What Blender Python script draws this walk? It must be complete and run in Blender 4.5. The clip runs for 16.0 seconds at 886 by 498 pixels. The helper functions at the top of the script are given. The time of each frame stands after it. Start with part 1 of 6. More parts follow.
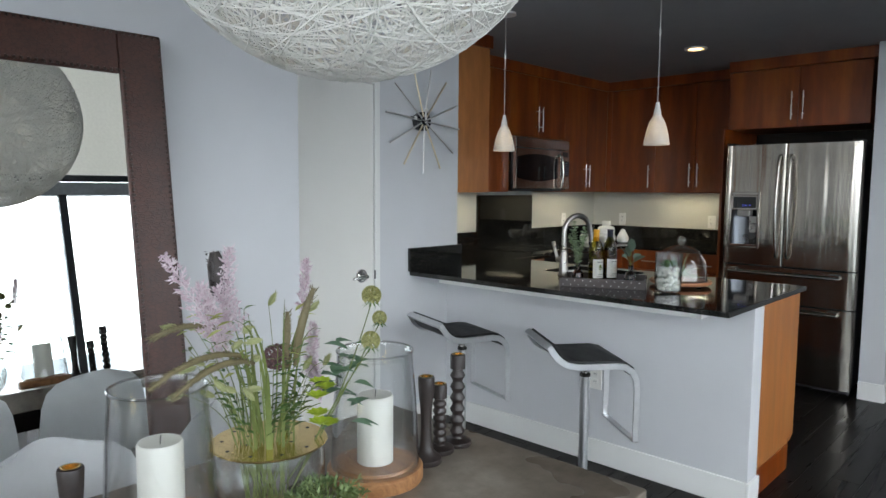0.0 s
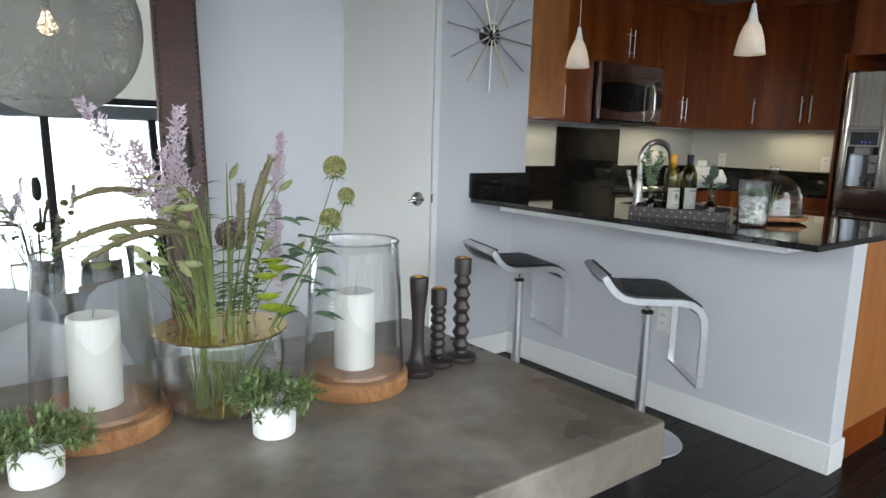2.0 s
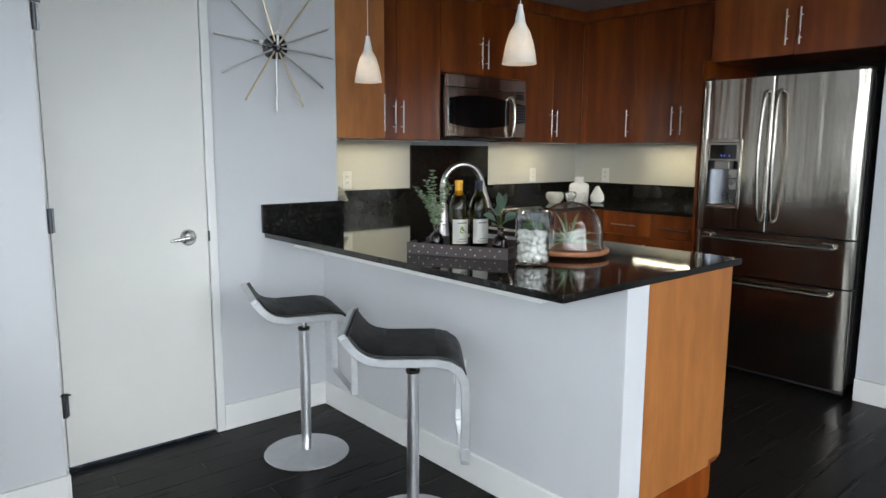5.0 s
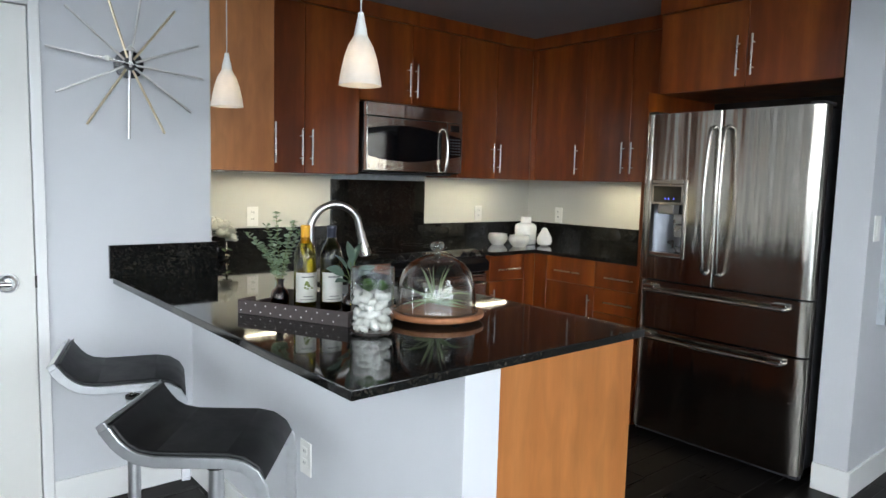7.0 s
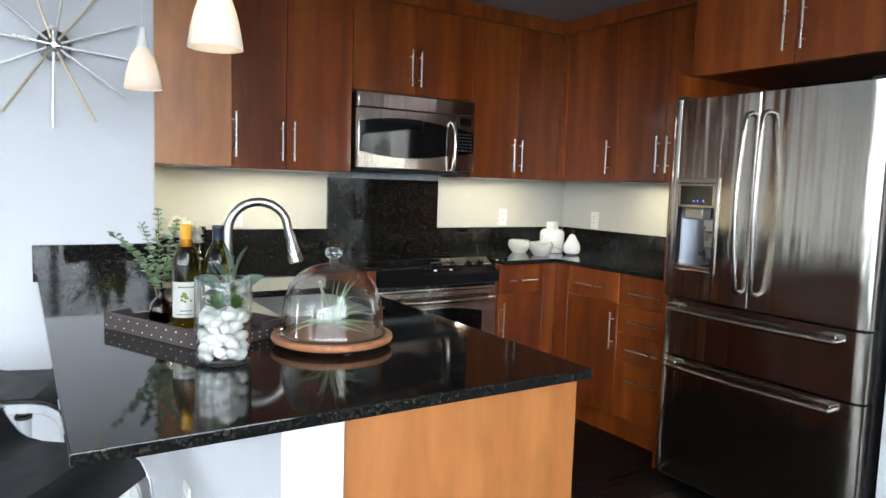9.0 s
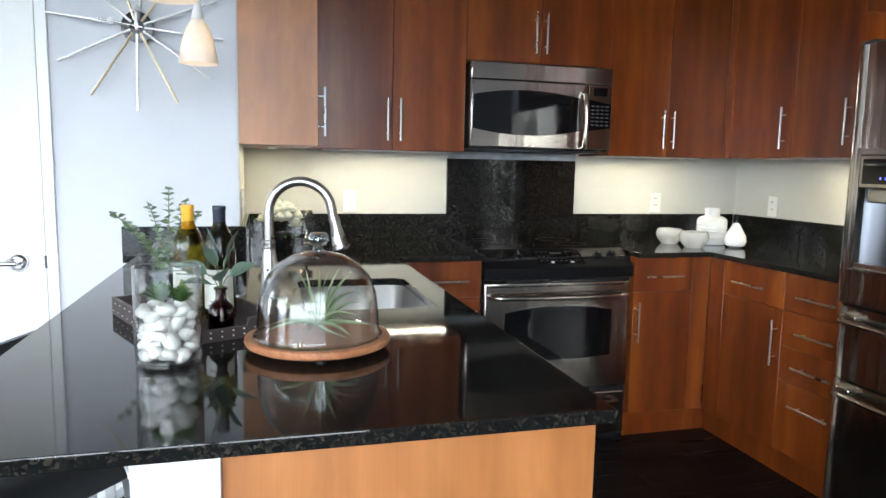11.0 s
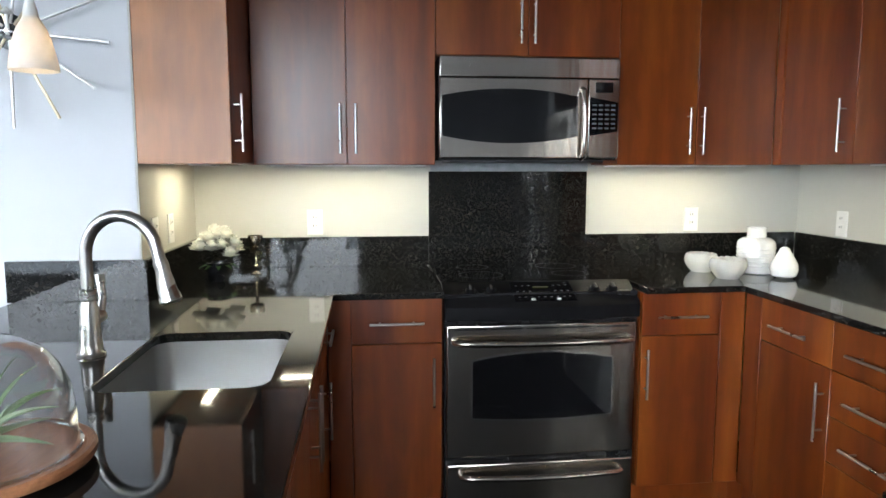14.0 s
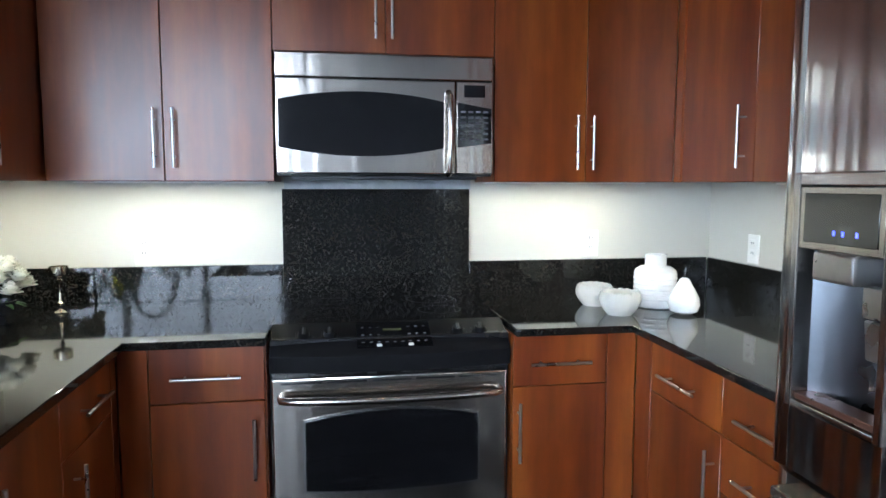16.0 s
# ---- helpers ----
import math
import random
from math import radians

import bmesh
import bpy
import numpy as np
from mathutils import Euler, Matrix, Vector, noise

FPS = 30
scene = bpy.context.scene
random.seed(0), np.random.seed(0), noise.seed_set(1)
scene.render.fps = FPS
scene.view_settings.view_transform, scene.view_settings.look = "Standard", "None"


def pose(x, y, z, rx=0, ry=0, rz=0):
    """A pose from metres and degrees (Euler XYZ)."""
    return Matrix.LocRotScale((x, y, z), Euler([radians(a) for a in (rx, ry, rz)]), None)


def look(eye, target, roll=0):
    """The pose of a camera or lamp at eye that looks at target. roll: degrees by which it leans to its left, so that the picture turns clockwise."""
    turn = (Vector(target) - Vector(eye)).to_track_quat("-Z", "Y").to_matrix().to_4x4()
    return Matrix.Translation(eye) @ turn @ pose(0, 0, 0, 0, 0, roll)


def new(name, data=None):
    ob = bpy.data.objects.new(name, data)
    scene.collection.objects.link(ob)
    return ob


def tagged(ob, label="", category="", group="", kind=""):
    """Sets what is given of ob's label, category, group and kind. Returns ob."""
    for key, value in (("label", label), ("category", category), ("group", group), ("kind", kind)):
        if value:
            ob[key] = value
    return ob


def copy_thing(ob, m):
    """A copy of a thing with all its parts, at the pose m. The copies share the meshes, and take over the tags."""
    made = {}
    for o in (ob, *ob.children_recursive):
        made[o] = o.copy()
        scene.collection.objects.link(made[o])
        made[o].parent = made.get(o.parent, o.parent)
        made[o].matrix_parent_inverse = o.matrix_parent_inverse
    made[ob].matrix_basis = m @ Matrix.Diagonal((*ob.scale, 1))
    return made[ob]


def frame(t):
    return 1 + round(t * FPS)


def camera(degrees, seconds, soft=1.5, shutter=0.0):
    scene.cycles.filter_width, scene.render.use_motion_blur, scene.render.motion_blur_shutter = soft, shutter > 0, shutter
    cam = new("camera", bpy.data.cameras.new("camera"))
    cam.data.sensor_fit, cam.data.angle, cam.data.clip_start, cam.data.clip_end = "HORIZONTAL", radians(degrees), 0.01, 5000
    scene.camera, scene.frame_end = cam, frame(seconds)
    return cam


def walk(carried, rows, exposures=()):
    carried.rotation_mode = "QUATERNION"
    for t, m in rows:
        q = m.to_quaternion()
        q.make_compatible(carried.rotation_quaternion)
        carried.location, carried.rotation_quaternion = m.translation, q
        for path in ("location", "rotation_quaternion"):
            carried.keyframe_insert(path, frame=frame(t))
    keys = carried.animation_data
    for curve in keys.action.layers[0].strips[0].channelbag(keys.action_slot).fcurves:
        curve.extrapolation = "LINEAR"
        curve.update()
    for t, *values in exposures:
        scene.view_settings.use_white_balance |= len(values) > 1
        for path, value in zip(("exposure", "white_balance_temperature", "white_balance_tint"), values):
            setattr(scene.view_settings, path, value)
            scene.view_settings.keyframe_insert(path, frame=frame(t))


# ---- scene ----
cam = camera(66.7, 16.0)
PATH = [
    (0, (0.321, 0.144, 1.419), (1.772, 1.508, 1.239), 0.4),
    (0.5, (0.375, 0.141, 1.368), (1.766, 1.56, 1.14), 0.9),
    (1, (0.444, 0.13, 1.323), (1.757, 1.613, 1.045), 1.7),
    (1.5, (0.525, 0.132, 1.282), (1.788, 1.652, 0.973), 1.8),
    (2, (0.634, 0.134, 1.258), (1.854, 1.684, 0.929), 1.7),
    (2.5, (0.766, 0.117, 1.259), (1.97, 1.677, 0.919), 1.5),
    (3, (0.907, 0.089, 1.272), (2.114, 1.647, 0.93), 1.5),
    (3.5, (1.073, 0.046, 1.287), (2.295, 1.593, 0.949), 1.3),
    (4, (1.254, -0.009, 1.317), (2.489, 1.53, 0.99), 0.7),
    (4.5, (1.438, -0.035, 1.323), (2.697, 1.489, 1.015), 0.3),
    (5, (1.619, -0.049, 1.33), (2.908, 1.452, 1.039), 0.3),
    (7.5, (2.536, -0.016, 1.368), (3.811, 1.514, 1.179), 1.6),
    (8, (2.716, -0.003, 1.351), (3.974, 1.542, 1.166), 1.5),
    (8.5, (2.883, 0.011, 1.345), (4.053, 1.623, 1.161), 1.6),
    (11, (3.614, 0.187, 1.314), (4.13, 2.104, 1.073), 1.1),
    (11.5, (3.734, 0.234, 1.322), (4.054, 2.193, 1.075), 0.4),
    (12, (3.87, 0.292, 1.315), (4.097, 2.263, 1.067), -0.0),
    (12.5, (3.969, 0.375, 1.352), (4.19, 2.345, 1.09), -0.1),
    (13, (4.073, 0.445, 1.361), (4.297, 2.416, 1.108), 0.0),
    (13.5, (4.188, 0.53, 1.367), (4.412, 2.502, 1.124), -0.0),
    (14, (4.301, 0.61, 1.371), (4.526, 2.584, 1.137), -0.0),
    (14.5, (4.426, 0.696, 1.366), (4.656, 2.67, 1.137), -0.0),
    (15, (4.543, 0.789, 1.375), (4.803, 2.76, 1.156), 0.1),
    (15.5, (4.668, 0.891, 1.379), (4.966, 2.858, 1.178), 0.2),
    (16, (4.784, 1.001, 1.385), (5.112, 2.964, 1.192), 0.1),
]
EXPOSURES = [(0, -0.38, 6500, 10), (3.5, -0.28, 6500, 10), (5, -0.08, 6500, 10), (7.5, 0.32, 6350, 10), (8.5, 0.6, 6300, 10), (11, 0.79, 6200, 10),
             (12.5, 0.57, 6250, 10), (14.5, 0.96, 6100, 10), (15.5, 1.02, 5650, 10), (16, 1.02, 5450, 10)]
walk(cam, [(t, look(eye, target, roll)) for t, eye, target, roll in PATH], EXPOSURES)

# ---------------------------------------------------------------- light
world = bpy.data.worlds.new("sky")
scene.world = world
world.use_nodes = True
wt = world.node_tree
sky = wt.nodes.new("ShaderNodeTexSky")
sky.sky_type, sky.sun_disc, sky.sun_elevation, sky.sun_rotation = "NISHITA", False, radians(35), radians(200)
wt.links.new(sky.outputs[0], wt.nodes["Background"].inputs[0])
wt.nodes["Background"].inputs[1].default_value = 0.1


def area_lamp(name, place, target, width, height, watts, colour):
    data = bpy.data.lights.new(name, "AREA")
    data.shape, data.size, data.size_y, data.energy, data.color = "RECTANGLE", width, height, watts, colour
    ob = new(name, data)
    ob.matrix_world = look(place, target)
    return ob


WARM = (1.0, 0.89, 0.61)
for place, w, h, e in (((4.23, 3.56, 1.383), 0.62, 0.03, 2.0), ((5.70, 3.56, 1.383), 0.62, 0.03, 2.0),
                       ((6.26, 2.75, 1.383), 0.03, 0.50, 2.05), ((3.66, 3.42, 1.383), 0.03, 0.30, 1.2)):
    lamp = area_lamp("under_cabinet_lamp", place, (place[0], place[1] + 0.0001, 0), w, h, e, WARM)
    lamp.matrix_world = pose(*place)
for x, y in ((5.10, 2.19),):
    spot = bpy.data.lights.new("downlight_lamp", "SPOT")
    spot.energy, spot.color, spot.spot_size, spot.spot_blend, spot.shadow_soft_size = 1.3, (1.0, 0.72, 0.42), radians(95), 0.6, 0.04
    ob = new("downlight_lamp", spot)
    ob.matrix_world = pose(x, y, 2.40)


# ---------------------------------------------------------------- materials
def node_mat(name):
    m = bpy.data.materials.new(name)
    m.use_nodes = True
    return m, m.node_tree.nodes, m.node_tree.links, m.node_tree.nodes["Principled BSDF"]


def coords(n, l, scale=(1, 1, 1), per_object=False):
    tc, mp = n.new("ShaderNodeTexCoord"), n.new("ShaderNodeMapping")
    mp.inputs["Scale"].default_value = scale
    l.new(tc.outputs["Object"], mp.inputs["Vector"])
    if per_object:
        oi, mul = n.new("ShaderNodeObjectInfo"), n.new("ShaderNodeMath")
        mul.operation, mul.inputs[1].default_value = "MULTIPLY", 37.0
        l.new(oi.outputs["Random"], mul.inputs[0])
        l.new(mul.outputs[0], mp.inputs["Location"])
    return mp.outputs[0]


def noise_tex(n, l, vec, scale, detail=4.0, rough=0.55, distort=0.0):
    t = n.new("ShaderNodeTexNoise")
    t.inputs["Scale"].default_value, t.inputs["Detail"].default_value = scale, detail
    t.inputs["Roughness"].default_value, t.inputs["Distortion"].default_value = rough, distort
    l.new(vec, t.inputs["Vector"])
    return t.outputs["Fac"]


def ramp(n, l, fac, stops):
    r = n.new("ShaderNodeValToRGB")
    while len(r.color_ramp.elements) < len(stops):
        r.color_ramp.elements.new(0.5)
    for e, (p, c) in zip(r.color_ramp.elements, stops):
        e.position, e.color = p, (*c, 1) if len(c) == 3 else c
    l.new(fac, r.inputs[0])
    return r.outputs[0]


def mixed(n, l, a, b, fac, mode="MIX"):
    m = n.new("ShaderNodeMix")
    m.data_type, m.blend_type = "RGBA", mode
    for i, v in ((0, fac), (6, a), (7, b)):
        if isinstance(v, (int, float)):
            m.inputs[i].default_value = v
        elif isinstance(v, tuple):
            m.inputs[i].default_value = (*v, 1)
        else:
            l.new(v, m.inputs[i])
    return m.outputs[2]


def bump(n, l, p, height, strength, dist=0.002):
    b = n.new("ShaderNodeBump")
    b.inputs["Strength"].default_value, b.inputs["Distance"].default_value = strength, dist
    l.new(height, b.inputs["Height"])
    l.new(b.outputs[0], p.inputs["Normal"])


def grey(v):
    return (v, v, v)


def rough_map(n, l, p, fac, lo, hi):
    l.new(ramp(n, l, fac, [(0.3, grey(lo)), (0.7, grey(hi))]), p.inputs["Roughness"])


def paint(name, colour, rough=0.55, vary=0.05, orange=0.12):
    m, n, l, p = node_mat(name)
    v = coords(n, l)
    big = noise_tex(n, l, v, 1.3, 5)
    dark = tuple(c * (1 - vary) for c in colour)
    light = tuple(min(1, c * (1 + vary * 0.5)) for c in colour)
    l.new(ramp(n, l, big, [(0.3, dark), (0.7, light)]), p.inputs["Base Color"])
    rough_map(n, l, p, noise_tex(n, l, v, 9, 4), rough - 0.06, rough + 0.06)
    bump(n, l, p, noise_tex(n, l, v, 260, 2), orange, 0.001)
    return m


def cherry(name, a, b, c, rough=0.33):
    m, n, l, p = node_mat(name)
    v = coords(n, l, (1, 1, 0.07), True)
    v2 = coords(n, l, (1, 1, 0.30), True)
    v3 = coords(n, l, (1, 1, 0.02), True)
    wide = noise_tex(n, l, v, 9, 3, 0.5, 0.15)
    fig = noise_tex(n, l, v2, 20, 2, 0.5, 0.5)
    fine = noise_tex(n, l, v3, 420, 3, 0.6)
    col = ramp(n, l, wide, [(0.25, a), (0.5, b), (0.78, c)])
    col = mixed(n, l, col, ramp(n, l, fig, [(0.25, grey(0.72)), (0.75, grey(1.14))]), 0.75, "MULTIPLY")
    col = mixed(n, l, col, ramp(n, l, fine, [(0.35, grey(0.85)), (0.6, grey(1.0))]), 0.5, "MULTIPLY")
    oi = n.new("ShaderNodeObjectInfo")
    col = mixed(n, l, col, ramp(n, l, oi.outputs["Random"], [(0.0, grey(0.84)), (1.0, grey(1.12))]), 0.8, "MULTIPLY")
    l.new(col, p.inputs["Base Color"])
    rough_map(n, l, p, fig, rough - 0.02, rough + 0.03)
    p.inputs["Specular IOR Level"].default_value = 0.7
    bump(n, l, p, fine, 0.02, 0.001)
    return m


def granite(name):
    m, n, l, p = node_mat(name)
    v = coords(n, l)
    warp = n.new("ShaderNodeMix")
    warp.data_type = "VECTOR"
    nz = n.new("ShaderNodeTexNoise")
    nz.inputs["Scale"].default_value = 60
    l.new(v, nz.inputs["Vector"])
    warp.inputs[0].default_value = 0.012
    l.new(v, warp.inputs[4])
    l.new(nz.outputs["Color"], warp.inputs[5])
    vor = n.new("ShaderNodeTexVoronoi")
    vor.inputs["Scale"].default_value = 190
    l.new(warp.outputs[1], vor.inputs["Vector"])
    cell = ramp(n, l, vor.outputs["Color"], [(0.45, (0.006, 0.007, 0.007)), (0.62, (0.013, 0.0125, 0.011)), (0.80, (0.028, 0.0235, 0.018)), (0.95, (0.052, 0.044, 0.035))])
    cloud = noise_tex(n, l, v, 14, 6, 0.7, 0.8)
    col = mixed(n, l, (0.006, 0.0062, 0.0062), cell, ramp(n, l, cloud, [(0.36, grey(0.1)), (0.60, grey(1))]))
    col = mixed(n, l, col, (0.060, 0.055, 0.046), ramp(n, l, noise_tex(n, l, v, 170, 3, 0.7), [(0.62, grey(0)), (0.72, grey(0.85))]))
    l.new(col, p.inputs["Base Color"])
    rough_map(n, l, p, cloud, 0.03, 0.07)
    p.inputs["IOR"].default_value = 1.46
    return m


def steel(name, colour=(0.40, 0.39, 0.37), rough=0.20, aniso=0.5, stretch=(1, 1, 120), wave=0.0):
    m, n, l, p = node_mat(name)
    v = coords(n, l, stretch)
    brush = noise_tex(n, l, v, 6, 5, 0.7)
    smudge = noise_tex(n, l, coords(n, l), 4, 4)
    l.new(mixed(n, l, colour, tuple(c * 0.95 for c in colour), brush), p.inputs["Base Color"])
    rough_map(n, l, p, smudge, rough - 0.03, rough + 0.03)
    p.inputs["Metallic"].default_value = 1
    p.inputs["Anisotropic"].default_value = aniso
    tg = n.new("ShaderNodeTangent")
    tg.direction_type, tg.axis = "RADIAL", "Z"
    l.new(tg.outputs[0], p.inputs["Tangent"])
    if wave:
        bump(n, l, p, noise_tex(n, l, coords(n, l, (1, 1, 0.05)), 11, 2, 0.5), wave, 0.011)
    return m


def plain(name, colour, rough=0.5, metal=0.0, vary=0.12, scale=30, coat=0.0, relief=0.05):
    m, n, l, p = node_mat(name)
    v = coords(n, l)
    f = noise_tex(n, l, v, scale, 4)
    l.new(ramp(n, l, f, [(0.3, tuple(c * (1 - vary) for c in colour)), (0.7, tuple(min(1, c * (1 + vary)) for c in colour))]), p.inputs["Base Color"])
    rough_map(n, l, p, noise_tex(n, l, v, scale * 0.3, 4), max(0.02, rough - 0.05), min(1, rough + 0.05))
    p.inputs["Metallic"].default_value, p.inputs["Coat Weight"].default_value = metal, coat
    if relief:
        bump(n, l, p, noise_tex(n, l, v, scale * 8, 3), relief, 0.001)
    return m


def clear_glass(name, tint=(0.980, 0.988, 0.986), rough=0.0, grip=2.4, base=0.042):
    m, n, l, p = node_mat(name)
    out = n["Material Output"]
    tr, gl, mx = n.new("ShaderNodeBsdfTransparent"), n.new("ShaderNodeBsdfGlossy"), n.new("ShaderNodeMixShader")
    lw, pw, ml = n.new("ShaderNodeLayerWeight"), n.new("ShaderNodeMath"), n.new("ShaderNodeMath")
    tr.inputs[0].default_value = (*tint, 1)
    gl.inputs["Roughness"].default_value = rough
    lw.inputs["Blend"].default_value = 0.5
    pw.operation, pw.inputs[1].default_value = "POWER", grip
    ml.operation, ml.inputs[1].default_value, ml.inputs[2].default_value = "MULTIPLY_ADD", 0.9, base
    l.new(lw.outputs["Facing"], pw.inputs[0])
    l.new(pw.outputs[0], ml.inputs[0])
    l.new(ml.outputs[0], mx.inputs[0])
    l.new(tr.outputs[0], mx.inputs[1])
    l.new(gl.outputs[0], mx.inputs[2])
    l.new(mx.outputs[0], out.inputs[0])
    return m


def glow(name, colour, strength):
    m, n, l, p = node_mat(name)
    p.inputs["Base Color"].default_value = (*colour, 1)
    p.inputs["Emission Color"].default_value = (*colour, 1)
    p.inputs["Emission Strength"].default_value = strength
    return m


def translucent(name, colour, share=0.5):
    m, n, l, p = node_mat(name)
    out = n["Material Output"]
    v = coords(n, l)
    col = ramp(n, l, noise_tex(n, l, v, 40, 3), [(0.3, tuple(c * 0.93 for c in colour)), (0.7, colour)])
    t, mx = n.new("ShaderNodeBsdfTranslucent"), n.new("ShaderNodeMixShader")
    l.new(col, p.inputs["Base Color"])
    l.new(col, t.inputs[0])
    p.inputs["Roughness"].default_value = 0.35
    mx.inputs[0].default_value = share
    l.new(p.outputs[0], mx.inputs[1])
    l.new(t.outputs[0], mx.inputs[2])
    l.new(mx.outputs[0], out.inputs[0])
    return m


def plant(name, a, b, share=0.3, scale=60):
    m, n, l, p = node_mat(name)
    out = n["Material Output"]
    geo = n.new("ShaderNodeNewGeometry")
    v = coords(n, l)
    f = n.new("ShaderNodeMath")
    f.operation = "ADD"
    half = n.new("ShaderNodeMath")
    half.operation, half.inputs[1].default_value = "MULTIPLY", 0.6
    l.new(geo.outputs["Random Per Island"], half.inputs[0])
    part_b = n.new("ShaderNodeMath")
    part_b.operation, part_b.inputs[1].default_value = "MULTIPLY", 0.4
    l.new(noise_tex(n, l, v, scale, 3), part_b.inputs[0])
    l.new(half.outputs[0], f.inputs[0])
    l.new(part_b.outputs[0], f.inputs[1])
    col = ramp(n, l, f.outputs[0], [(0.15, a), (0.85, b)])
    t, mx = n.new("ShaderNodeBsdfTranslucent"), n.new("ShaderNodeMixShader")
    l.new(col, p.inputs["Base Color"])
    l.new(col, t.inputs[0])
    p.inputs["Roughness"].default_value = 0.5
    mx.inputs[0].default_value = share
    l.new(p.outputs[0], mx.inputs[1])
    l.new(t.outputs[0], mx.inputs[2])
    l.new(mx.outputs[0], out.inputs[0])
    return m


def turned_wood(name, a, b, scale=14, axis_scale=(1, 0.12, 1)):
    m, n, l, p = node_mat(name)
    v = coords(n, l, axis_scale)
    f = noise_tex(n, l, v, scale, 5, 0.6, 1.5)
    g = noise_tex(n, l, v, scale * 18, 3)
    col = ramp(n, l, f, [(0.3, a), (0.7, b)])
    l.new(mixed(n, l, col, ramp(n, l, g, [(0.35, grey(0.7)), (0.6, grey(1.0))]), 0.6, "MULTIPLY"), p.inputs["Base Color"])
    rough_map(n, l, p, f, 0.38, 0.52)
    bump(n, l, p, g, 0.1, 0.001)
    return m


def concrete(name):
    m, n, l, p = node_mat(name)
    v = coords(n, l)
    big, mid, pit = noise_tex(n, l, v, 2.6, 3, 0.5), noise_tex(n, l, v, 16, 6, 0.65), noise_tex(n, l, v, 210, 3, 0.6)
    col = ramp(n, l, big, [(0.30, (0.115, 0.095, 0.074)), (0.5, (0.20, 0.172, 0.141)), (0.70, (0.33, 0.295, 0.25))])
    col = mixed(n, l, col, ramp(n, l, mid, [(0.3, grey(0.62)), (0.7, grey(1.28))]), 0.75, "MULTIPLY")
    col = mixed(n, l, col, ramp(n, l, pit, [(0.3, grey(0.7)), (0.45, grey(1.0))]), 0.4, "MULTIPLY")
    l.new(col, p.inputs["Base Color"])
    rough_map(n, l, p, big, 0.22, 0.46)
    bump(n, l, p, mixed(n, l, mid, pit, 0.4), 0.12, 0.002)
    return m


def hide(name, colour):
    m, n, l, p = node_mat(name)
    v = coords(n, l, (1, 1, 1))
    vor = n.new("ShaderNodeTexVoronoi")
    vor.feature = "DISTANCE_TO_EDGE"
    vor.inputs["Scale"].default_value = 46
    l.new(coords(n, l, (1, 1, 2.0)), vor.inputs["Vector"])
    crack = ramp(n, l, vor.outputs["Distance"], [(0.0, grey(0.35)), (0.12, grey(1.0))])
    cloud = noise_tex(n, l, v, 6, 5)
    col = ramp(n, l, cloud, [(0.3, tuple(c * 0.6 for c in colour)), (0.7, tuple(c * 1.25 for c in colour))])
    l.new(mixed(n, l, col, crack, 0.6, "MULTIPLY"), p.inputs["Base Color"])
    rough_map(n, l, p, cloud, 0.3, 0.45)
    bump(n, l, p, crack, 0.35, 0.002)
    return m


def floor_wood(name):
    m, n, l, p = node_mat(name)
    v = coords(n, l, (0.06, 1, 1), True)
    f, g = noise_tex(n, l, v, 22, 4, 0.6, 0.8), noise_tex(n, l, v, 320, 3)
    oi = n.new("ShaderNodeObjectInfo")
    col = ramp(n, l, f, [(0.3, (0.0060, 0.0052, 0.0050)), (0.7, (0.0100, 0.0084, 0.0080))])
    col = mixed(n, l, col, ramp(n, l, oi.outputs["Random"], [(0, grey(0.82)), (1, grey(1.15))]), 1.0, "MULTIPLY")
    l.new(col, p.inputs["Base Color"])
    p.inputs["Specular IOR Level"].default_value = 0.1
    rough_map(n, l, p, f, 0.26, 0.33)
    bump(n, l, p, mixed(n, l, f, g, 0.5), 0.03, 0.001)
    return m


WALL = paint("grey_wall_paint", (0.585, 0.592, 0.61))
KWALL = paint("pale_kitchen_paint", (0.56, 0.55, 0.49))
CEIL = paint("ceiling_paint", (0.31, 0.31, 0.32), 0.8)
WHITE = paint("white_trim_paint", (0.78, 0.78, 0.76), 0.35, 0.04, 0.05)
DOOR = paint("white_door_paint", (0.76, 0.75, 0.71), 0.42, 0.05, 0.08)
CHERRY = cherry("cherry_wood", (0.125, 0.020, 0.0026), (0.235, 0.049, 0.0060), (0.38, 0.104, 0.0130), 0.30)
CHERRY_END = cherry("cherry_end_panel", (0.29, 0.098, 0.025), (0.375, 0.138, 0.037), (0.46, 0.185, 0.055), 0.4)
GAP_DARK = plain("dark_gap_shade", (0.014, 0.009, 0.007), 0.6)
GRANITE = granite("black_granite")
# warm tint in the base colour stands in for warm reflections in the doors
STEEL = steel("brushed_steel", (0.45, 0.415, 0.365), 0.17, 0.72, (1, 1, 120), 0.9)
SINK_STEEL = steel("satin_sink_steel", (0.70, 0.69, 0.67), 0.34, 0.2)
# range and microwave steel: warm reflected light tinted into the base colour
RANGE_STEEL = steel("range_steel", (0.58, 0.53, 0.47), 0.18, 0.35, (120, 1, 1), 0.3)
STEEL_H = steel("brushed_steel_across", (0.42, 0.39, 0.355), 0.22, 0.5, (120, 1, 1))
CHROME = plain("satin_nickel", (0.66, 0.65, 0.63), 0.16, 1.0, 0.04, 30, 0, 0)
NICKEL = plain("brushed_nickel", (0.50, 0.485, 0.46), 0.30, 1.0, 0.06, 30, 0, 0)
FRAME_STEEL = plain("satin_stool_steel", (0.62, 0.63, 0.64), 0.35, 1.0, 0.05, 40, 0, 0)
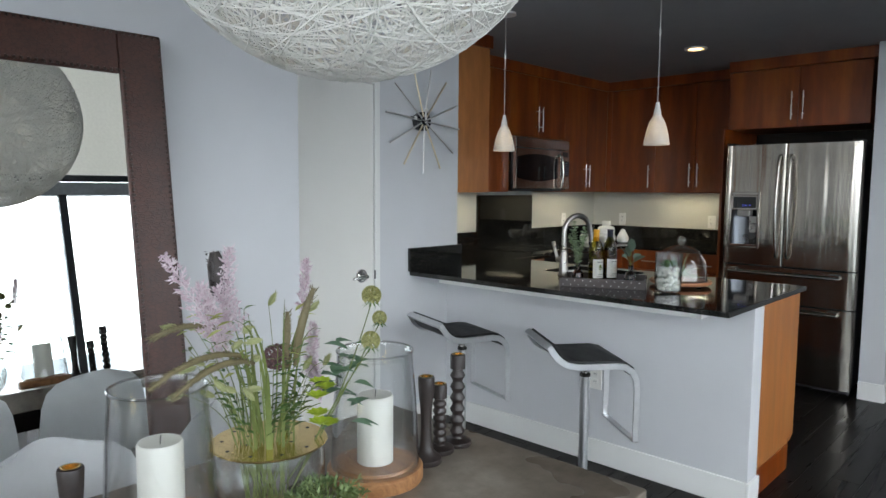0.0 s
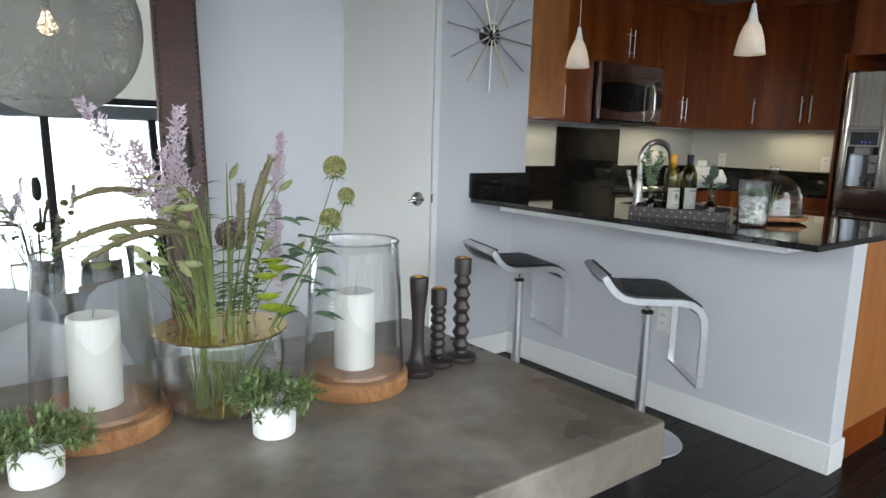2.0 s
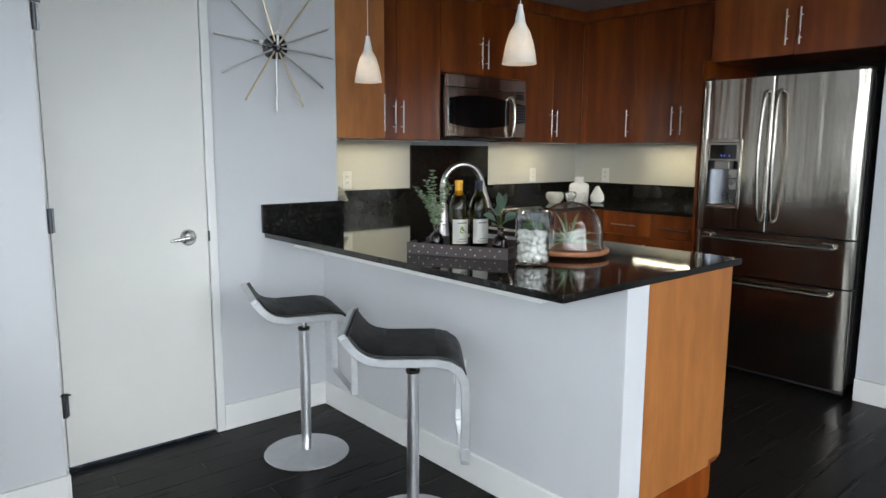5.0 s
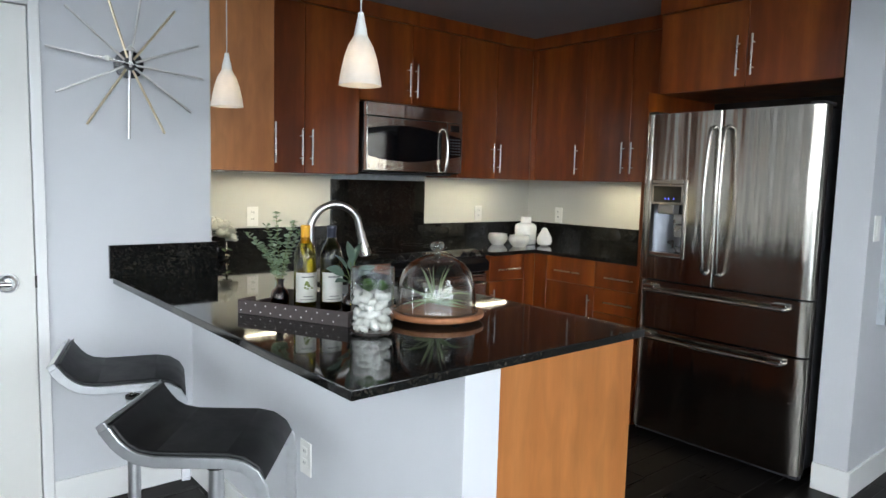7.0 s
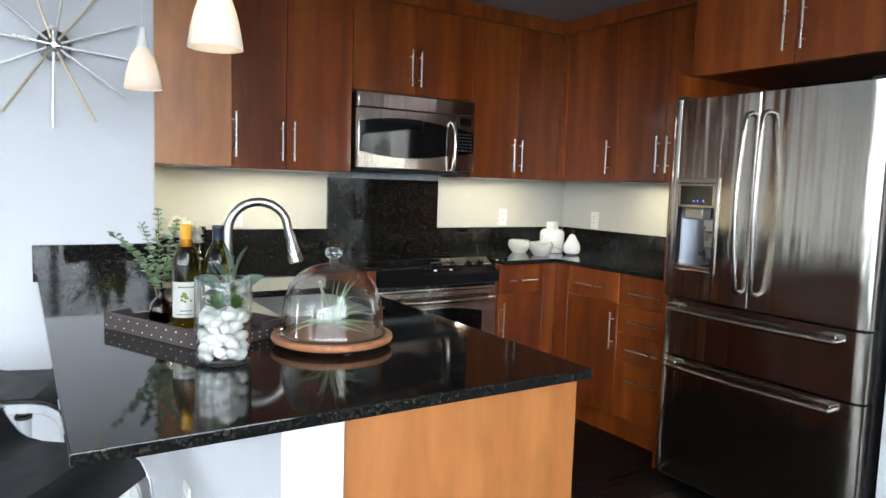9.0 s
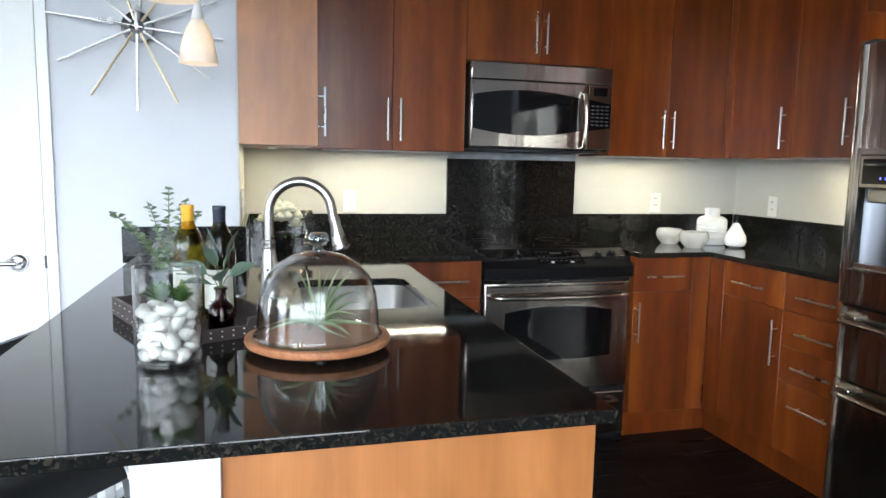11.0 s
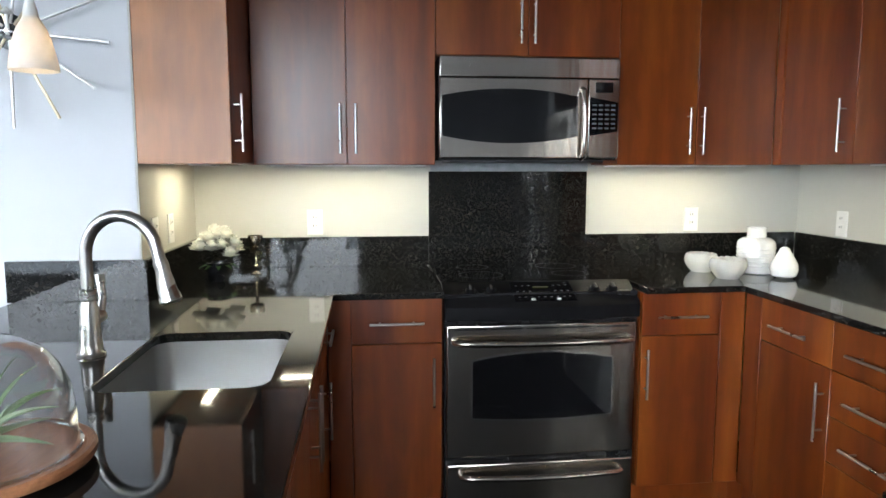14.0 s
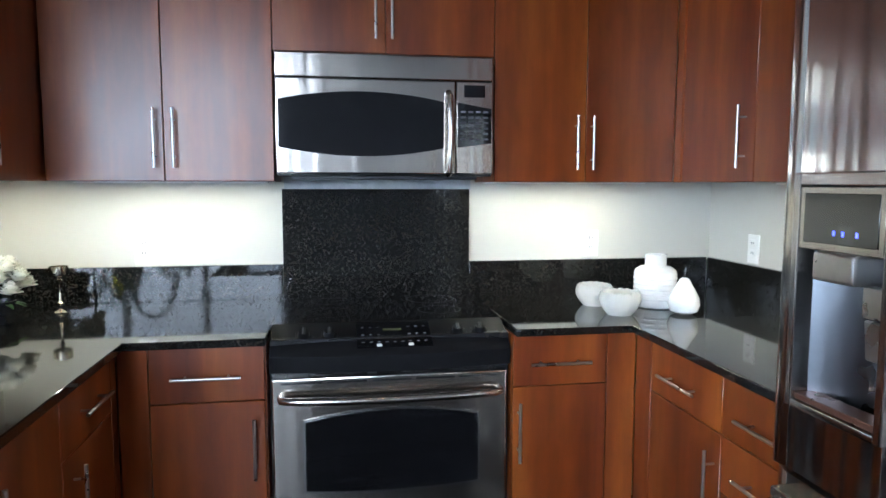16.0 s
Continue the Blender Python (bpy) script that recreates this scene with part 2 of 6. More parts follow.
BLACK_GLASS = plain("black_glass", (0.006, 0.006, 0.007), 0.05, 0, 0.1, 20, 0.3, 0)
BLACK = plain("black_enamel", (0.012, 0.012, 0.013), 0.25)
BLACK_LEATHER = plain("black_leather", (0.005, 0.005, 0.0055), 0.46, 0, 0.2, 60, 0, 0.1)
BLACK_LEATHER.node_tree.nodes["Principled BSDF"].inputs["Specular IOR Level"].default_value = 0.3
DARK_GREY = plain("dark_grey_plastic", (0.03, 0.03, 0.033), 0.4)
PANEL_GREY = plain("grey_print", (0.09, 0.09, 0.095), 0.5)
PLATE = plain("white_plastic_plate", (0.80, 0.79, 0.75), 0.35, 0, 0.03, 20, 0, 0)
FLOOR = floor_wood("espresso_floor_wood")
SUBFLOOR = plain("floor_joint", (0.004, 0.004, 0.004), 0.7)
CONCRETE = concrete("brown_polished_concrete")
LEATHER = hide("croc_leather", (0.062, 0.021, 0.0135))
NAIL = plain("dark_bronze_nail", (0.06, 0.045, 0.04), 0.32, 1.0)
MIRROR = plain("mirror_silver", (0.88, 0.90, 0.89), 0.0, 1.0, 0.0, 5, 0, 0)
MIRROR.node_tree.links.remove(MIRROR.node_tree.nodes["Principled BSDF"].inputs["Roughness"].links[0])
MIRROR.node_tree.nodes["Principled BSDF"].inputs["Roughness"].default_value = 0.002
STRING = plain("white_string", (0.80, 0.79, 0.74), 0.75, 0, 0.06, 200)
GLASS = clear_glass("clear_glass")
PANE = clear_glass("window_glass", (0.995, 0.998, 0.997), 0.0, 3.0, 0.02)
THICK_GLASS = clear_glass("thick_glass", (0.93, 0.95, 0.945), 0.0, 1.4, 0.10)
GREEN_GLASS = clear_glass("olive_bottle_glass", (0.60, 0.53, 0.13))
DARK_GLASS = clear_glass("dark_bottle_glass", (0.36, 0.33, 0.08))
AMBER = clear_glass("amber_glass", (0.36, 0.125, 0.065))
WAX = translucent("white_wax", (0.86, 0.84, 0.78), 0.3)
OAK = turned_wood("oak_base", (0.20, 0.085, 0.034), (0.46, 0.235, 0.10), 22)
ACACIA = turned_wood("acacia_board", (0.24, 0.085, 0.036), (0.48, 0.21, 0.095))
UMBER = plain("dark_brown_turned_wood", (0.019, 0.013, 0.0115), 0.45, 0, 0.25, 40)
FASCIA = plain("matt_black_panel", (0.009, 0.009, 0.010), 0.42, 0, 0.1, 30, 0, 0)
FASCIA.node_tree.nodes["Principled BSDF"].inputs["Specular IOR Level"].default_value = 0.08
RECESS = steel("dispenser_steel", (0.15, 0.157, 0.17), 0.28, 0.3)
COPPERY = plain("brown_drip_tray", (0.20, 0.10, 0.07), 0.3, 0.7)
OLIVE = plain("olive_display", (0.05, 0.05, 0.012), 0.3)
BRASS = plain("brass", (0.82, 0.61, 0.27), 0.24, 1.0, 0.08, 30, 0, 0.02)
RAY_GOLD = plain("pale_gold_ray_metal", (0.72, 0.62, 0.44), 0.42, 1.0, 0.05, 30, 0, 0)
RAY = plain("polished_ray_metal", (0.66, 0.65, 0.63), 0.42, 1.0, 0.05, 30, 0, 0)
DARK_METAL = plain("blackened_metal", (0.07, 0.068, 0.065), 0.3, 1.0)
POT = plain("matt_white_ceramic", (0.80, 0.80, 0.78), 0.45, 0, 0.03)
GLAZE = plain("glossy_white_ceramic", (0.86, 0.85, 0.81), 0.22, 0, 0.04, 30, 0.4)
SHELL = plain("white_moulded_plastic", (0.78, 0.79, 0.80), 0.38, 0, 0.02, 20, 0, 0.02)
SHADE = translucent("roller_shade_cloth", (0.86, 0.84, 0.79), 0.46)
MULLION = plain("dark_grey_aluminium", (0.045, 0.05, 0.055), 0.4)
ALU = plain("pale_grey_aluminium", (0.42, 0.45, 0.47), 0.4)
OPAL = translucent("opal_glass", (0.86, 0.84, 0.80), 0.45)
HAZE = glow("bright_overcast_haze", (0.90, 0.955, 1.0), 7.3)
CITY = glow("glowing_city_haze", (0.80, 0.88, 0.95), 1.5)
BULB = glow("warm_bulb", (1.0, 0.74, 0.46), 7.0)
LED = glow("lamp_face", (1.0, 0.62, 0.25), 8.0)
BLUE = glow("blue_digits", (0.10, 0.12, 1.0), 1.5)
TRAY = plain("dark_brown_leatherette", (0.050, 0.038, 0.036), 0.5, 0, 0.15, 60)
LABEL = plain("cream_paper", (0.82, 0.81, 0.75), 0.6, 0, 0.03)
INK = plain("grey_print_ink", (0.22, 0.22, 0.20), 0.6)
INK_GREEN = plain("green_print_ink", (0.20, 0.24, 0.06), 0.6)
YELLOW = plain("yellow_foil", (0.72, 0.36, 0.03), 0.35)
NAVY = plain("navy_foil", (0.02, 0.022, 0.035), 0.3)
PEBBLE = plain("white_pebble", (0.64, 0.625, 0.58), 0.5, 0, 0.10, 25)
POTLEAF = plant("grey_green_leaf", (0.10, 0.165, 0.06), (0.30, 0.39, 0.17))
LEAF = plant("green_leaf", (0.045, 0.12, 0.025), (0.13, 0.24, 0.055))
SAGE = plant("sage_leaf", (0.17, 0.25, 0.15), (0.40, 0.49, 0.34))
BLUELEAF = plant("blue_green_leaf", (0.075, 0.125, 0.09), (0.21, 0.28, 0.22))
AIR = plant("air_plant_leaf", (0.26, 0.36, 0.17), (0.55, 0.63, 0.42), 0.4)
STEM = plant("green_stem", (0.065, 0.09, 0.020), (0.21, 0.26, 0.075), 0.15)
LIME = plant("yellow_green_bud", (0.32, 0.36, 0.08), (0.55, 0.58, 0.22))
BUD = plant("pale_grass_bud", (0.30, 0.34, 0.14), (0.52, 0.52, 0.28))
PINK = plant("pale_pink_plume", (0.64, 0.48, 0.55), (0.86, 0.81, 0.83), 0.35)
POD = plant("olive_pod", (0.24, 0.25, 0.09), (0.58, 0.56, 0.27))
BRIGHT_LIME = plant("bright_lime_petal", (0.42, 0.55, 0.04), (0.62, 0.74, 0.10), 0.4)
PALE_BLUELEAF = plant("pale_blue_green_leaf", (0.10, 0.19, 0.12), (0.20, 0.32, 0.20))
TAN = plant("brown_grass_head", (0.10, 0.085, 0.042), (0.26, 0.22, 0.12), 0.2)
PLUM = plant("plum_bud", (0.09, 0.04, 0.05), (0.20, 0.11, 0.10), 0.15)
CATTAIL = plant("dark_seed_head", (0.012, 0.009, 0.008), (0.03, 0.022, 0.02), 0.0)
PETAL = plant("white_petal", (0.70, 0.70, 0.62), (0.85, 0.84, 0.77), 0.35)
MERCURY = plain("mercury_glass", (0.55, 0.50, 0.40), 0.12, 1.0, 0.25, 50)
PICTURE = plain("grey_artwork", (0.16, 0.17, 0.18), 0.5, 0, 0.5, 6)
BLACK_CORD = plain("pale_cord", (0.55, 0.54, 0.52), 0.5)


# ---------------------------------------------------------------- mesh helpers
def box(x0, x1, y0, y1, z0, z1, bm=None):
    bm = bm or bmesh.new()
    c = [bm.verts.new((x, y, z)) for z in (z0, z1) for y in (y0, y1) for x in (x0, x1)]
    for f in ((0, 2, 3, 1), (4, 5, 7, 6), (0, 1, 5, 4), (2, 6, 7, 3), (0, 4, 6, 2), (1, 3, 7, 5)):
        bm.faces.new([c[i] for i in f])
    return bm


def lathe(profile, seg=32, bm=None, at=(0, 0, 0)):
    bm = bm or bmesh.new()
    rings = []
    for r, z in profile:
        if r < 1e-6:
            rings.append([bm.verts.new((at[0], at[1], at[2] + z))])
        else:
            rings.append([bm.verts.new((at[0] + r * math.cos(2 * math.pi * i / seg), at[1] + r * math.sin(2 * math.pi * i / seg), at[2] + z)) for i in range(seg)])
    for a, b in zip(rings, rings[1:]):
        for i in range(seg):
            j = (i + 1) % seg
            q = [a[i % len(a)], a[j % len(a)], b[j % len(b)], b[i % len(b)]]
            q = list(dict.fromkeys(q))
            if len(q) > 2:
                bm.faces.new(q)
    return bm


def tube(points, radius, seg=8, bm=None, caps=True):
    """A round bar along points; radius is one number or one for each point."""
    bm = bm or bmesh.new()
    pts = [Vector(p) for p in points]
    radii = radius if isinstance(radius, (list, tuple)) else [radius] * len(pts)
    side = None
    rings = []
    for i, p in enumerate(pts):
        way = (pts[min(i + 1, len(pts) - 1)] - pts[max(i - 1, 0)]).normalized()
        if side is None:
            side = way.cross(Vector((0.13, 0.37, 0.91))).normalized()
        side = (side - way * side.dot(way)).normalized()
        up = way.cross(side)
        rings.append([bm.verts.new(p + radii[i] * (math.cos(2 * math.pi * k / seg) * side + math.sin(2 * math.pi * k / seg) * up)) for k in range(seg)])
    for a, b in zip(rings, rings[1:]):
        for k in range(seg):
            bm.faces.new((a[k], a[(k + 1) % seg], b[(k + 1) % seg], b[k]))
    if caps:
        bm.faces.new(rings[0][::-1])
        bm.faces.new(rings[-1])
    return bm


def curve_pts(a, b, c, n=8):
    a, b, c = Vector(a), Vector(b), Vector(c)
    return [(1 - t) ** 2 * a + 2 * t * (1 - t) * b + t * t * c for t in (i / n for i in range(n + 1))]


def leaf(bm, base, way, length, width, droop=0.2, steps=4, twist=None):
    """A pointed leaf, folded a little along its rib."""
    way = Vector(way).normalized()
    side = way.cross(Vector((0, 0, 1)))
    side = side.normalized() if side.length > 1e-3 else Vector((1, 0, 0))
    if twist:
        side = (Matrix.Rotation(twist, 3, way) @ side).normalized()
    up = side.cross(way)
    last = None
    for i in range(steps + 1):
        t = i / steps
        w = width * 0.5 * (math.sin(math.pi * (0.04 + 0.94 * t ** 0.8)))
        c = Vector(base) + way * length * t - Vector((0, 0, 1)) * droop * length * t * t
        row = [bm.verts.new(c - side * w + up * w * 0.3), bm.verts.new(c), bm.verts.new(c + side * w + up * w * 0.3)]
        if last:
            bm.faces.new((last[0], last[1], row[1], row[0]))
            bm.faces.new((last[1], last[2], row[2], row[1]))
        last = row
    return bm


def spike(bm, base, way, length, r):
    way = Vector(way).normalized()
    a = way.cross(Vector((0.3, 0.5, 0.8))).normalized()
    b = way.cross(a)
    tip = bm.verts.new(Vector(base) + way * length)
    ring = [bm.verts.new(Vector(base) + way * length * 0.4 + r * (math.cos(k * 2.0944) * a + math.sin(k * 2.0944) * b)) for k in range(3)]
    root = bm.verts.new(base)
    for k in range(3):
        bm.faces.new((ring[k], ring[(k + 1) % 3], tip))
        bm.faces.new((ring[(k + 1) % 3], ring[k], root))


def blob(bm, c, rx, ry, rz, seg=8, rings=6):
    vs = [[bm.verts.new((c[0] + rx * math.sin(math.pi * j / rings) * math.cos(2 * math.pi * i / seg), c[1] + ry * math.sin(math.pi * j / rings) * math.sin(2 * math.pi * i / seg), c[2] + rz * math.cos(math.pi * j / rings))) for i in range(seg if 0 < j < rings else 1)] for j in range(rings + 1)]
    for a, b in zip(vs, vs[1:]):
        for i in range(seg):
            j = (i + 1) % seg
            q = list(dict.fromkeys([a[i % len(a)], b[i % len(b)], b[j % len(b)], a[j % len(a)]]))
            if len(q) > 2:
                bm.faces.new(q)
    return bm


def outline(points, axis, a, b, bm=None):
    """A flat outline (u, z) pushed from a to b along axis 'y' (u is x) or 'x' (u is y)."""
    bm = bm or bmesh.new()
    put = (lambda u, z, d: (u, d, z)) if axis == "y" else (lambda u, z, d: (d, u, z))
    lo = [bm.verts.new(put(u, z, a)) for u, z in points]
    hi = [bm.verts.new(put(u, z, b)) for u, z in points]
    bm.faces.new(lo)
    bm.faces.new(hi[::-1])
    for i in range(len(points)):
        j = (i + 1) % len(points)
        bm.faces.new((lo[j], lo[i], hi[i], hi[j]))
    return bm


def bevelled(bm, width, seg=2, angle=40):
    bm.normal_update()
    edges = [e for e in bm.edges if len(e.link_faces) == 2 and e.calc_face_angle(0) > radians(angle)]
    bmesh.ops.bevel(bm, geom=edges, offset=width, segments=seg, profile=0.5, affect="EDGES", clamp_overlap=True)
    return bm


ORIGIN = {}


def mesh_of(name, bm, material, smooth=True, level=False):
    """level: broad faces square to the axes stay truly flat."""
    bmesh.ops.recalc_face_normals(bm, faces=bm.faces)
    me = bpy.data.meshes.new(name)
    bm.to_mesh(me)
    bm.free()
    me.materials.append(material)
    if smooth:
        me.shade_smooth()
        me.set_sharp_from_angle(angle=radians(38))
        if level:
            for f in me.polygons:
                if max(abs(c) for c in f.normal) > 0.99999 and f.area > 0.008 * max((me.vertices[a].co - me.vertices[b].co).length for a, b in f.edge_keys):
                    f.use_smooth = False
    return me


def thing(name, place, label, category, group="", rz=0.0):
    ob = new(name)
    ob.empty_display_size = 0.05
    ob.matrix_world = pose(*place, 0, 0, rz)
    ORIGIN[ob.name] = Vector(place)
    return tagged(ob, label, category, group)


def part(name, bm, material, parent, label="", bev=0.0, seg=2, world=False, smooth=True):
    if bev:
        bevelled(bm, bev, seg)
    if world:
        root = parent.parent or parent
        bmesh.ops.translate(bm, verts=bm.verts, vec=-ORIGIN[root.name])
    ob = new(name, mesh_of(name, bm, material, smooth, bev > 0))
    ob.parent = parent
    return tagged(ob, label)


def solid(name, bm, material, label, category="", kind="", group="", bev=0.0, smooth=True, base=None):
    """A thing that is one mesh; base moves its origin to its foot."""
    if bev:
        bevelled(bm, bev)
    if base:
        bmesh.ops.translate(bm, verts=bm.verts, vec=-Vector(base))
    ob = new(name, mesh_of(name, bm, material, smooth, bev > 0))
    if base:
        ob.location = base
    return tagged(ob, label, category, group, kind)


# ---------------------------------------------------------------- the shell of the place
FZ = -0.035  # floor level
NW, NM, KN, KE, SOUTH, WEST, EAST, HIGH, LOW = 3.03, 2.725, 3.785, 6.465, -1.6, -2.6, 7.6, 3.75, 2.42


def structure(name, bm, material, label, bev=0.0):
    return solid(name, bm, material, label, name.split("_")[0], "structure", "", bev)


bm = box(WEST, 2.108, NM, NM + 0.48, FZ, HIGH)
structure("wall_mirror", bm, WALL, "light grey painted wall behind the leaning mirror")
bm = box(2.108, 2.155, NW, NW + 0.15, FZ, HIGH)
box(2.155, 2.823, NW, NW + 0.15, 2.0, HIGH, bm)
box(2.823, 3.52, NW, NW + 0.15, FZ, HIGH, bm)
box(3.37, 3.52, NW + 0.15, KN + 0.15, FZ, HIGH, bm)
structure("wall_north", bm, WALL, "light grey painted wall with door and starburst clock")
structure("wall_kitchen_north", box(3.52, KE + 0.15, KN, KN + 0.15, FZ, HIGH), KWALL, "pale painted kitchen wall behind the range")
structure("wall_kitchen_west", box(3.52, 3.526, NW + 0.002, KN, FZ, LOW), KWALL, "pale painted kitchen side wall with outlet")
structure("wall_kitchen_east", box(KE, KE + 0.15, 1.185, KN, FZ, HIGH), KWALL, "pale painted kitchen wall beside the refrigerator")
structure("wall_column", box(5.695, EAST, 1.035, 1.185, FZ, LOW), WALL, "light grey painted wall end beside the refrigerator", 0.003)
structure("wall_east", box(EAST, EAST + 0.15, SOUTH, 1.035, FZ, HIGH), WALL, "plain grey painted wall at the end of the hall")
bm = box(WEST, EAST, SOUTH - 0.15, SOUTH, FZ, 0.32)
box(WEST, EAST, SOUTH - 0.15, SOUTH, 3.65, HIGH, bm)
box(WEST, -2.0, SOUTH - 0.15, SOUTH, 0.32, 3.65, bm)
box(4.22, EAST, SOUTH - 0.15, SOUTH, 0.32, 3.65, bm)
structure("wall_south", bm, WALL, "grey wall with a long run of windows")
# west wall out of view; its opening is added to let daylight in
bm = box(WEST - 0.15, WEST, SOUTH, NM, FZ, 0.32)
box(WEST - 0.15, WEST, SOUTH, NM, 3.65, HIGH, bm)
box(WEST - 0.15, WEST, SOUTH, -1.1, 0.32, 3.65, bm)
box(WEST - 0.15, WEST, 1.6, NM, 0.32, 3.65, bm)
structure("wall_west", bm, WALL, "unseen grey wall with an added window")
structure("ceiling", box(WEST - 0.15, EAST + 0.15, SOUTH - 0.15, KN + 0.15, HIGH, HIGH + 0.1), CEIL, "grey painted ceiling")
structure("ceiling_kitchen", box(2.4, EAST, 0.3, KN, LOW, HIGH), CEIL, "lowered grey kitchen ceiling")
FLOOR_OB = structure("floor", box(WEST - 0.1, EAST + 0.1, SOUTH - 0.1, KN + 0.1, FZ - 0.1, FZ - 0.008), SUBFLOOR, "dark espresso wood plank floor")


def skirting(name, x0, x1, y0, y1):
    structure(name, box(x0, x1, y0, y1, FZ, 0.092), WHITE, "white painted baseboard", 0.003)


skirting("baseboard_mirror_wall", WEST, 2.108, NM - 0.014, NM)
skirting("baseboard_mirror_end", 2.108, 2.120, NM - 0.014, NW - 0.013)
skirting("baseboard_clock_wall", 2.858, 3.43, NW - 0.014, NW)
skirting("baseboard_knee_wall", 3.416, 3.43, 1.156, NW - 0.014)
skirting("baseboard_knee_end", 3.416, 3.551, 1.142, 1.156)
skirting("baseboard_column_end", 5.681, 5.695, 1.021, 1.185)
skirting("baseboard_column_side", 5.695, EAST, 1.021, 1.035)
structure("wall_knee", box(3.43, 3.551, 1.156, NW, FZ, 0.896), WALL, "grey painted half wall under the counter", 0.002)


def window_run(name, along, fixed, starts, span, inward, shaded):
    win = new(name)
    win.matrix_world = pose(*((starts, fixed, 0.32) if along == "x" else (fixed, starts, 0.32)))
    tagged(win, "large window with dark mullions" + (" under a cream roller shade" if shaded else " and a pale transom, added unseen"), "window", "", "structure")
    ORIGIN[win.name] = win.matrix_world.translation.copy()
    a, b = sorted((fixed - inward * 0.09, fixed - inward * 0.02))

    def piece(nm, u0, u1, z0, z1, d0, d1, mat, label=""):
        d0, d1 = sorted((d0, d1))
        part(nm, box(u0, u1, d0, d1, z0, z1) if along == "x" else box(d0, d1, u0, u1, z0, z1), mat, win, label, 0.004, 1, True)

    count = round(span / 0.9)
    step = span / count
    for i in range(count + 1):
        u = starts + i * step
        piece("mullion", max(starts, u - 0.035), min(starts + span, u + 0.035), 0.36, 2.34, a, b, MULLION)
        if i < count:
            mid_d = (a + b) / 2
            u0, u1 = max(starts, u - 0.035) + 0.071, u + step - 0.036
            pane = box(u0, u1, mid_d - 0.004, mid_d + 0.004, 0.361, 2.339) if along == "x" else box(mid_d - 0.004, mid_d + 0.004, u0, u1, 0.361, 2.339)
            part("pane", pane, PANE, win, "clear window glass", 0, 2, True).visible_shadow = False
    piece("window_sill", starts, starts + span, 0.32, 0.36, a, fixed + inward * 0.06, ALU)
    piece("transom", starts, starts + span, 2.34, 2.46, a, b, ALU, "pale grey window transom")
    for u in [starts + 0.035 + (span - 0.07) * i / count for i in range(count + 1)]:
        if u > starts + shaded:
            piece("upper_mullion", u - 0.035, u + 0.035, 2.46, 3.65, a, b, MULLION)
    if shaded:
        piece("shade_rail", starts + 0.02, starts + shaded, 2.46, 2.52, fixed - inward * 0.015, fixed + inward * 0.015, MULLION)
        piece("roller_shade", starts + 0.02, starts + shaded, 2.52, 3.65, fixed - inward * 0.002, fixed + inward * 0.002, SHADE, "cream roller shade cloth")


window_run("window_1", "x", SOUTH, -2.0, 6.22, 1, 5.1)
# unseen window, added so high daylight reaches the half wall and the table
window_run("window_2", "y", WEST, -1.1, 2.7, 1, 0.0)

# bright haze and pale city far outside the windows, city glowing as if daylit
for nm, z0, z1, mat, label in (("backdrop_sky", 1.0, 46.0, HAZE, "bright white overcast sky far outside the windows"), ("backdrop_city", -30.0, 1.0, CITY, "pale hazy city far below the windows, glowing as if daylit")):
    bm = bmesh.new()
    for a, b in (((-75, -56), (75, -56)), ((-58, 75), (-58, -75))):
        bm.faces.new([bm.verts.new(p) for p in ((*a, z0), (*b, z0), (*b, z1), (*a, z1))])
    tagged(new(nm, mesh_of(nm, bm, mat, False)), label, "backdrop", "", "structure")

# door with frame, lever and hinges
bm = box(2.112, 2.17, NW - 0.012, NW + 0.10, FZ, 2.02)
box(2.819, 2.858, NW - 0.012, NW + 0.10, FZ, 2.02, bm)
box(2.17, 2.819, NW - 0.012, NW + 0.10, 1.992, 2.02, bm)
door = thing("door_1", (2.48, NW + 0.02, FZ), "closed flush white door with satin lever handle", "door")
tagged(door, kind="structure")
part("door_frame", bm, WHITE, door, "white painted door frame", 0.003, 2, True)
part("door_leaf", box(2.174, 2.815, NW - 0.004, NW + 0.036, FZ + 0.02, 1.988), DOOR, door, "", 0.002, 1, True)
# black strip painted as the shade in the gap under the leaf
part("threshold", box(2.17, 2.819, NW + 0.01, NW + 0.09, FZ, FZ + 0.006), BLACK, door, "", 0, 2, True)
for z in (1.83, 1.04, 0.262):
    hinge = tube([(2.172, NW - 0.018, z - 0.05), (2.172, NW - 0.018, z + 0.05)], 0.009, 12)
    box(2.174, 2.19, NW - 0.008, NW - 0.004, z - 0.05, z + 0.05, hinge)
    part("hinge", hinge, RECESS, door, "steel hinge", 0, 2, True)
for z in (1.885, 0.31):
    stop = tube([(2.172, NW - 0.012, z), (2.172, NW - 0.02, z)], 0.008, 8)
    tube([(2.150, NW - 0.03, z), (2.172, NW - 0.018, z + 0.003), (2.196, NW - 0.028, z)], 0.004, 6, stop)
    part("hinge_stop", stop, RECESS, door, "", 0, 2, True)
lever = tube([(2.722, NW - 0.004, 0.929), (2.722, NW - 0.012, 0.929)], 0.037, 28)
tube([(2.722, NW - 0.012, 0.929), (2.722, NW - 0.022, 0.929)], [0.031, 0.022], 24, lever)
tube([(2.722, NW - 0.02, 0.929), (2.722, NW - 0.055, 0.929)], 0.011, 14, lever)
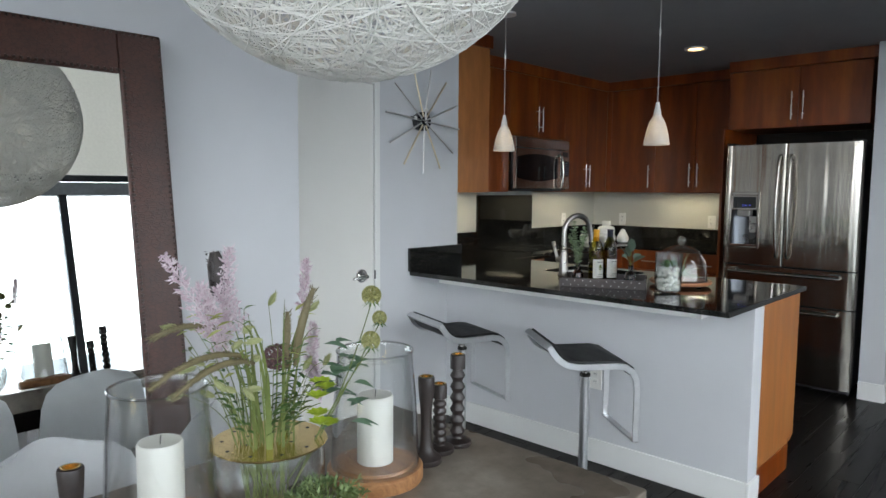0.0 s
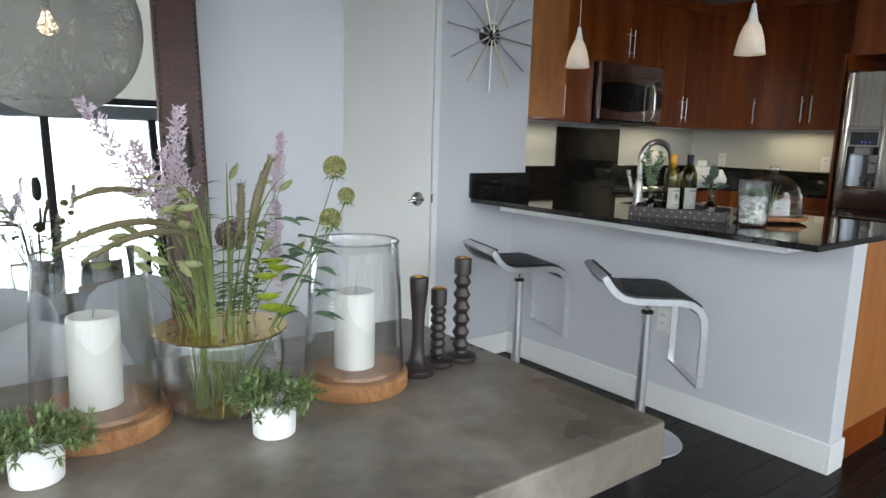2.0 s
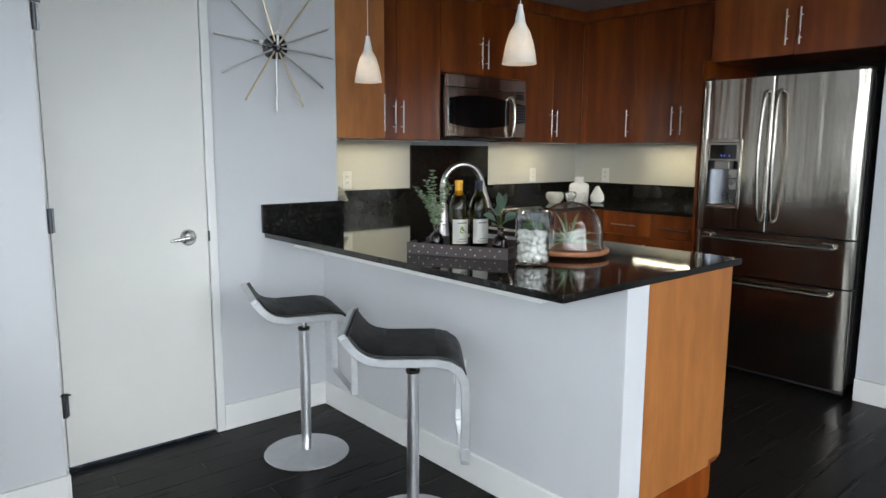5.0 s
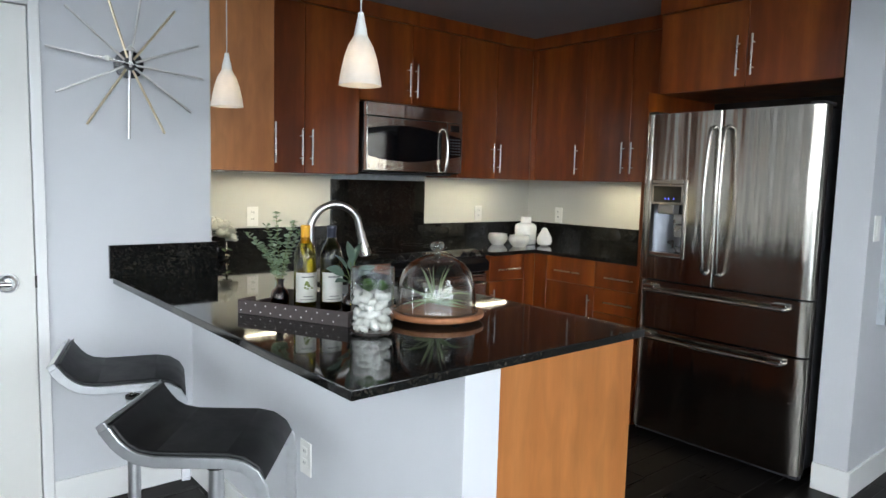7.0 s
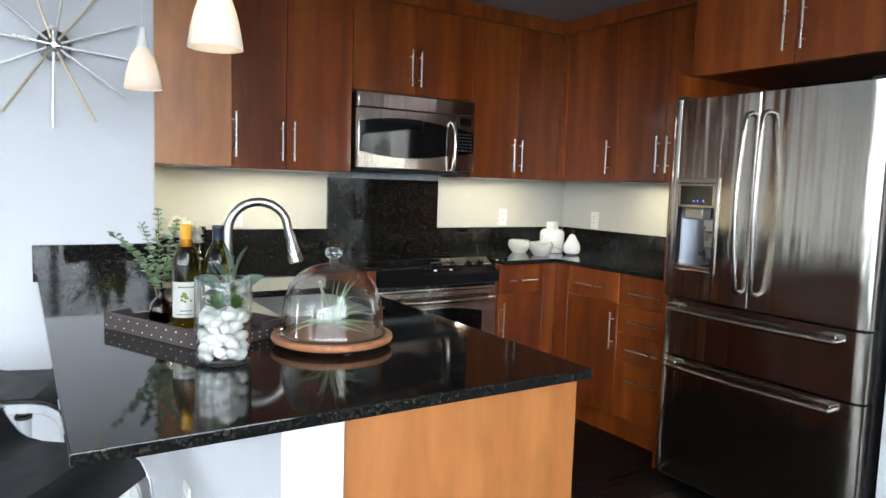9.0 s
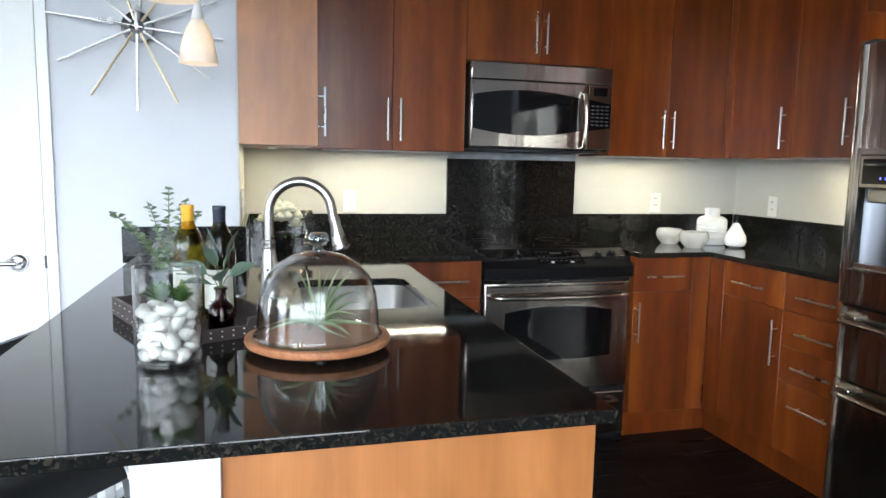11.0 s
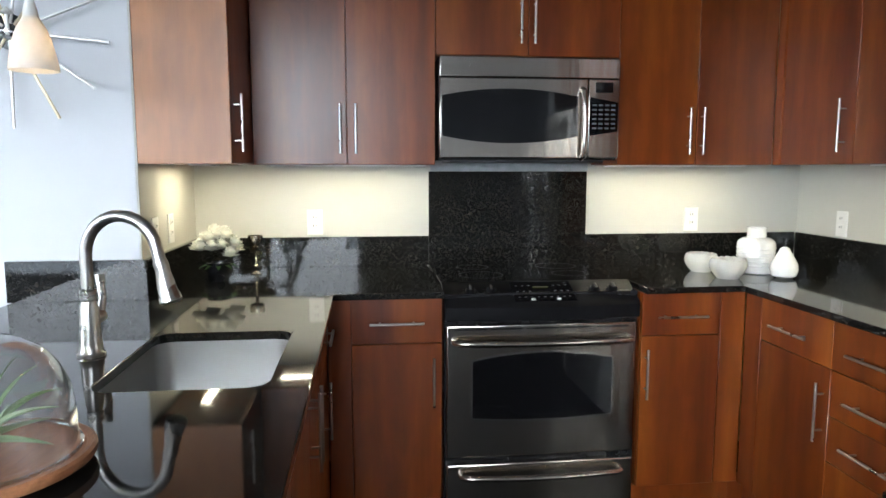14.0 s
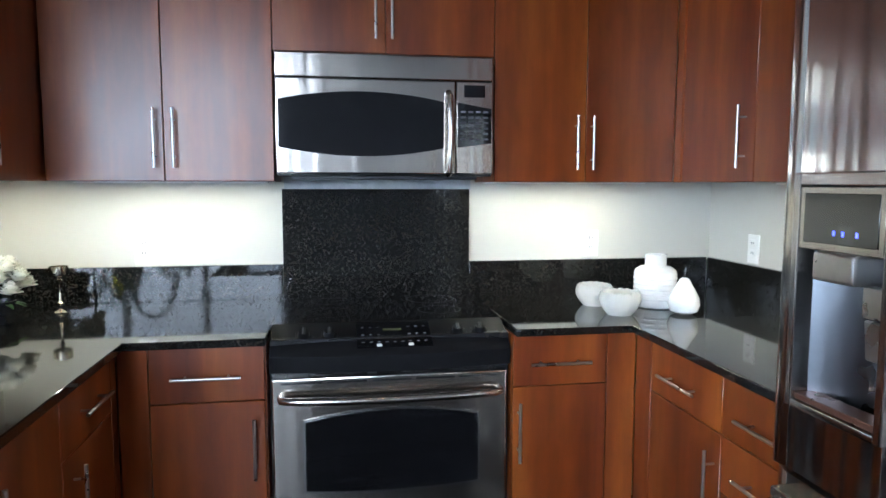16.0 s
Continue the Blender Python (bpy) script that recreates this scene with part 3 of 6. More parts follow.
tube([(2.726, NW - 0.055, 0.929), (2.70, NW - 0.057, 0.931), (2.665, NW - 0.054, 0.927), (2.628, NW - 0.050, 0.922)], [0.012, 0.011, 0.009, 0.006], 12, lever)
part("door_handle", lever, CHROME, door, "satin nickel lever", 0, 2, True)
part("strike_plate", box(2.813, 2.821, NW - 0.014, NW - 0.011, 0.905, 0.953), DARK_METAL, door, "", 0, 2, True)


def outlet(place, facing, kind="outlet"):
    """A wall plate, facing -y, -x or +x."""
    turn = {"-y": 0, "-x": -90, "+x": 90}[facing]
    ob = thing("wall_outlet" if kind == "outlet" else "light_switch", place, "white plastic wall outlet plate" if kind == "outlet" else "white rocker light switch on the wall", "outlet" if kind == "outlet" else "switch", "wall plates", turn)
    part("plate", box(-0.036, 0.036, -0.006, 0, -0.058, 0.058), PLATE, ob, "", 0.002)
    if kind == "outlet":
        for z in (-0.028, 0.012):
            part("socket", box(-0.016, 0.016, -0.009, -0.006, z, z + 0.026), PLATE, ob, "", 0.003)
            for x in (-0.008, 0.004):
                part("slot", box(x, x + 0.003, -0.0095, -0.009, z + 0.008, z + 0.018), DARK_GREY, ob)
    else:
        part("rocker", box(-0.016, 0.016, -0.010, -0.006, -0.033, 0.033), PLATE, ob, "", 0.002)


outlet((4.063, KN, 1.128), "-y")
outlet((5.90, KN, 1.128), "-y")
outlet((KE, 3.455, 1.125), "-x")
outlet((3.526, 3.18, 1.140), "+x")
outlet((3.526, 3.38, 1.140), "+x")
outlet((3.43, 1.945, 0.42), "-x")
outlet((KE, 2.560, 1.128), "-x")
outlet((5.785, 1.035, 1.205), "-y", "switch")

art = thing("wall_picture", (6.34, 1.035, 0.755), "grey artwork in a thin silver frame on the wall", "picture")
bm = box(5.89, 5.91, 1.0, 1.035, 0.755, 1.725)
box(6.77, 6.79, 1.0, 1.035, 0.755, 1.725, bm)
box(5.91, 6.77, 1.0, 1.035, 0.755, 0.775, bm)
box(5.91, 6.77, 1.0, 1.035, 1.705, 1.725, bm)
part("picture_frame", bm, ALU, art, "thin silver frame", 0.002, 1, True)
part("print", box(5.91, 6.77, 1.020, 1.033, 0.775, 1.705), PICTURE, art, "", 0, 2, True)


# ---------------------------------------------------------------- kitchen cabinets
def slab(facing, coord, u0, u1, z0, z1, thick=0.019, gap=0.0015):
    """A front panel whose face lies at coord."""
    u0, u1, z0, z1 = u0 + gap, u1 - gap, z0 + gap, z1 - gap
    if facing == "-y":
        return box(u0, u1, coord, coord + thick, z0, z1)
    if facing == "-x":
        return box(coord, coord + thick, u0, u1, z0, z1)
    return box(coord - thick, coord, u0, u1, z0, z1)


def bar_handle(parent, facing, coord, u, z, length, upright=True):
    out = {"-y": (0, -1), "-x": (-1, 0), "+x": (1, 0)}[facing]

    def at(d, s):
        uu, zz = (u, z + s) if upright else (u + s, z)
        return (uu, coord + out[1] * d, zz) if facing == "-y" else (coord + out[0] * d, uu, zz)

    bm = tube([at(0.030, -length / 2), at(0.030, length / 2)], 0.0052, 10)
    for s in (-length * 0.31, length * 0.31):
        tube([at(0, s), at(0.030, s)], 0.0035, 8, bm)
    part("handle", bm, NICKEL, parent, "slim brushed nickel bar handle", 0, 2, True)


def cabinet(name, label, body, facing, coord, fronts, group, kick=False):
    x0, x1, y0, y1, z0, z1 = body
    cab = thing(name, ((x0 + x1) / 2, (y0 + y1) / 2, z0), label, "cabinet", group)
    base = 0.10 if kick else z0
    part("body", box(x0 + 0.001, x1 - 0.001, y0 + 0.001, y1 - 0.001, base, z1), CHERRY, cab, "", 0, 2, True)
    if kick:
        k = {"-y": (x0, x1, y0 + 0.05, y1), "-x": (x0 + 0.05, x1, y0, y1), "+x": (x0, x1 - 0.05, y0, y1)}[facing]
        part("toe_kick", box(*k, z0, base), CHERRY, cab, "", 0, 2, True)
    for nm, u0, u1, fz0, fz1, handle in fronts:
        front = part(nm, slab(facing, coord, u0, u1, fz0, fz1), CHERRY, cab, "", 0.0015, 1, True)
        if handle:
            bar_handle(front, facing, coord, *handle)
    return cab


UB, UT = 1.392, 2.335
FY, FX = 3.447, 6.108
LU = "cherry wood wall cabinet with flush doors and bar handles"
cabinet("wall_cabinet", LU, (3.845, 4.592, FY + 0.019, KN, UB, UT), "-y", FY,
        [("door", 3.846, 4.226, UB, UT, (4.199, 1.538, 0.202)), ("door", 4.226, 4.592, UB, UT, (4.262, 1.538, 0.202))], "wall cabinets")
cabinet("wall_cabinet", "short cherry wood cabinet above the microwave", (4.592, 5.382, FY + 0.019, KN, 1.842, UT), "-y", FY,
        [("door", 4.592, 4.985, 1.842, UT, (4.949, 1.992, 0.203)), ("door", 4.985, 5.382, 1.842, UT, (5.007, 1.992, 0.203))], "wall cabinets")
cabinet("wall_cabinet", LU, (5.382, 6.10, FY + 0.019, KN, UB, UT), "-y", FY,
        [("door", 5.382, 5.739, UB, UT, (5.698, 1.538, 0.202)), ("door", 5.739, 6.10, UB, UT, (5.760, 1.538, 0.202))], "wall cabinets")
cabinet("wall_cabinet", LU, (FX + 0.019, KE, 2.957, 3.42, UB, UT), "-x", FX,
        [("door", 2.957, 3.40, UB, UT, (3.008, 1.538, 0.202))], "wall cabinets")
cabinet("wall_cabinet", LU, (FX + 0.019, KE, 2.21, 2.957, UB, UT), "-x", FX,
        [("door", 2.590, 2.957, UB, UT, (2.627, 1.546, 0.202)), ("door", 2.21, 2.590, UB, UT, (2.556, 1.546, 0.202))], "wall cabinets")
part("corner_filler", box(6.10, 6.112, 3.40, FY, UB, UT), CHERRY, bpy.data.objects["wall_cabinet.003"], "", 0, 2, True)
west_cab = cabinet("wall_cabinet", "cherry wood wall cabinet end with one side door", (3.527, 3.821, 3.050, KN, UB, UT), "+x", 3.841,
                   [("door", 3.052, FY - 0.004, UB, UT, (3.082, 1.536, 0.202))], "wall cabinets")
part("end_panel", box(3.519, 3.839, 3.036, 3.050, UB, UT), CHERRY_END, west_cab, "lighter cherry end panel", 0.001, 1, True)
cabinet("refrigerator_cabinet", "deep cherry wood cabinet above the refrigerator", (5.834, KE, 1.232, 2.208, 1.893, UT), "-x", 5.815,
        [("door", 1.702, 2.208, 1.893, UT, (1.742, 2.05, 0.205)), ("door", 1.232, 1.702, 1.893, UT, (1.664, 2.05, 0.205))], "wall cabinets")
bm = box(5.70, KE, 2.190, 2.208, FZ, 1.893)
solid("refrigerator_side_panel", bm, CHERRY, "cherry wood panel beside the refrigerator", "panel", "", "", 0.001)
# near-black sheet that paints the shade at the back of this gap
structure("recess_back", box(6.42, KE, 1.186, 2.19, 1.76, 1.893), GAP_DARK, "dark sheet standing in for shade above the refrigerator")

# crown boards between cabinets and ceiling
crown = thing("crown_trim", (5.0, 3.43, UT), "dark cherry crown board along the cabinet tops", "trim")
part("board", box(3.857, 6.088, FY - 0.016, KN, UT + 0.001, LOW), CHERRY, crown, "", 0.003, 1, True)
part("board", box(3.525, 3.857, 3.022, FY - 0.016, UT + 0.001, LOW), CHERRY, crown, "", 0.003, 1, True)
part("board", box(6.088, KE, 2.21, FY + 0.2, UT + 0.001, LOW - 0.001), CHERRY, crown, "", 0.003, 1, True)
part("board", box(5.795, KE, 1.187, 2.21, UT + 0.001, LOW), CHERRY, crown, "", 0.003, 1, True)

BT = 0.895
BY, BX = 3.080, 5.790
LB = "cherry wood base cabinet with drawer and door"
cabinet("base_cabinet", LB, (4.152, 4.583, BY + 0.019, KN, FZ, BT), "-y", BY,
        [("filler", 4.152, 4.24, 0.105, BT, None), ("drawer", 4.24, 4.578, 0.722, BT, (4.4085, 0.803, 0.203, False)), ("door", 4.24, 4.578, 0.105, 0.722, (4.546, 0.574, 0.19))], "base cabinets", True)
cabinet("base_cabinet", LB, (5.362, 5.79, BY + 0.019, KN, FZ, BT), "-y", BY,
        [("drawer", 5.363, 5.686, 0.724, BT, (5.520, 0.802, 0.204, False)), ("door", 5.363, 5.686, 0.105, 0.724, (5.382, 0.576, 0.20)), ("filler", 5.686, 5.79, 0.105, BT, None)], "base cabinets", True)
cabinet("base_cabinet", LB, (BX + 0.019, KE, 2.573, BY + 0.019, FZ, BT), "-x", BX,
        [("filler", 2.97, BY, 0.105, BT, None), ("drawer", 2.573, 2.97, 0.728, BT, (2.776, 0.802, 0.206, False)), ("door", 2.573, 2.97, 0.105, 0.728, (2.601, 0.576, 0.20))], "base cabinets", True)
cabinet("drawer_cabinet", "cherry wood base cabinet with four stacked drawers", (BX + 0.019, KE, 2.21, 2.573, FZ, BT), "-x", BX,
        [("drawer", 2.21, 2.573, z0, z1, (2.375, z, 0.206, False)) for z0, z1, z in ((0.728, BT, 0.800), (0.574, 0.728, 0.646), (0.420, 0.574, 0.497), (0.105, 0.420, 0.33))], "base cabinets", True)
kick = box(5.791, 5.875, 3.1495, 3.17, FZ, 0.10)
box(5.8595, 5.875, 3.10, 3.149, FZ, 0.10, kick)
part("corner_kick", kick, CHERRY, bpy.data.objects["base_cabinet.002"], "", 0, 2, True)
PX = 4.15
pen = cabinet("sink_cabinet", "cherry wood sink cabinet with paired doors", (3.585, PX - 0.019, 1.87, 2.66, FZ, 0.66), "+x", PX,
              [("door", 1.87, 2.29, 0.105, BT, (2.262, 0.714, 0.206)), ("door", 2.29, 2.66, 0.105, BT, (2.320, 0.714, 0.206))], "peninsula cabinets", True)
part("rail", box(3.585, PX - 0.019, 1.872, 1.89, 0.66, BT), CHERRY, pen, "", 0, 2, True)
part("rail", box(3.585, PX - 0.019, 2.64, 2.658, 0.66, BT), CHERRY, pen, "", 0, 2, True)
cabinet("base_cabinet", LB, (3.585, PX - 0.019, 2.66, BY, FZ, BT), "+x", PX,
        [("drawer", 2.66, 3.03, 0.724, BT, (2.858, 0.808, 0.203, False)), ("door", 2.66, 3.03, 0.105, 0.724, (2.728, 0.598, 0.19)), ("filler", 3.03, BY, 0.105, BT, None)], "peninsula cabinets", True)
cabinet("base_cabinet", "cherry wood base cabinet at the end of the peninsula", (3.585, PX - 0.019, 1.175, 1.87, FZ, BT), "+x", PX,
        [("drawer", 1.175, 1.87, 0.722, BT, (1.52, 0.80, 0.205, False)), ("door", 1.175, 1.87, 0.105, 0.722, (1.80, 0.59, 0.20))], "peninsula cabinets", True)
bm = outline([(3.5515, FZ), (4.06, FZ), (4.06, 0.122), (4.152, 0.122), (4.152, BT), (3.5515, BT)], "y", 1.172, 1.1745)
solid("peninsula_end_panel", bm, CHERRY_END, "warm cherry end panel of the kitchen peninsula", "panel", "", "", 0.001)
part("kick_return", box(3.553, 4.058, 1.1675, 1.1715, FZ, 0.098), CHERRY, bpy.data.objects["peninsula_end_panel"])

# ---------------------------------------------------------------- stone
CT, CB = 0.921, 0.8965


def stone_top(name, xs, ys, keep, label):
    bm = bmesh.new()
    on = {(i, j) for i in range(len(xs) - 1) for j in range(len(ys) - 1) if keep((xs[i] + xs[i + 1]) / 2, (ys[j] + ys[j + 1]) / 2)}
    vs = {}

    def v(i, j, z):
        if (i, j, z) not in vs:
            vs[(i, j, z)] = bm.verts.new((xs[i], ys[j], z))
        return vs[(i, j, z)]

    for i, j in on:
        bm.faces.new((v(i, j, CT), v(i + 1, j, CT), v(i + 1, j + 1, CT), v(i, j + 1, CT)))
        bm.faces.new((v(i, j, CB), v(i, j + 1, CB), v(i + 1, j + 1, CB), v(i + 1, j, CB)))
        for di, dj, a, b in ((-1, 0, (0, 1), (0, 0)), (1, 0, (1, 0), (1, 1)), (0, -1, (0, 0), (1, 0)), (0, 1, (1, 1), (0, 1))):
            if (i + di, j + dj) not in on:
                p, q = (i + a[0], j + a[1]), (i + b[0], j + b[1])
                bm.faces.new((v(*p, CB), v(*q, CB), v(*q, CT), v(*p, CT)))
    bmesh.ops.dissolve_limit(bm, angle_limit=radians(1), verts=bm.verts, edges=bm.edges)
    return solid(name, bm, GRANITE, label, "countertop", "", "", 0.0025)


SX0, SX1, SY0, SY1 = 3.725, 4.09, 2.005, 2.505


def in_left(x, y):
    if 3.10 < x < 3.527 and 1.15 < y < 3.03:
        return True
    if 3.527 < x < 4.18 and 1.15 < y < KN:
        return not (SX0 < x < SX1 and SY0 < y < SY1)
    return 4.18 < x < 4.585 and 3.05 < y < KN


stone_top("countertop", [3.10, 3.527, SX0, SX1, 4.18, 4.585], [1.15, SY0, SY1, 3.03, 3.05, KN], in_left, "polished black granite peninsula countertop with sink cutout")
stone_top("countertop", [5.367, 5.762, KE], [2.21, 3.05, KN], lambda x, y: x > 5.762 or y > 3.05, "polished black granite corner countertop beside the range")
for x, y, sx, sy in ((SX0, SY0, 1, 1), (SX1, SY0, -1, 1), (SX0, SY1, 1, -1), (SX1, SY1, -1, -1)):
    r = 0.045
    pts = [(x - sx * 0.001, y - sy * 0.001)] + [(x + sx * (r - r * math.sin(a)), y + sy * (r - r * math.cos(a))) for a in (i * math.pi / 16 for i in range(9))]
    bm = bmesh.new()
    lo, hi = [bm.verts.new((p[0], p[1], CB)) for p in pts], [bm.verts.new((p[0], p[1], CT - 0.0003)) for p in pts]
    bm.faces.new(lo)
    bm.faces.new(hi)
    for i in range(len(pts)):
        bm.faces.new((lo[i], lo[i - 1], hi[i - 1], hi[i]))
    part("corner_fillet", bm, GRANITE, bpy.data.objects["countertop"])


def splash(label, *b):
    solid("backsplash", box(*b), GRANITE, label, "backsplash", "", "backsplash pieces", 0.002, True, (b[0], b[2], b[4]))


LS = "low black granite backsplash strip along the counter"
splash(LS, 3.548, 4.592, KN - 0.02, KN, CT, 1.06)
splash(LS, 5.358, 6.443, KN - 0.02, KN, CT, 1.06)
splash("tall black granite splash panel behind the range", 4.593, 5.357, KN - 0.02, KN, 0.80, 1.363)
splash(LS, KE - 0.02, KE, 2.21, KN - 0.021, CT, 1.06)
splash(LS, 3.527, 3.547, NW + 0.001, KN, CT, 1.06)
splash("low black granite splash on the clock wall", 3.085, 3.547, NW - 0.02, NW - 0.0005, CT, 1.062)
solid("counter_support", box(3.155, 3.43, 1.283, 2.84, 0.866, 0.896), WHITE, "white painted support board under the counter overhang", "board", "", "", 0.003)

# undermount sink, open at the top
bm = bmesh.new()
depth = 0.20


def sink_ring(inset, z, r):
    ring = []
    for cx, cy, a0 in ((SX1 - r, SY1 - r, 0), (SX0 + r, SY1 - r, 90), (SX0 + r, SY0 + r, 180), (SX1 - r, SY0 + r, 270)):
        for k in range(7):
            a = radians(a0 + 15 * k)
            ring.append(bm.verts.new((cx + (r - inset) * math.cos(a), cy + (r - inset) * math.sin(a), z)))
    return ring


rings = [sink_ring(-0.012, CB - 0.001, 0.045), sink_ring(-0.004, CB - 0.001, 0.045), sink_ring(-0.002, CB - 0.02, 0.045), sink_ring(0.006, CB - depth + 0.03, 0.05), sink_ring(0.03, CB - depth, 0.05)]
for a, b in zip(rings, rings[1:]):
    for i in range(len(a)):
        bm.faces.new((a[i], a[i - 1], b[i - 1], b[i]))
bm.faces.new(rings[-1])
bmesh.ops.solidify(bm, geom=bm.faces, thickness=0.0015)
sink = thing("sink", (3.907, 2.255, CB - depth), "undermount brushed stainless steel sink bowl", "sink")
part("bowl", bm, SINK_STEEL, sink, "", 0, 2, True)
part("drain", lathe([(0, 0.004), (0.03, 0.004), (0.042, 0.007), (0.045, 0.001)], 24, None, (3.907, 2.255, CB - depth)), CHROME, sink, "", 0, 2, True)

faucet = thing("faucet", (3.632, 2.295, CT), "brushed nickel gooseneck pull-down kitchen faucet", "faucet", "", -18)
part("base", lathe([(0, 0), (0.032, 0), (0.033, 0.006), (0.028, 0.012), (0.026, 0.03), (0.0235, 0.07), (0.021, 0.12), (0.017, 0.135), (0, 0.136)], 28), NICKEL, faucet)
part("collar", lathe([(0.0165, 0), (0.019, 0.003), (0.019, 0.011), (0.0165, 0.014), (0.019, 0.017), (0.019, 0.024), (0.0165, 0.027)], 24, None, (0, 0, 0.137)), NICKEL, faucet)
neck = [(0, 0, 0.13), (0, 0, 0.20), (0, 0, 0.245)] + [(0.098 - 0.098 * math.cos(a), 0, 0.245 + 0.098 * math.sin(a)) for a in (math.pi * i / 14 for i in range(1, 13))]
neck += [(0.198, 0, 0.235)]
part("neck", tube(neck, 0.0145, 16), NICKEL, faucet)
part("spray_head", tube([(0.197, 0, 0.238), (0.202, 0, 0.225), (0.204, 0, 0.215), (0.214, 0, 0.17), (0.222, 0, 0.145), (0.223, 0, 0.140)], [0.0165, 0.0175, 0.016, 0.0225, 0.026, 0.02], 20), NICKEL, faucet, "flared pull-down spray head")
lev = tube([(0, 0.0, 0.085), (-0.006, 0.05, 0.09)], 0.016, 14)
tube([(-0.006, 0.045, 0.09), (-0.010, 0.062, 0.13), (-0.022, 0.070, 0.19)], [0.011, 0.009, 0.012], 12, lev)
part("lever", lev, NICKEL, faucet, "side lever")

# ---------------------------------------------------------------- range
rng = thing("range", (4.976, 3.43, FZ), "stainless steel slide-in electric range with black glass cooktop", "stove")
RX0, RX1, RY = 4.596, 5.345, 3.084
part("body", box(RX0 - 0.006, RX1 + 0.012, RY + 0.03, KN - 0.025, FZ, 0.90), BLACK, rng, "", 0.002, 1, True)
part("cooktop", box(RX0 - 0.008, RX1 + 0.016, RY + 0.135, KN - 0.022, 0.90, 0.928), BLACK_GLASS, rng, "black ceramic glass cooktop", 0.004, 2, True)
for x, y, r in ((4.78, 3.40, 0.09), (5.17, 3.40, 0.075), (4.78, 3.63, 0.07), (5.17, 3.63, 0.09)):
    part("burner_ring", lathe([(r, 0), (r + 0.0025, 0.0004), (r + 0.005, 0)], 40, None, (x, y, 0.9281)), FASCIA, rng, "", 0, 2, True)
# sloped and bowed control fascia
bm = bmesh.new()
rows = []
for i in range(17):
    t = i / 16
    x = RX0 - 0.004 + t * (RX1 - RX0 + 0.012)
    bow = 0.030 * (1 - (2 * t - 1) ** 2)
    rows.append([bm.verts.new((x, y, z)) for y, z in ((RY + 0.14, 0.927), (RY + 0.125, 0.930), (RY + 0.005 - bow, 0.868), (RY - 0.008 - bow, 0.855), (RY - 0.006 - bow, 0.805), (RY + 0.02, 0.795), (RY + 0.14, 0.795))])
for a, b in zip(rows, rows[1:]):
    for k in range(len(a)):
        bm.faces.new((a[k], b[k], b[(k + 1) % len(a)], a[(k + 1) % len(a)]))
bm.faces.new(rows[0])
bm.faces.new(rows[-1])
part("control_panel", bm, FASCIA, rng, "black sloping control panel", 0, 2, True)


def on_fascia(x, s):
    """A place on the sloped fascia: s from its upper edge (0) to its lower (1)."""
    t = (x - RX0 + 0.004) / (RX1 - RX0 + 0.012)
    bow = 0.030 * (1 - (2 * t - 1) ** 2)
    a, b = Vector((x, RY + 0.125, 0.930)), Vector((x, RY + 0.005 - bow, 0.868))
    return a.lerp(b, s), (b - a).normalized().cross(Vector((-1, 0, 0))).normalized()


for x in (4.695, 4.775, 5.190, 5.265):
    c, nrm = on_fascia(x, 0.5)
    nrm = nrm if nrm.z > 0 else -nrm
    knob = tube([c, c + nrm * 0.006, c + nrm * 0.008, c + nrm * 0.024], [0.026, 0.025, 0.019, 0.016], 20)
    kn = part("knob", knob, FASCIA, rng, "black control knob", 0, 2, True)
    g = c + nrm * 0.024
    part("grip", tube([g + Vector((0, -0.013, -0.007)), g + Vector((0, 0.013, 0.007))], 0.005, 8), DARK_GREY, kn, "", 0, 2, True)
    marks = bmesh.new()
    for k in range(10):
        a = k * 0.63
        q = c + nrm * 0.0012 + Vector((math.cos(a) * 0.031, math.sin(a) * 0.029 * 0.87, math.sin(a) * 0.029 * 0.48))
        blob(marks, q, 0.0017, 0.0017, 0.0012, 5, 3)
    tagged(part("dial_marks", marks, PANEL_GREY, rng, "", 0, 2, True), kind="stuff")
disp = bmesh.new()
for x0, x1, s0, s1, z in ((4.86, 5.10, 0.08, 0.92, 0.0),):
    pts = [on_fascia(x0, s0)[0], on_fascia(x1, s0)[0], on_fascia(x1, s1)[0], on_fascia(x0, s1)[0]]
    vs = [disp.verts.new(p + Vector((0, -0.001, 0.003))) for p in pts] + [disp.verts.new(p + Vector((0, 0.004, -0.006))) for p in pts]
    for f in ((0, 1, 2, 3), (4, 7, 6, 5), (0, 4, 5, 1), (1, 5, 6, 2), (2, 6, 7, 3), (3, 7, 4, 0)):
        disp.faces.new([vs[k] for k in f])
part("display", disp, BLACK_GLASS, rng, "black glass display with small printed keys", 0, 2, True)
keys = bmesh.new()
for i in range(9):
    for s in (0.25, 0.5, 0.75):
        if 2 < i < 6 and s < 0.6:
            continue
        p, _ = on_fascia(4.88 + i * 0.025, s)
        box(p.x - 0.0045, p.x + 0.0045, p.y - 0.002, p.y + 0.001, p.z + 0.001, p.z + 0.0042, keys)
tagged(part("keys", keys, PANEL_GREY, rng, "", 0, 2, True), kind="stuff")
p, _ = on_fascia(4.976, 0.32)
part("clock_window", box(p.x - 0.030, p.x + 0.030, p.y - 0.006, p.y + 0.004, p.z, p.z + 0.0046), OLIVE, rng, "dim olive clock window", 0, 2, True)
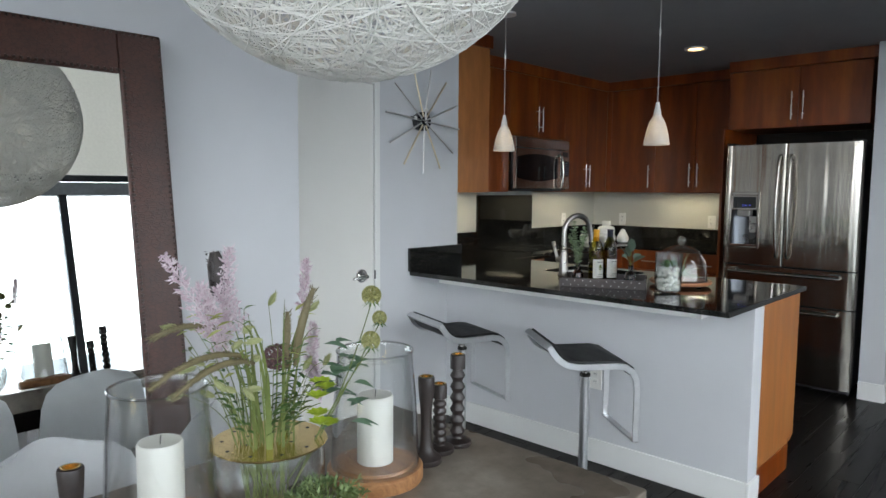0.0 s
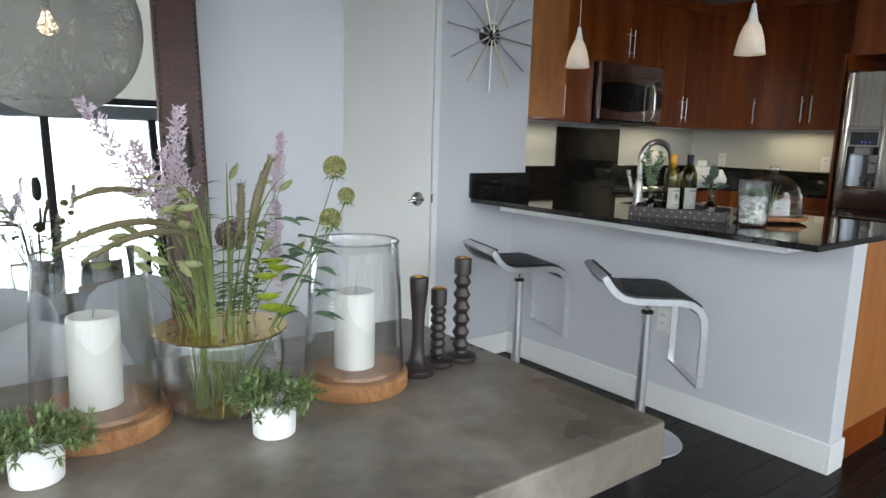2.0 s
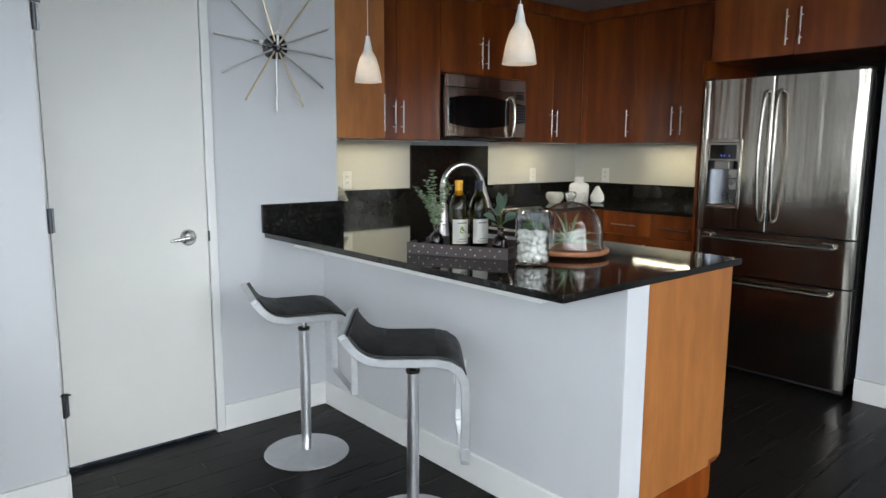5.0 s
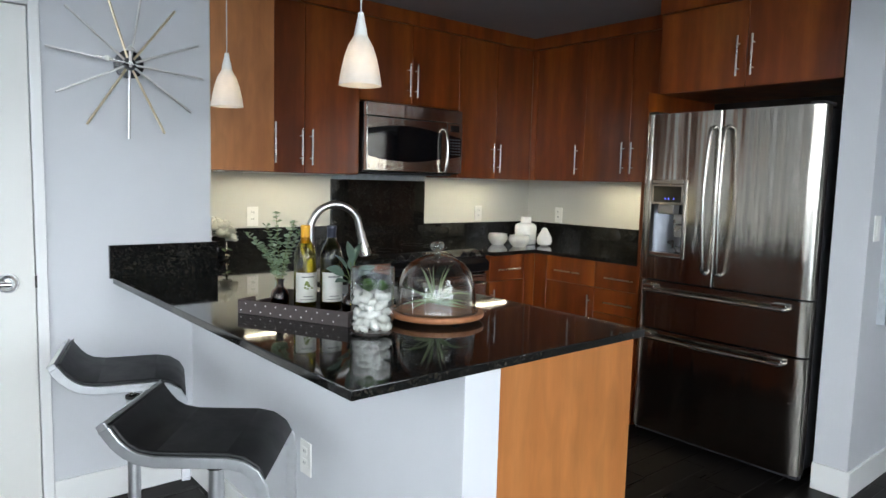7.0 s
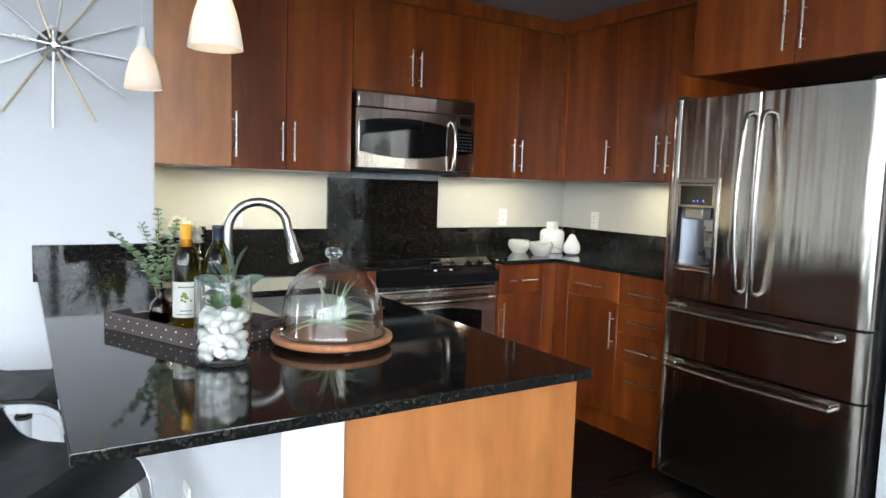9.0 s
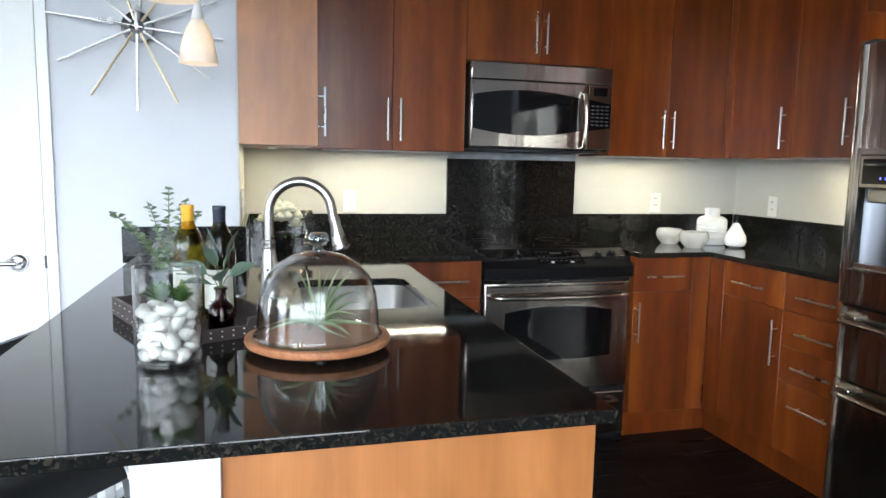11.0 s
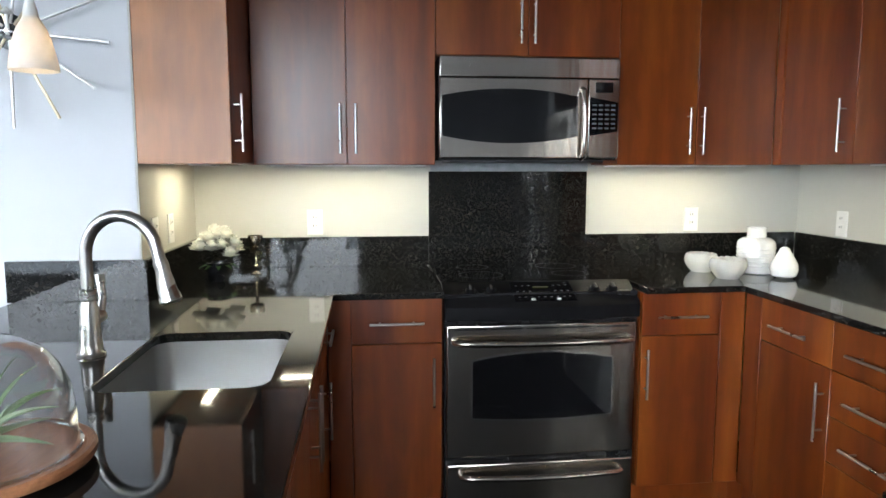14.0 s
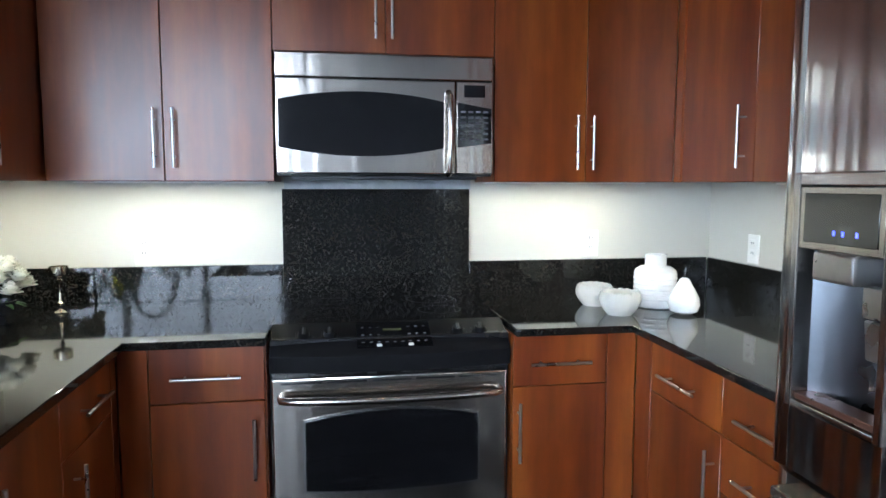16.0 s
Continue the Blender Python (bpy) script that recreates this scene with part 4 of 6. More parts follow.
for x in (4.93, 5.03):
    p, _ = on_fascia(x, 0.85)
    part("button", lathe([(0, 0.006), (0.008, 0.005), (0.009, 0)], 16, None, (p.x, p.y - 0.002, p.z + 0.001)), PLATE, rng, "", 0, 2, True)


def oven_door(x0, x1, z0, z1):
    return box(x0, x1, RY, RY + 0.04, z0, z1)


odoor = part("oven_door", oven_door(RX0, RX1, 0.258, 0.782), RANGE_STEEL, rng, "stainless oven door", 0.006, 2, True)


def arched(x0, x1, z0, z1, rise_top, rise_low, n=16):
    top = [(x0 + (x1 - x0) * i / n, z1 + rise_top * (1 - (2 * i / n - 1) ** 2)) for i in range(n + 1)]
    low = [(x0 + (x1 - x0) * i / n, z0 - rise_low * (1 - (2 * i / n - 1) ** 2)) for i in range(n + 1)]
    return low + top[::-1]


part("window_trim", outline(arched(4.690, 5.256, 0.412, 0.648, 0.030, 0.014), "y", RY - 0.0015, RY + 0.01), CHROME, odoor, "", 0, 2, True)
part("window_pane", outline(arched(4.697, 5.249, 0.419, 0.642, 0.029, 0.012), "y", RY - 0.003, RY + 0.01), BLACK_GLASS, odoor, "black oven window", 0, 2, True)
for i in range(5):
    x = RX0 + 0.03 + i * 0.14
    part("vent_slot", box(x, x + 0.125, RY - 0.001, RY + 0.01, 0.764, 0.770), BLACK, odoor, "", 0, 2, True)


def bowed_bar(x0, x1, z, y, out, r=0.011, sag=0.0):
    pts = [(x0, y + 0.002, z), (x0 + 0.004, y - out * 0.55, z)]
    n = 14
    for i in range(n + 1):
        t = i / n
        pts.append((x0 + 0.02 + (x1 - x0 - 0.04) * t, y - out * (0.8 + 0.2 * (1 - (2 * t - 1) ** 2)), z + sag * (1 - (2 * t - 1) ** 2)))
    pts += [(x1 - 0.004, y - out * 0.55, z), (x1, y + 0.002, z)]
    return tube(pts, r, 12)


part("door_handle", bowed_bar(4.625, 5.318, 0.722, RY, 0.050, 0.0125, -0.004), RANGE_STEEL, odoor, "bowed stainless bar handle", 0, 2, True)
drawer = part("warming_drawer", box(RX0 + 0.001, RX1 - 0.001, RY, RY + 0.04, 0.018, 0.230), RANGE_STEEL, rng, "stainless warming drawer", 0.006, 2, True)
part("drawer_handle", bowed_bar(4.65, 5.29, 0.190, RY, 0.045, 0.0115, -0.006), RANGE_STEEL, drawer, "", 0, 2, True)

# ---------------------------------------------------------------- microwave
mw = thing("microwave", (4.99, 3.6, 1.41), "stainless over-range microwave with black arched window", "microwave")
MX0, MX1, MY = 4.602, 5.364, 3.387
part("body", box(MX0, MX1, MY + 0.03, KN - 0.001, 1.412, 1.831), BLACK, mw, "", 0.002, 1, True)
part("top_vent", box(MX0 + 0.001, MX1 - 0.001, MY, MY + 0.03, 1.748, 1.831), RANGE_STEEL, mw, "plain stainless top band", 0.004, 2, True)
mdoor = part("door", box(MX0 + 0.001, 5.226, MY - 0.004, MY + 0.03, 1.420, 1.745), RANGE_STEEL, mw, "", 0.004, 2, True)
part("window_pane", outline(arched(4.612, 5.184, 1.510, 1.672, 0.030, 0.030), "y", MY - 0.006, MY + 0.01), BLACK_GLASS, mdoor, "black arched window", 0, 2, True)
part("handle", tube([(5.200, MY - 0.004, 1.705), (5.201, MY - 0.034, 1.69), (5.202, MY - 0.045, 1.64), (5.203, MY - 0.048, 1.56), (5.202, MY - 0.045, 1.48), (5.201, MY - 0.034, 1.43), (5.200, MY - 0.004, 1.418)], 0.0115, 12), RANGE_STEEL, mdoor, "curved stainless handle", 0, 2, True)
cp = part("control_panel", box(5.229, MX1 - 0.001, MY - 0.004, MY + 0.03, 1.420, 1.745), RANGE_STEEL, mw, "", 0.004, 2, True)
part("key_pad", outline([(5.233, 1.512), (5.356, 1.530), (5.356, 1.650), (5.233, 1.672)], "y", MY - 0.006, MY), BLACK_GLASS, cp, "black key pad with small grey keys", 0, 2, True)
part("display", box(5.257, 5.333, MY - 0.006, MY, 1.690, 1.732), BLACK_GLASS, cp, "", 0, 2, True)
keys = bmesh.new()
for i in range(4):
    for j in range(6):
        x, z = 5.245 + i * 0.027, 1.540 + j * 0.019
        box(x, x + 0.018, MY - 0.0068, MY - 0.006, z, z + 0.007, keys)
tagged(part("keys", keys, PANEL_GREY, cp, "", 0, 2, True), kind="stuff")
part("grease_filter", box(MX0 + 0.05, MX1 - 0.05, MY + 0.04, KN - 0.05, 1.400, 1.412), DARK_GREY, mw, "", 0.003, 1, True)
part("mounting_strip", box(MX0, MX1, KN - 0.006, KN - 0.001, 1.364, 1.411), ALU, mw, "", 0, 2, True)

# ---------------------------------------------------------------- refrigerator
fr = thing("refrigerator", (6.03, 1.70, FZ), "stainless french-door refrigerator with ice dispenser and two freezer drawers", "refrigerator")
fr.location = (5.988, 1.680, FZ)  # stands a little proud of its recess
part("case", box(5.735, 6.44, 1.246, 2.152, 0.025, 1.745), DARK_GREY, fr, "dark grey cabinet sides", 0.004, 1, True)
for y in (1.30, 2.10):
    part("foot", lathe([(0, 0), (0.02, 0), (0.02, 0.06), (0, 0.06)], 16, None, (5.79, y, FZ)), BLACK, fr, "", 0, 2, True)
    part("foot", lathe([(0, 0), (0.02, 0), (0.02, 0.06), (0, 0.06)], 16, None, (6.38, y, FZ)), BLACK, fr, "", 0, 2, True)
part("kick_plate", box(5.70, 5.735, 1.25, 2.148, -0.015, 0.03), DARK_GREY, fr, "", 0.002, 1, True)


def pillow(y0, y1, z0, z1, low_round=0.07, high_round=0.07, face=5.652):
    """A gently bowed front whose upright edges roll back over the given widths, facing -x."""
    bm = bmesh.new()
    width = y1 - y0
    low_round, high_round = min(low_round, width * 0.45), min(high_round, width * 0.45)
    stops = {0.0, 1.0} | {i / 12 for i in range(13)}
    for i in range(1, 13):
        e = 1 - math.cos(math.pi * i / 24)
        stops |= {e * low_round / width, 1 - e * high_round / width}
    prof = []
    for t in sorted(stops):
        d = 0.005 * (2 * t - 1) ** 2
        for e, wide in ((t * width, low_round), ((1 - t) * width, high_round)):
            if e < wide:
                d += min(0.55 * wide, 0.026) * (1 - math.sqrt(max(0, 1 - (1 - e / wide) ** 2)))
        prof.append((y0 + width * t, face + d))
    lo = [bm.verts.new((x, y, z0)) for y, x in prof] + [bm.verts.new((5.733, y1, z0)), bm.verts.new((5.733, y0, z0))]
    hi = [bm.verts.new((v.co.x, v.co.y, z1)) for v in lo]
    bm.faces.new(lo)
    bm.faces.new(hi[::-1])
    for i in range(len(lo)):
        bm.faces.new((lo[i - 1], lo[i], hi[i], hi[i - 1]))
    return bm


DY0, DY1, DZ0, DZ1 = 1.896, 2.110, 0.987, 1.402
# the left leaf is pieced round the dispenser's recess
ldoor = part("door", pillow(DY1, 2.156, 0.862, 1.757, 0.0001, 0.045), STEEL, fr, "stainless door with dispenser", 0, 2, True)
part("door_edge", pillow(1.725, DY0, 0.862, 1.757, 0.012, 0.0001), STEEL, ldoor, "", 0, 2, True)
part("door_rail", box(5.6565, 5.733, DY0, DY1, 0.862, DZ0), STEEL, ldoor, "", 0, 2, True)
part("door_rail", box(5.6565, 5.733, DY0, DY1, DZ1, 1.757), STEEL, ldoor, "", 0, 2, True)
rdoor = part("door", pillow(1.242, 1.719, 0.862, 1.757, 0.075, 0.012), STEEL, fr, "", 0, 2, True)
mid = part("freezer_drawer", pillow(1.242, 2.156, 0.590, 0.852), STEEL, fr, "", 0, 2, True)
low = part("freezer_drawer", pillow(1.242, 2.156, 0.015, 0.580), STEEL, fr, "", 0, 2, True)
for yy, dr in ((1.759, ldoor), (1.686, rdoor)):
    pts = [(5.655, yy, 1.675), (5.622, yy, 1.665)] + [(5.615 - 0.022 * math.sin(math.pi * i / 12), yy + (0.006 if dr is ldoor else -0.006) * math.sin(math.pi * i / 12), 1.655 - 0.71 * i / 12) for i in range(13)] + [(5.622, yy, 0.935), (5.655, yy, 0.925)]
    part("handle", tube(pts, 0.0105, 12), STEEL_H, dr, "bowed stainless handle", 0, 2, True)
for z, dr in ((0.805, mid), (0.543, low)):
    pts = [(5.655, 1.345, z), (5.622, 1.345, z)] + [(5.615 - 0.018 * math.sin(math.pi * i / 12), 1.345 + 0.745 * i / 12, z) for i in range(13)] + [(5.622, 2.09, z), (5.655, 2.09, z)]
    part("handle", tube(pts, 0.0105, 12), STEEL_H, dr, "bowed stainless handle", 0, 2, True)
    for y in (1.37, 2.07):
        part("handle_mount", box(5.622, 5.658, y - 0.035, y + 0.035, z + 0.006, z + 0.026), STEEL_H, dr, "", 0.003, 1, True)
bm = bmesh.new()
rows = []
for i in range(15):
    t = i / 14
    y = DY0 + (DY1 - DY0) * t
    x = 5.662 + 0.066 * math.sin(math.pi * t) ** 0.6
    rows.append([bm.verts.new((x, y, DZ0)), bm.verts.new((x, y, DZ1)), bm.verts.new((5.7335, y, DZ1)), bm.verts.new((5.7335, y, DZ0))])
for a, b in zip(rows, rows[1:]):
    for k in range(4):
        bm.faces.new((a[k], b[k], b[(k + 1) % 4], a[(k + 1) % 4]))
bm.faces.new(rows[0])
bm.faces.new(rows[-1])
dsp = part("dispenser", bm, RECESS, fr, "curved dark steel ice and water dispenser recess", 0, 2, True)
for b in ((DY0 - 0.004, DY0 + 0.012, DZ0 - 0.004, DZ1 + 0.004), (DY1 - 0.012, DY1 + 0.004, DZ0 - 0.004, DZ1 + 0.004),
          (DY0 + 0.012, DY1 - 0.012, DZ1 - 0.020, DZ1 + 0.004), (DY0 + 0.012, DY1 - 0.012, DZ0 - 0.004, DZ0 + 0.010)):
    part("surround_bar", box(5.648, 5.70, *b), STEEL_H, dsp, "steel surround", 0.003, 2, True)
part("control_screen", box(5.650, 5.70, DY0 + 0.012, DY1 - 0.012, 1.272, DZ1 - 0.020), STEEL_H, dsp, "", 0.002, 1, True)
part("screen", box(5.6485, 5.655, DY0 + 0.024, DY1 - 0.024, 1.285, 1.370), BLACK_GLASS, dsp, "black display screen", 0.001, 1, True)
digits = bmesh.new()
for y in (2.010, 1.990, 1.960):
    box(5.6478, 5.6485, y, y + 0.005, 1.300, 1.308, digits)
part("digits", digits, BLUE, dsp, "small blue digits", 0, 2, True)
part("spout", box(5.640, 5.70, 1.955, 2.050, 1.222, 1.272), NICKEL, dsp, "", 0.006, 2, True)
part("paddle", outline([(1.925, 1.10), (1.968, 1.10), (1.975, 1.165), (1.918, 1.165)], "x", 5.680, 5.690), NICKEL, dsp, "silver ice paddle", 0.003, 1, True)
part("paddle", outline([(1.918, 1.170), (1.972, 1.170), (1.972, 1.222), (1.918, 1.222)], "x", 5.672, 5.690), NICKEL, dsp, "silver water paddle", 0.003, 1, True)
part("drip_tray", box(5.655, 5.70, DY0 + 0.013, DY1 - 0.013, DZ0 + 0.010, DZ0 + 0.022), COPPERY, dsp, "", 0.002, 1, True)
part("brand_badge", box(5.6565, 5.6580, 1.295, 1.370, 1.690, 1.698), PANEL_GREY, rdoor, "", 0, 2, True)
part("hinge_cover", box(5.66, 5.80, 1.25, 1.31, 1.757, 1.772), DARK_GREY, fr, "", 0.004, 1, True)
part("hinge_cover", box(5.66, 5.80, 2.09, 2.15, 1.757, 1.772), DARK_GREY, fr, "", 0.004, 1, True)

# under-cabinet fixtures, pendants, downlights
for x0, x1, y0, y1 in ((3.90, 4.56, 3.54, 3.58), (5.37, 6.03, 3.54, 3.58), (6.24, 6.28, 2.47, 3.03), (3.64, 3.68, 3.25, 3.59)):
    solid("under_cabinet_light", box(x0, x1, y0, y1, 1.385, UB), PLATE, "slim white under-cabinet light bar, lit", "lamp", "", "under-cabinet lights", 0.002, True, ((x0 + x1) / 2, (y0 + y1) / 2, 1.385))


def pendant(x, y):
    lamp = thing("pendant_lamp", (x, y, 1.635), "small white opal glass pendant lamp on a thin cord, lit", "lamp", "pendant lamps")
    prof = [(0.062, 0), (0.0605, 0.012), (0.055, 0.045), (0.047, 0.08), (0.036, 0.112), (0.024, 0.132), (0.019, 0.142)]
    part("shade", lathe(prof + [(r - 0.003, z) for r, z in prof[::-1]], 32), OPAL, lamp, "white opal glass shade")
    part("neck", lathe([(0, 0.205), (0.008, 0.205), (0.011, 0.185), (0.017, 0.160), (0.020, 0.140), (0, 0.138)], 20), PLATE, lamp)
    part("bulb", blob(bmesh.new(), (0, 0, 0.055), 0.022, 0.022, 0.032, 16, 10), BULB, lamp, "glowing bulb")
    part("cord", tube([(0, 0, 0.204), (0, 0, LOW - 1.635 - 0.02)], 0.0022, 6), BLACK_CORD, lamp)
    part("cord_grip", lathe([(0, 0.0), (0.006, 0.0), (0.006, 0.03), (0, 0.03)], 12, None, (0, 0, 0.52)), NICKEL, lamp)
    part("canopy", lathe([(0, 0), (0.03, 0), (0.055, -0.008), (0.06, -0.02), (0.06, -0.022), (0, -0.022)][::-1], 28, None, (0, 0, LOW - 1.635)), WHITE, lamp)
    return lamp


pendant(3.418, 2.578)
pendant(3.437, 1.655)
for x, y in ((5.10, 2.19),):
    dl = thing("recessed_downlight", (x, y, LOW - 0.012), "round recessed ceiling downlight, lit warm", "lamp", "downlights")
    part("ring", lathe([(0.055, 0.012), (0.056, 0.002), (0.075, 0.0), (0.078, 0.006), (0.078, 0.012)], 36), WHITE, dl)
    part("lens", lathe([(0, 0.010), (0.055, 0.010)], 36), LED, dl, "glowing warm lens")


# ---------------------------------------------------------------- starburst clock
clock = thing("starburst_clock", (3.171, NW, 1.811), "starburst wall clock with black hub and metal rays", "clock")
for k, deg in enumerate((80, 107, 140, 174, 207, 237, 268.6, 296.5, 325, 355, 22, 52.8)):
    a, r = radians(deg), 0.305
    c, s = math.cos(a), math.sin(a)
    mat = (RAY, RAY_GOLD, RAY, RAY, RAY, RAY_GOLD)[k % 6]
    part("ray", tube([(c * 0.026, -0.050, s * 0.026), (c * r, -0.050, s * r)], 0.0050, 8), mat, clock, "", 0.0)
part("hub", tube([(0, 0, 0), (0, -0.036, 0), (0, -0.040, 0), (0, -0.047, 0), (0, -0.048, 0)], [0.052, 0.056, 0.058, 0.058, 0.052], 12), BLACK, clock, "black faceted hub")
hand = tube([(0, -0.062, -0.012), (0, -0.062, 0.055)], 0.006, 8)
tube([(0, -0.062, 0.052), (0, -0.062, 0.056), (0, -0.062, 0.076)], [0.006, 0.021, 0.002], 10, hand)
part("hour_hand", hand, PLATE, clock, "pale arrow-tipped hour hand")
part("minute_hand", tube([(0.02, -0.066, -0.004), (-0.13, -0.066, 0.018)], 0.0035, 8), CHROME, clock)
ball = blob(bmesh.new(), (-0.088, -0.066, 0.012), 0.012, 0.007, 0.012, 12, 8)
part("hand_ball", ball, PLATE, clock)
part("cap", tube([(0, -0.048, 0), (0, -0.070, 0)], [0.012, 0.008], 14), CHROME, clock)

# ---------------------------------------------------------------- leaning mirror
lean = thing("leaning_mirror", (0.875, 2.410, FZ), "large floor mirror in a brown croc leather frame with nailheads", "mirror")
lean.matrix_world = pose(0.903, 2.428, FZ, -6.7, 0, 0)
MW, MH, FW = 1.12, 2.02, 0.155
for nm, b in (("stile", (-MW / 2, -MW / 2 + FW, 0, 0.05, 0, MH)), ("stile", (MW / 2 - FW, MW / 2, 0, 0.05, 0, MH)),
              ("rail", (-MW / 2 + FW, MW / 2 - FW, 0.0005, 0.05, 0, FW)), ("rail", (-MW / 2 + FW, MW / 2 - FW, 0.0005, 0.05, MH - FW, MH))):
    part(nm, box(*b), LEATHER, lean, "padded croc leather frame", 0.009, 3)
part("mirror_glass", box(-MW / 2 + FW - 0.002, MW / 2 - FW + 0.002, 0.012, 0.02, FW - 0.002, MH - FW + 0.002), MIRROR, lean, "silvered mirror glass")
part("backing", box(-MW / 2 + 0.01, MW / 2 - 0.01, 0.05, 0.06, 0.01, MH - 0.01), UMBER, lean)
nails = bmesh.new()


def nail_row(x0, z0, x1, z1, step=0.021):
    n = int(math.hypot(x1 - x0, z1 - z0) / step)
    for i in range(n + 1):
        t = i / n
        blob(nails, (x0 + (x1 - x0) * t, -0.001, z0 + (z1 - z0) * t), 0.0065, 0.005, 0.0065, 6, 4)


for e in (0.010, FW - 0.010):
    a, t = MW / 2 - e, MH - e
    for seg in ((-a, e, -a, t), (a, e, a, t), (-a, t, a, t), (-a, e, a, e)):
        nail_row(*seg)
tagged(part("nailhead_trim", nails, NAIL, lean, "dark bronze nailheads"), kind="stuff")

# ---------------------------------------------------------------- dining table and chairs
TT = 0.741
table = thing("dining_table", (0.68, 1.23, FZ), "dining table with a thick polished brown concrete top", "table")
bm = box(-0.33, 1.718, 0.811, 1.675, 0.653, TT)
edges = [e for e in bm.edges if abs(e.verts[0].co.z - e.verts[1].co.z) > 0.05]
bmesh.ops.bevel(bm, geom=edges, offset=0.012, segments=3, profile=0.5, affect="EDGES")
part("tabletop", bm, CONCRETE, table, "brown polished concrete slab", 0.004, 2, True)
for x in (-0.05, 1.30):
    part("leg", box(x, x + 0.09, 0.99, 1.49, FZ, 0.6525), UMBER, table, "", 0.004, 1, True)
part("stretcher", box(0.04, 1.30, 1.20, 1.28, 0.54, 0.6525), UMBER, table, "", 0.004, 1, True)

shell_bm = bmesh.new()
prof = [(-0.215, 0.425, 0.19), (-0.20, 0.445, 0.205), (-0.14, 0.447, 0.225), (-0.04, 0.432, 0.232), (0.06, 0.425, 0.232), (0.13, 0.44, 0.230), (0.175, 0.49, 0.226),
        (0.195, 0.55, 0.222), (0.21, 0.62, 0.216), (0.225, 0.70, 0.205), (0.236, 0.755, 0.185), (0.243, 0.79, 0.145), (0.246, 0.805, 0.085)]
NU = 14
grid = []
for k, (y, z, w) in enumerate(prof):
    back = min(1, max(0, (k - 4) / 3))
    row = []
    for i in range(NU + 1):
        u = 2 * i / NU - 1
        row.append(shell_bm.verts.new((u * w, y - back * 0.075 * u * u, z + (1 - back) * 0.055 * abs(u) ** 3 + back * 0.012 * (1 - u * u))))
    grid.append(row)
for a, b in zip(grid, grid[1:]):
    for i in range(NU):
        shell_bm.faces.new((a[i], a[i + 1], b[i + 1], b[i]))
bmesh.ops.solidify(shell_bm, geom=shell_bm.faces, thickness=0.007)
chair = thing("dining_chair", (0.832, 1.763, FZ), "white moulded shell dining chair with wooden legs", "chair", "chairs at the table")
part("shell", shell_bm, SHELL, chair, "white moulded plastic shell")
for x, y in ((-0.2, -0.19), (0.2, -0.19), (-0.19, 0.2), (0.19, 0.2)):
    part("leg", tube([(x, y, 0), (x * 0.55, y * 0.5, 0.425)], [0.010, 0.015], 12), OAK, chair, "wooden dowel leg")
part("brace", tube([(-0.15, -0.14, 0.22), (0.15, 0.15, 0.24)], 0.004, 8), DARK_METAL, chair)
part("brace", tube([(0.15, -0.14, 0.22), (-0.15, 0.15, 0.24)], 0.004, 8), DARK_METAL, chair)
copy_thing(chair, pose(1.332, 1.77, FZ, 0, 0, -2))
copy_thing(chair, pose(0.272, 1.768, FZ, 0, 0, 3))

# ---------------------------------------------------------------- string globe lamp
globe = thing("globe_pendant", (1.210, 1.243, 1.640), "large globe pendant lamp of wound white string", "lamp")
R, rnd = 0.435, random.Random(4)
bm = bmesh.new()
for k in range(430):
    axis = Vector((rnd.gauss(0, 1), rnd.gauss(0, 1), rnd.gauss(0, 1))).normalized()
    off = rnd.uniform(-0.86, 0.86) * R
    rr = math.sqrt(R * R - off * off)
    a = axis.cross(Vector((0.2, 0.5, 0.7))).normalized()
    b = axis.cross(a)
    wob = rnd.uniform(0.994, 1.004)
    n = 40
    wid = rnd.uniform(0.0011, 0.0019)
    rings = []
    for i in range(n):
        t = 2 * math.pi * i / n
        radial = (a * math.cos(t) + b * math.sin(t))
        c = (axis * off + radial * rr) * wob
        nrm = c.normalized()
        side = nrm.cross(-a * math.sin(t) + b * math.cos(t)).normalized()
        c = c + Vector((0, 0, R))
        rings.append([bm.verts.new(c + side * wid), bm.verts.new(c + nrm * wid), bm.verts.new(c - side * wid)])
    for i in range(n):
        p, q = rings[i], rings[(i + 1) % n]
        for j in range(3):
            bm.faces.new((p[j], q[j], q[(j + 1) % 3], p[(j + 1) % 3]))
tagged(part("string_shell", bm, STRING, globe, "wound white string"), kind="stuff")
part("socket", lathe([(0, 0.62), (0.018, 0.62), (0.02, 0.52), (0.017, 0.51), (0, 0.51)], 20), CHROME, globe)
part("bulb", lathe([(0, 0.40), (0.03, 0.402), (0.047, 0.415), (0.044, 0.44), (0.022, 0.49), (0.016, 0.512), (0, 0.512)], 24), BULB, globe, "lit reflector bulb")
part("cord", tube([(0, 0, 0.62), (0, 0, HIGH - 1.640 - 0.02)], 0.003, 8), DARK_GREY, globe)
part("canopy", lathe([(0, 0), (0.06, 0), (0.062, -0.02), (0, -0.022)], 28, None, (0, 0, HIGH - 1.640)), WHITE, globe)


